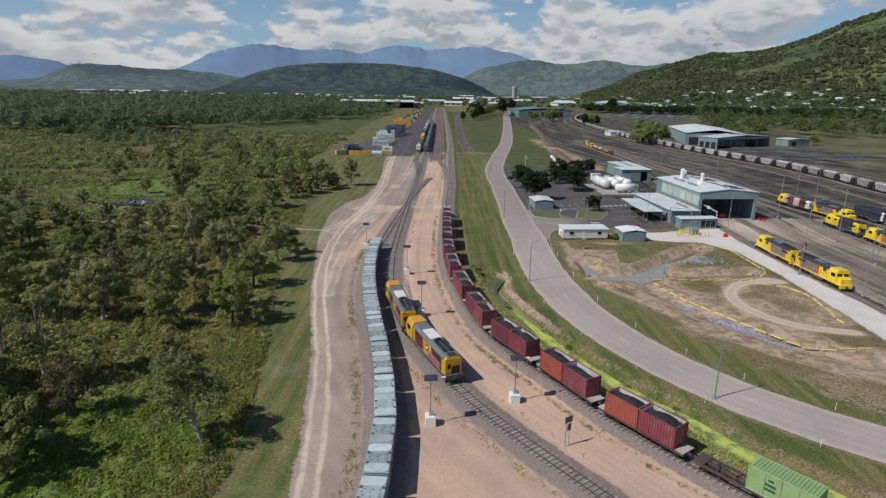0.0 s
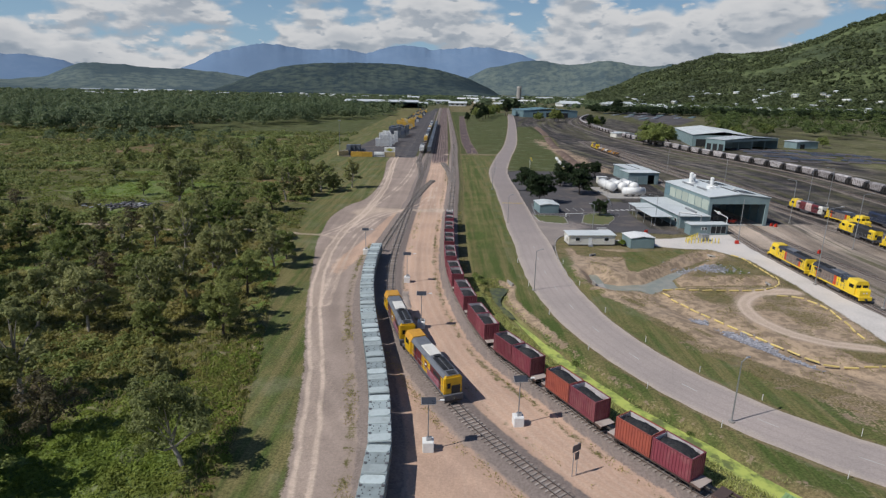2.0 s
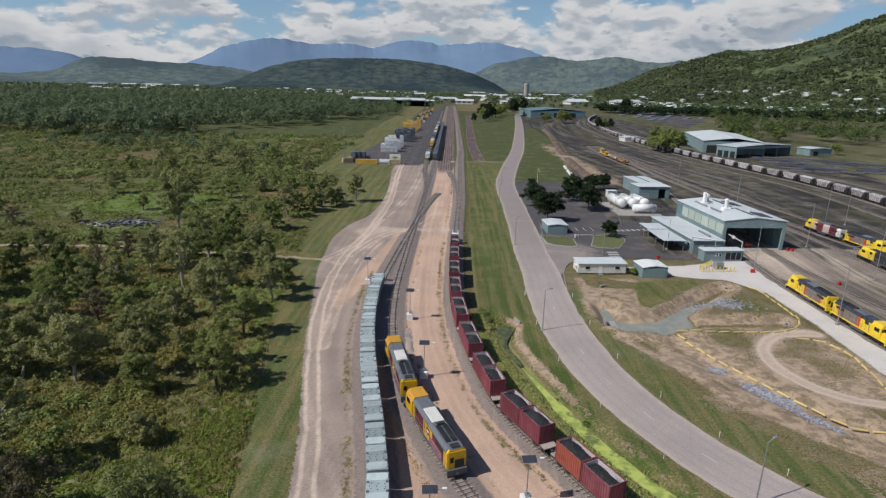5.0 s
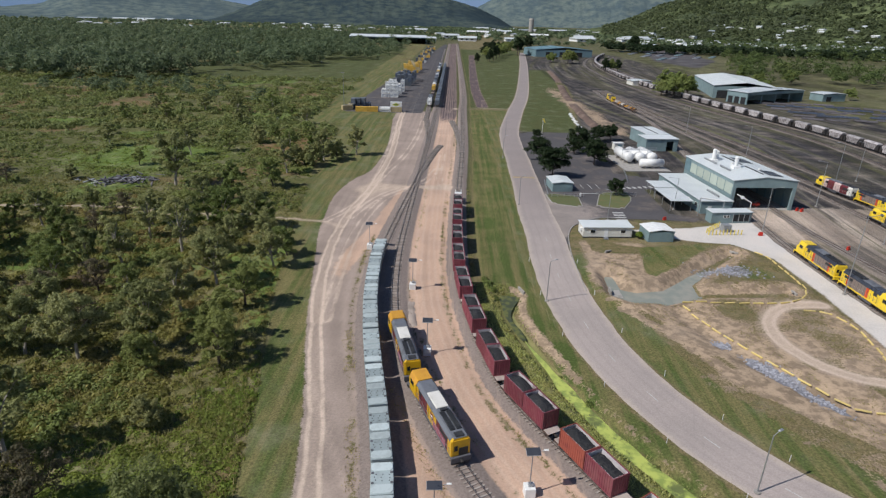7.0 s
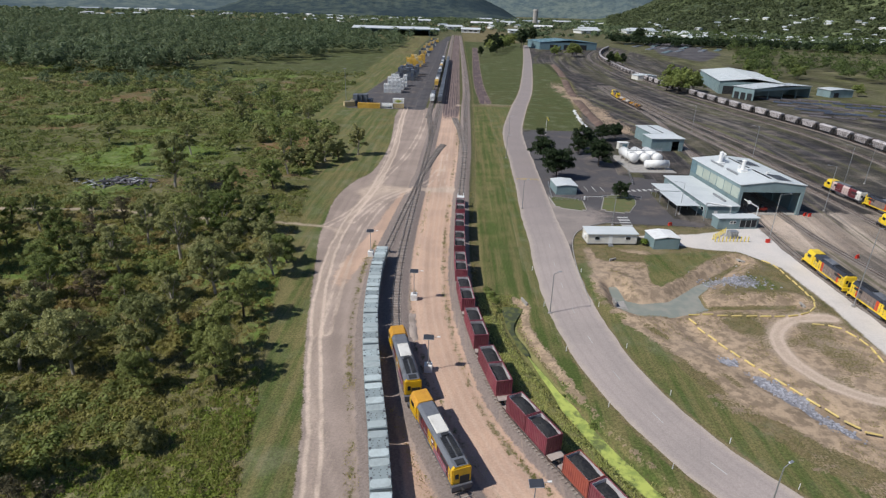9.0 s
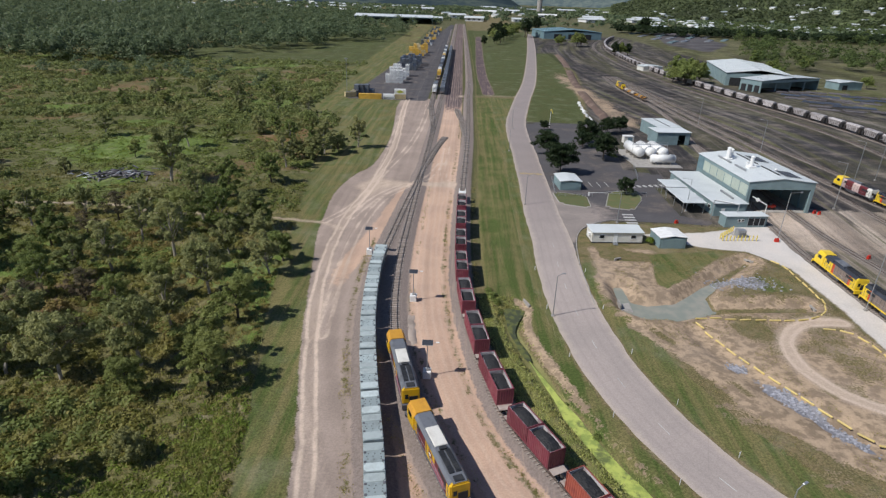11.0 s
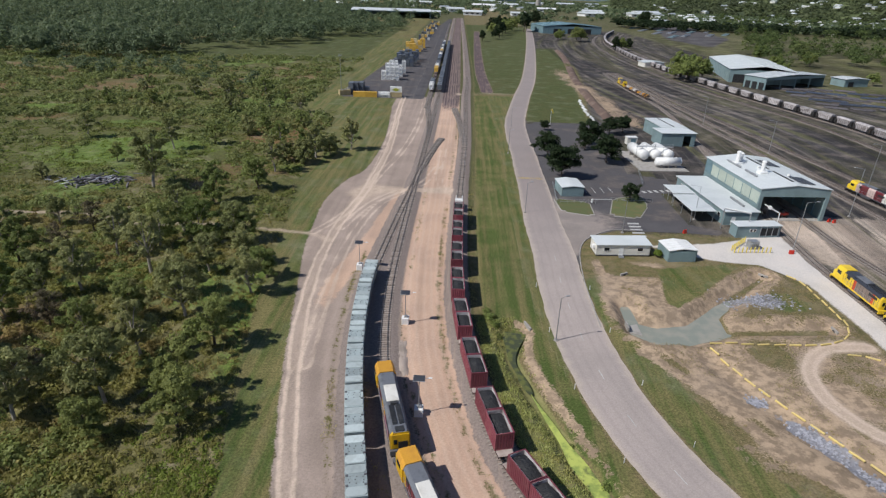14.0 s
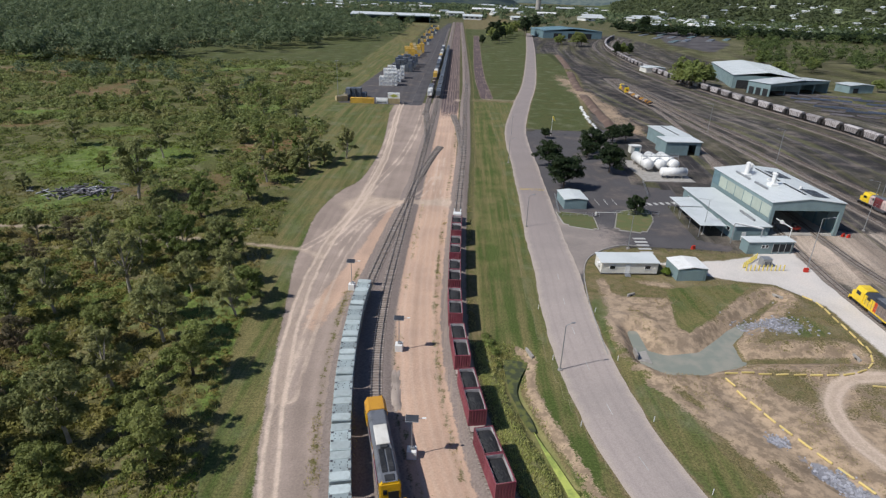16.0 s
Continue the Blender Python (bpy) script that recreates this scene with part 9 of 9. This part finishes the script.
    scatter("ditch_bushes", "green bushes growing in the ditch", "leaf_b", bush, 160, 0.3, 8, 0.85)


def woods():
    """Far trees: the wood on the plain, the tree belts of the town and the hillside."""
    g = np.random.default_rng(33)
    pts = []
    n_tree = 0
    while n_tree < 2000:
        y = 340 + 1060 * g.random() ** 1.1
        x = -76 - (0.82 * y - 60) * g.random()
        patch = float(value_noise(np.array(x + 3000.0), np.array(y), 60, 81))
        edge = (455 if x < -240 else 455 + (x + 240) * 1.8) + 90 * (patch - 0.5)
        belt = math.exp(-(((x + 215) / 60) ** 2 + ((y - 405) / 38) ** 2))
        if x > -212 and 1030 < y < 1230:
            continue
        if g.random() < (0.95 if y > edge else 0.012 + 0.75 * belt):
            tall = g.uniform(10.0, 17.0) if y > edge else g.uniform(4.0, 8.5)
            wide = tall * g.uniform(0.38, 0.54)
            for k in range(5):
                pts.append((x + g.normal(0, wide * 0.55), y + g.normal(0, wide * 0.55), tall * (0.34 + 0.15 * k) * g.uniform(0.85, 1.1), wide * g.uniform(0.5, 0.9)))
            n_tree += 1
    pts = np.array(pts)
    scatter("wood", "dense eucalypt wood on the plain", "leaf_far", pts, 38, 0.33, 9, 0.85, "wood")
    far = []
    while len(far) < 3600:
        az, d = radians(g.uniform(-42, 42)), g.uniform(1150, 3000)
        x, y = d * math.sin(az), d * math.cos(az)
        if -45 < x < 420 and y < 1700 and g.random() < 0.75:
            continue
        if hill_height(x, y) > 6:
            continue
        far.append((x, y, 2, g.uniform(5, 11)))
    scatter("tree_belts", "tree belts between the works and houses of the town", "leaf_far", far, 34, 0.55, 10, 0.75, "wood")
    right = []
    n_tree = 0
    while n_tree < 620:
        y = g.uniform(540, 1700)
        x = g.uniform(0.33 * y + 70, 0.95 * y)
        if float(dist_poly(np.array(x), np.array(y), [(264, 831), (280, 724), (360, 871), (405, 1210), (361, 1278)])) > -15:
            continue
        if float(value_noise(np.array(x), np.array(y), 55, 83)) > 0.40:
            tall = g.uniform(7.0, 14.0)
            wide = tall * g.uniform(0.38, 0.55)
            for k in range(5):
                right.append((x + g.normal(0, wide * 0.5), y + g.normal(0, wide * 0.5), tall * (0.34 + 0.15 * k) * g.uniform(0.85, 1.1), wide * g.uniform(0.5, 0.9)))
            n_tree += 1
    scatter("right_wood", "leafy trees behind the depot", "leaf_right", right, 52, 0.30, 11, 0.9, "wood")
    belt = []
    while len(belt) < 420:
        t = g.random()
        x, y = 268 + 520 * t ** 1.3 + g.normal(0, 12), 1078 - 95 * t + g.normal(0, 24)
        belt.append((x, y, g.uniform(3, 9), g.uniform(4.5, 8)))
    scatter("dark_belt", "dark belt of trees along the railway", "leaf_fig", belt, 90, 0.4, 12, 1.0, "wood")
    hillside = []
    while len(hillside) < 5200:
        az, d = radians(g.uniform(13, 44)), g.uniform(1810, 3050)
        x, y = d * math.sin(az), d * math.cos(az)
        z = float(hill_height(x, y))
        if z > 4:
            hillside.append((x, y, z + 1, g.uniform(6, 12)))
    scatter("hillside_trees", "trees covering the hillside", "leaf_hill", hillside, 20, 0.7, 13, 0.8, "wood")


M["leaf_right"] = foliage("green_tree_leaves", (0.060, 0.090, 0.030), (0.190, 0.245, 0.085), (0.200, 0.215, 0.080), 0.4, 0.012, 0.55)
# hill leaves: haze added to the greens, paler and less saturated
M["leaf_hill"] = foliage("hazed_hillside_leaves", (0.066, 0.086, 0.042), (0.165, 0.195, 0.092), (0.080, 0.095, 0.055), 0.6, 0.004)
M["leaf_bare"] = foliage("sparse_grey_leaves", (0.10, 0.085, 0.05), (0.21, 0.175, 0.115), (0.20, 0.14, 0.10), 0.6)
M["leaf_mid"] = foliage("open_scrub_leaves", (0.094, 0.124, 0.037), (0.248, 0.288, 0.098), (0.262, 0.228, 0.095), 0.4, 0.05, 0.3)
M["leaf_glade"] = foliage("glade_grass", (0.165, 0.190, 0.050), (0.330, 0.345, 0.105), (0.340, 0.265, 0.115), 0.6, 0.035, 0.15)
M["leaf_tuft"] = foliage("meadow_grass_blades", (0.19, 0.185, 0.075), (0.38, 0.33, 0.16), (0.38, 0.29, 0.17), 0.6, 0.08, 0.15)
near_trees()
yard_trees()
undergrowth()
woods()


def earth_bank():
    """A dug bank of brown soil between the far meadow and the yard tracks."""
    line = spline([(69, 291), (70.5, 323), (71.5, 353), (77, 437), (88, 543), (94, 640)], 3.0)
    g = np.random.default_rng(71)
    for lo, hi in ((0, int(len(line) * 0.3)), (int(len(line) * 0.33), int(len(line) * 0.62)), (int(len(line) * 0.66), len(line) - 1)):
        seg = line[lo:hi]
        u = np.linspace(-1, 1, 13)
        t = np.gradient(seg, axis=0)
        t /= np.linalg.norm(t, axis=1, keepdims=True)
        n = np.stack([-t[:, 1], t[:, 0]], 1)
        P = seg[:, None, :] + n[:, None, :] * (u * 2.9)[None, :, None]
        tip = np.sin(np.linspace(0, math.pi, len(seg))) ** 0.4
        Z = (1 - u ** 2)[None, :] * tip[:, None] * (1.1 + 1.3 * value_noise(P[..., 0], P[..., 1], 6, 72)) + g.normal(0, 0.14, P.shape[:2]) - 0.12
        me = grid_mesh("earth_bank", P[..., 0], P[..., 1], Z, {})
        me.materials.append(M["soil"])
        tagged(new("earth_bank", me), "rough bank of dug brown soil beside the yard", "earth bank", kind="structure")


M["soil"] = surface("dug_soil", (0.115, 0.075, 0.058), (0.230, 0.170, 0.135), 0.95, fine=1.2, coarse=0.16, wear=0.9, bump=0.8)
earth_bank()


def ballast_bank():
    """A low heaped shoulder of grey stone along the curved track."""
    lo, hi = s_at_y(T2, 103), s_at_y(T2, 114)
    seg = T2[int(lo):int(hi)]
    u = np.linspace(-1, 1, 9)
    c = offset_line(seg, -3.0)
    P = c[:, None, :] + (offset_line(seg, -3.8) - c)[:, None, :] * u[None, :, None]
    tip = np.minimum(1, np.arange(len(seg)) / 3.0 + 0.15) * np.minimum(1, (len(seg) - np.arange(len(seg))) / 8.0)
    Z = (1 - u ** 2)[None, :] * tip[:, None] * (0.12 + 0.45 * value_noise(P[..., 0], P[..., 1], 3.5, 74)) + np.random.default_rng(73).normal(0, 0.05, P.shape[:2]) - 0.05
    me = grid_mesh("ballast_bank", P[..., 0], P[..., 1], Z, {})
    me.materials.append(M["bank_stone"])
    tagged(new("ballast_bank", me), "low heaped bank of grey ballast beside the track", "ballast bank", kind="structure")


M["bank_stone"] = surface("grey_ballast_stone", (0.34, 0.28, 0.24), (0.20, 0.165, 0.14), 0.95, fine=5, coarse=0.4, wear=0.7, bump=0.9)
ballast_bank()


def rubble():
    """A heap of dumped timber and steel in the scrub."""
    r = random.Random(9)
    for k in range(96):
        x, y = -103 + r.gauss(0, 6.0), 187.5 + r.gauss(0, 3.0)
        b = thing("dumped_beam", "grey weathered beam dumped on a heap", "beam", "dumped beams")
        part("beam", B((0, 0, 0), (r.uniform(1.5, 4.5), r.uniform(0.25, 0.5), r.uniform(0.2, 0.4)), bevel=0.04), ("scrap", "scrap", "under", "scrap", "galv")[k % 5], b)
        b.matrix_basis = pose(x, y, 0.35 + 0.9 * r.random() * math.exp(-((x + 103) / 6) ** 2), r.uniform(-12, 12), r.uniform(-15, 15), r.uniform(0, 180))


rubble()


def stones():
    """Grey rock lining of the eroded gully and drain, one mesh of many small stones."""
    g = np.random.default_rng(55)
    cube = np.array([(x, y, z) for z in (-1, 1) for x, y in ((-1, -1), (1, -1), (1, 1), (-1, 1))], float) * 0.5
    face = np.array([(3, 2, 1, 0), (4, 5, 6, 7), (0, 1, 5, 4), (1, 2, 6, 5), (2, 3, 7, 6), (3, 0, 4, 7)])
    vs, qs = [], []
    for k in range(800):
        if k < 500:
            cx, cy, long = ((51, 93.8, 2.0), (51, 93.8, 2.0), (54.5, 86.4, 1.5), (46.2, 102, 0.6))[k % 4]
            u, w = g.normal(0, 0.75), g.normal(0, long)
            x, y = cx + 0.857 * u + 0.515 * w, cy + 0.515 * u - 0.857 * w
        else:
            x, y = 60 + g.normal(0, 3.2), 132 + g.normal(0, 1.6)
        s = g.uniform(0.12, 0.36)
        v = cube * s * g.uniform(0.7, 1.3, (8, 3))
        t = g.uniform(0, 6.28)
        c, n = math.cos(t), math.sin(t)
        vs.append(v @ np.array([(c, n, 0), (-n, c, 0), (0, 0, 0.7)]) + (x, y, ground_at(x, y) + 0.05))
        qs.append(face + 8 * k)
    ob = new("rock_lining", mesh_from("rock_lining", np.concatenate(vs), np.concatenate(qs), "stone"))
    tagged(ob, "loose blue-grey rock lining the eroded gully", "rocks", kind="stuff")


M["stone"] = surface("blue_grey_stone", (0.33, 0.33, 0.36), (0.14, 0.14, 0.15), 0.85, vary=0.3, wear=0.6, island=True)
stones()
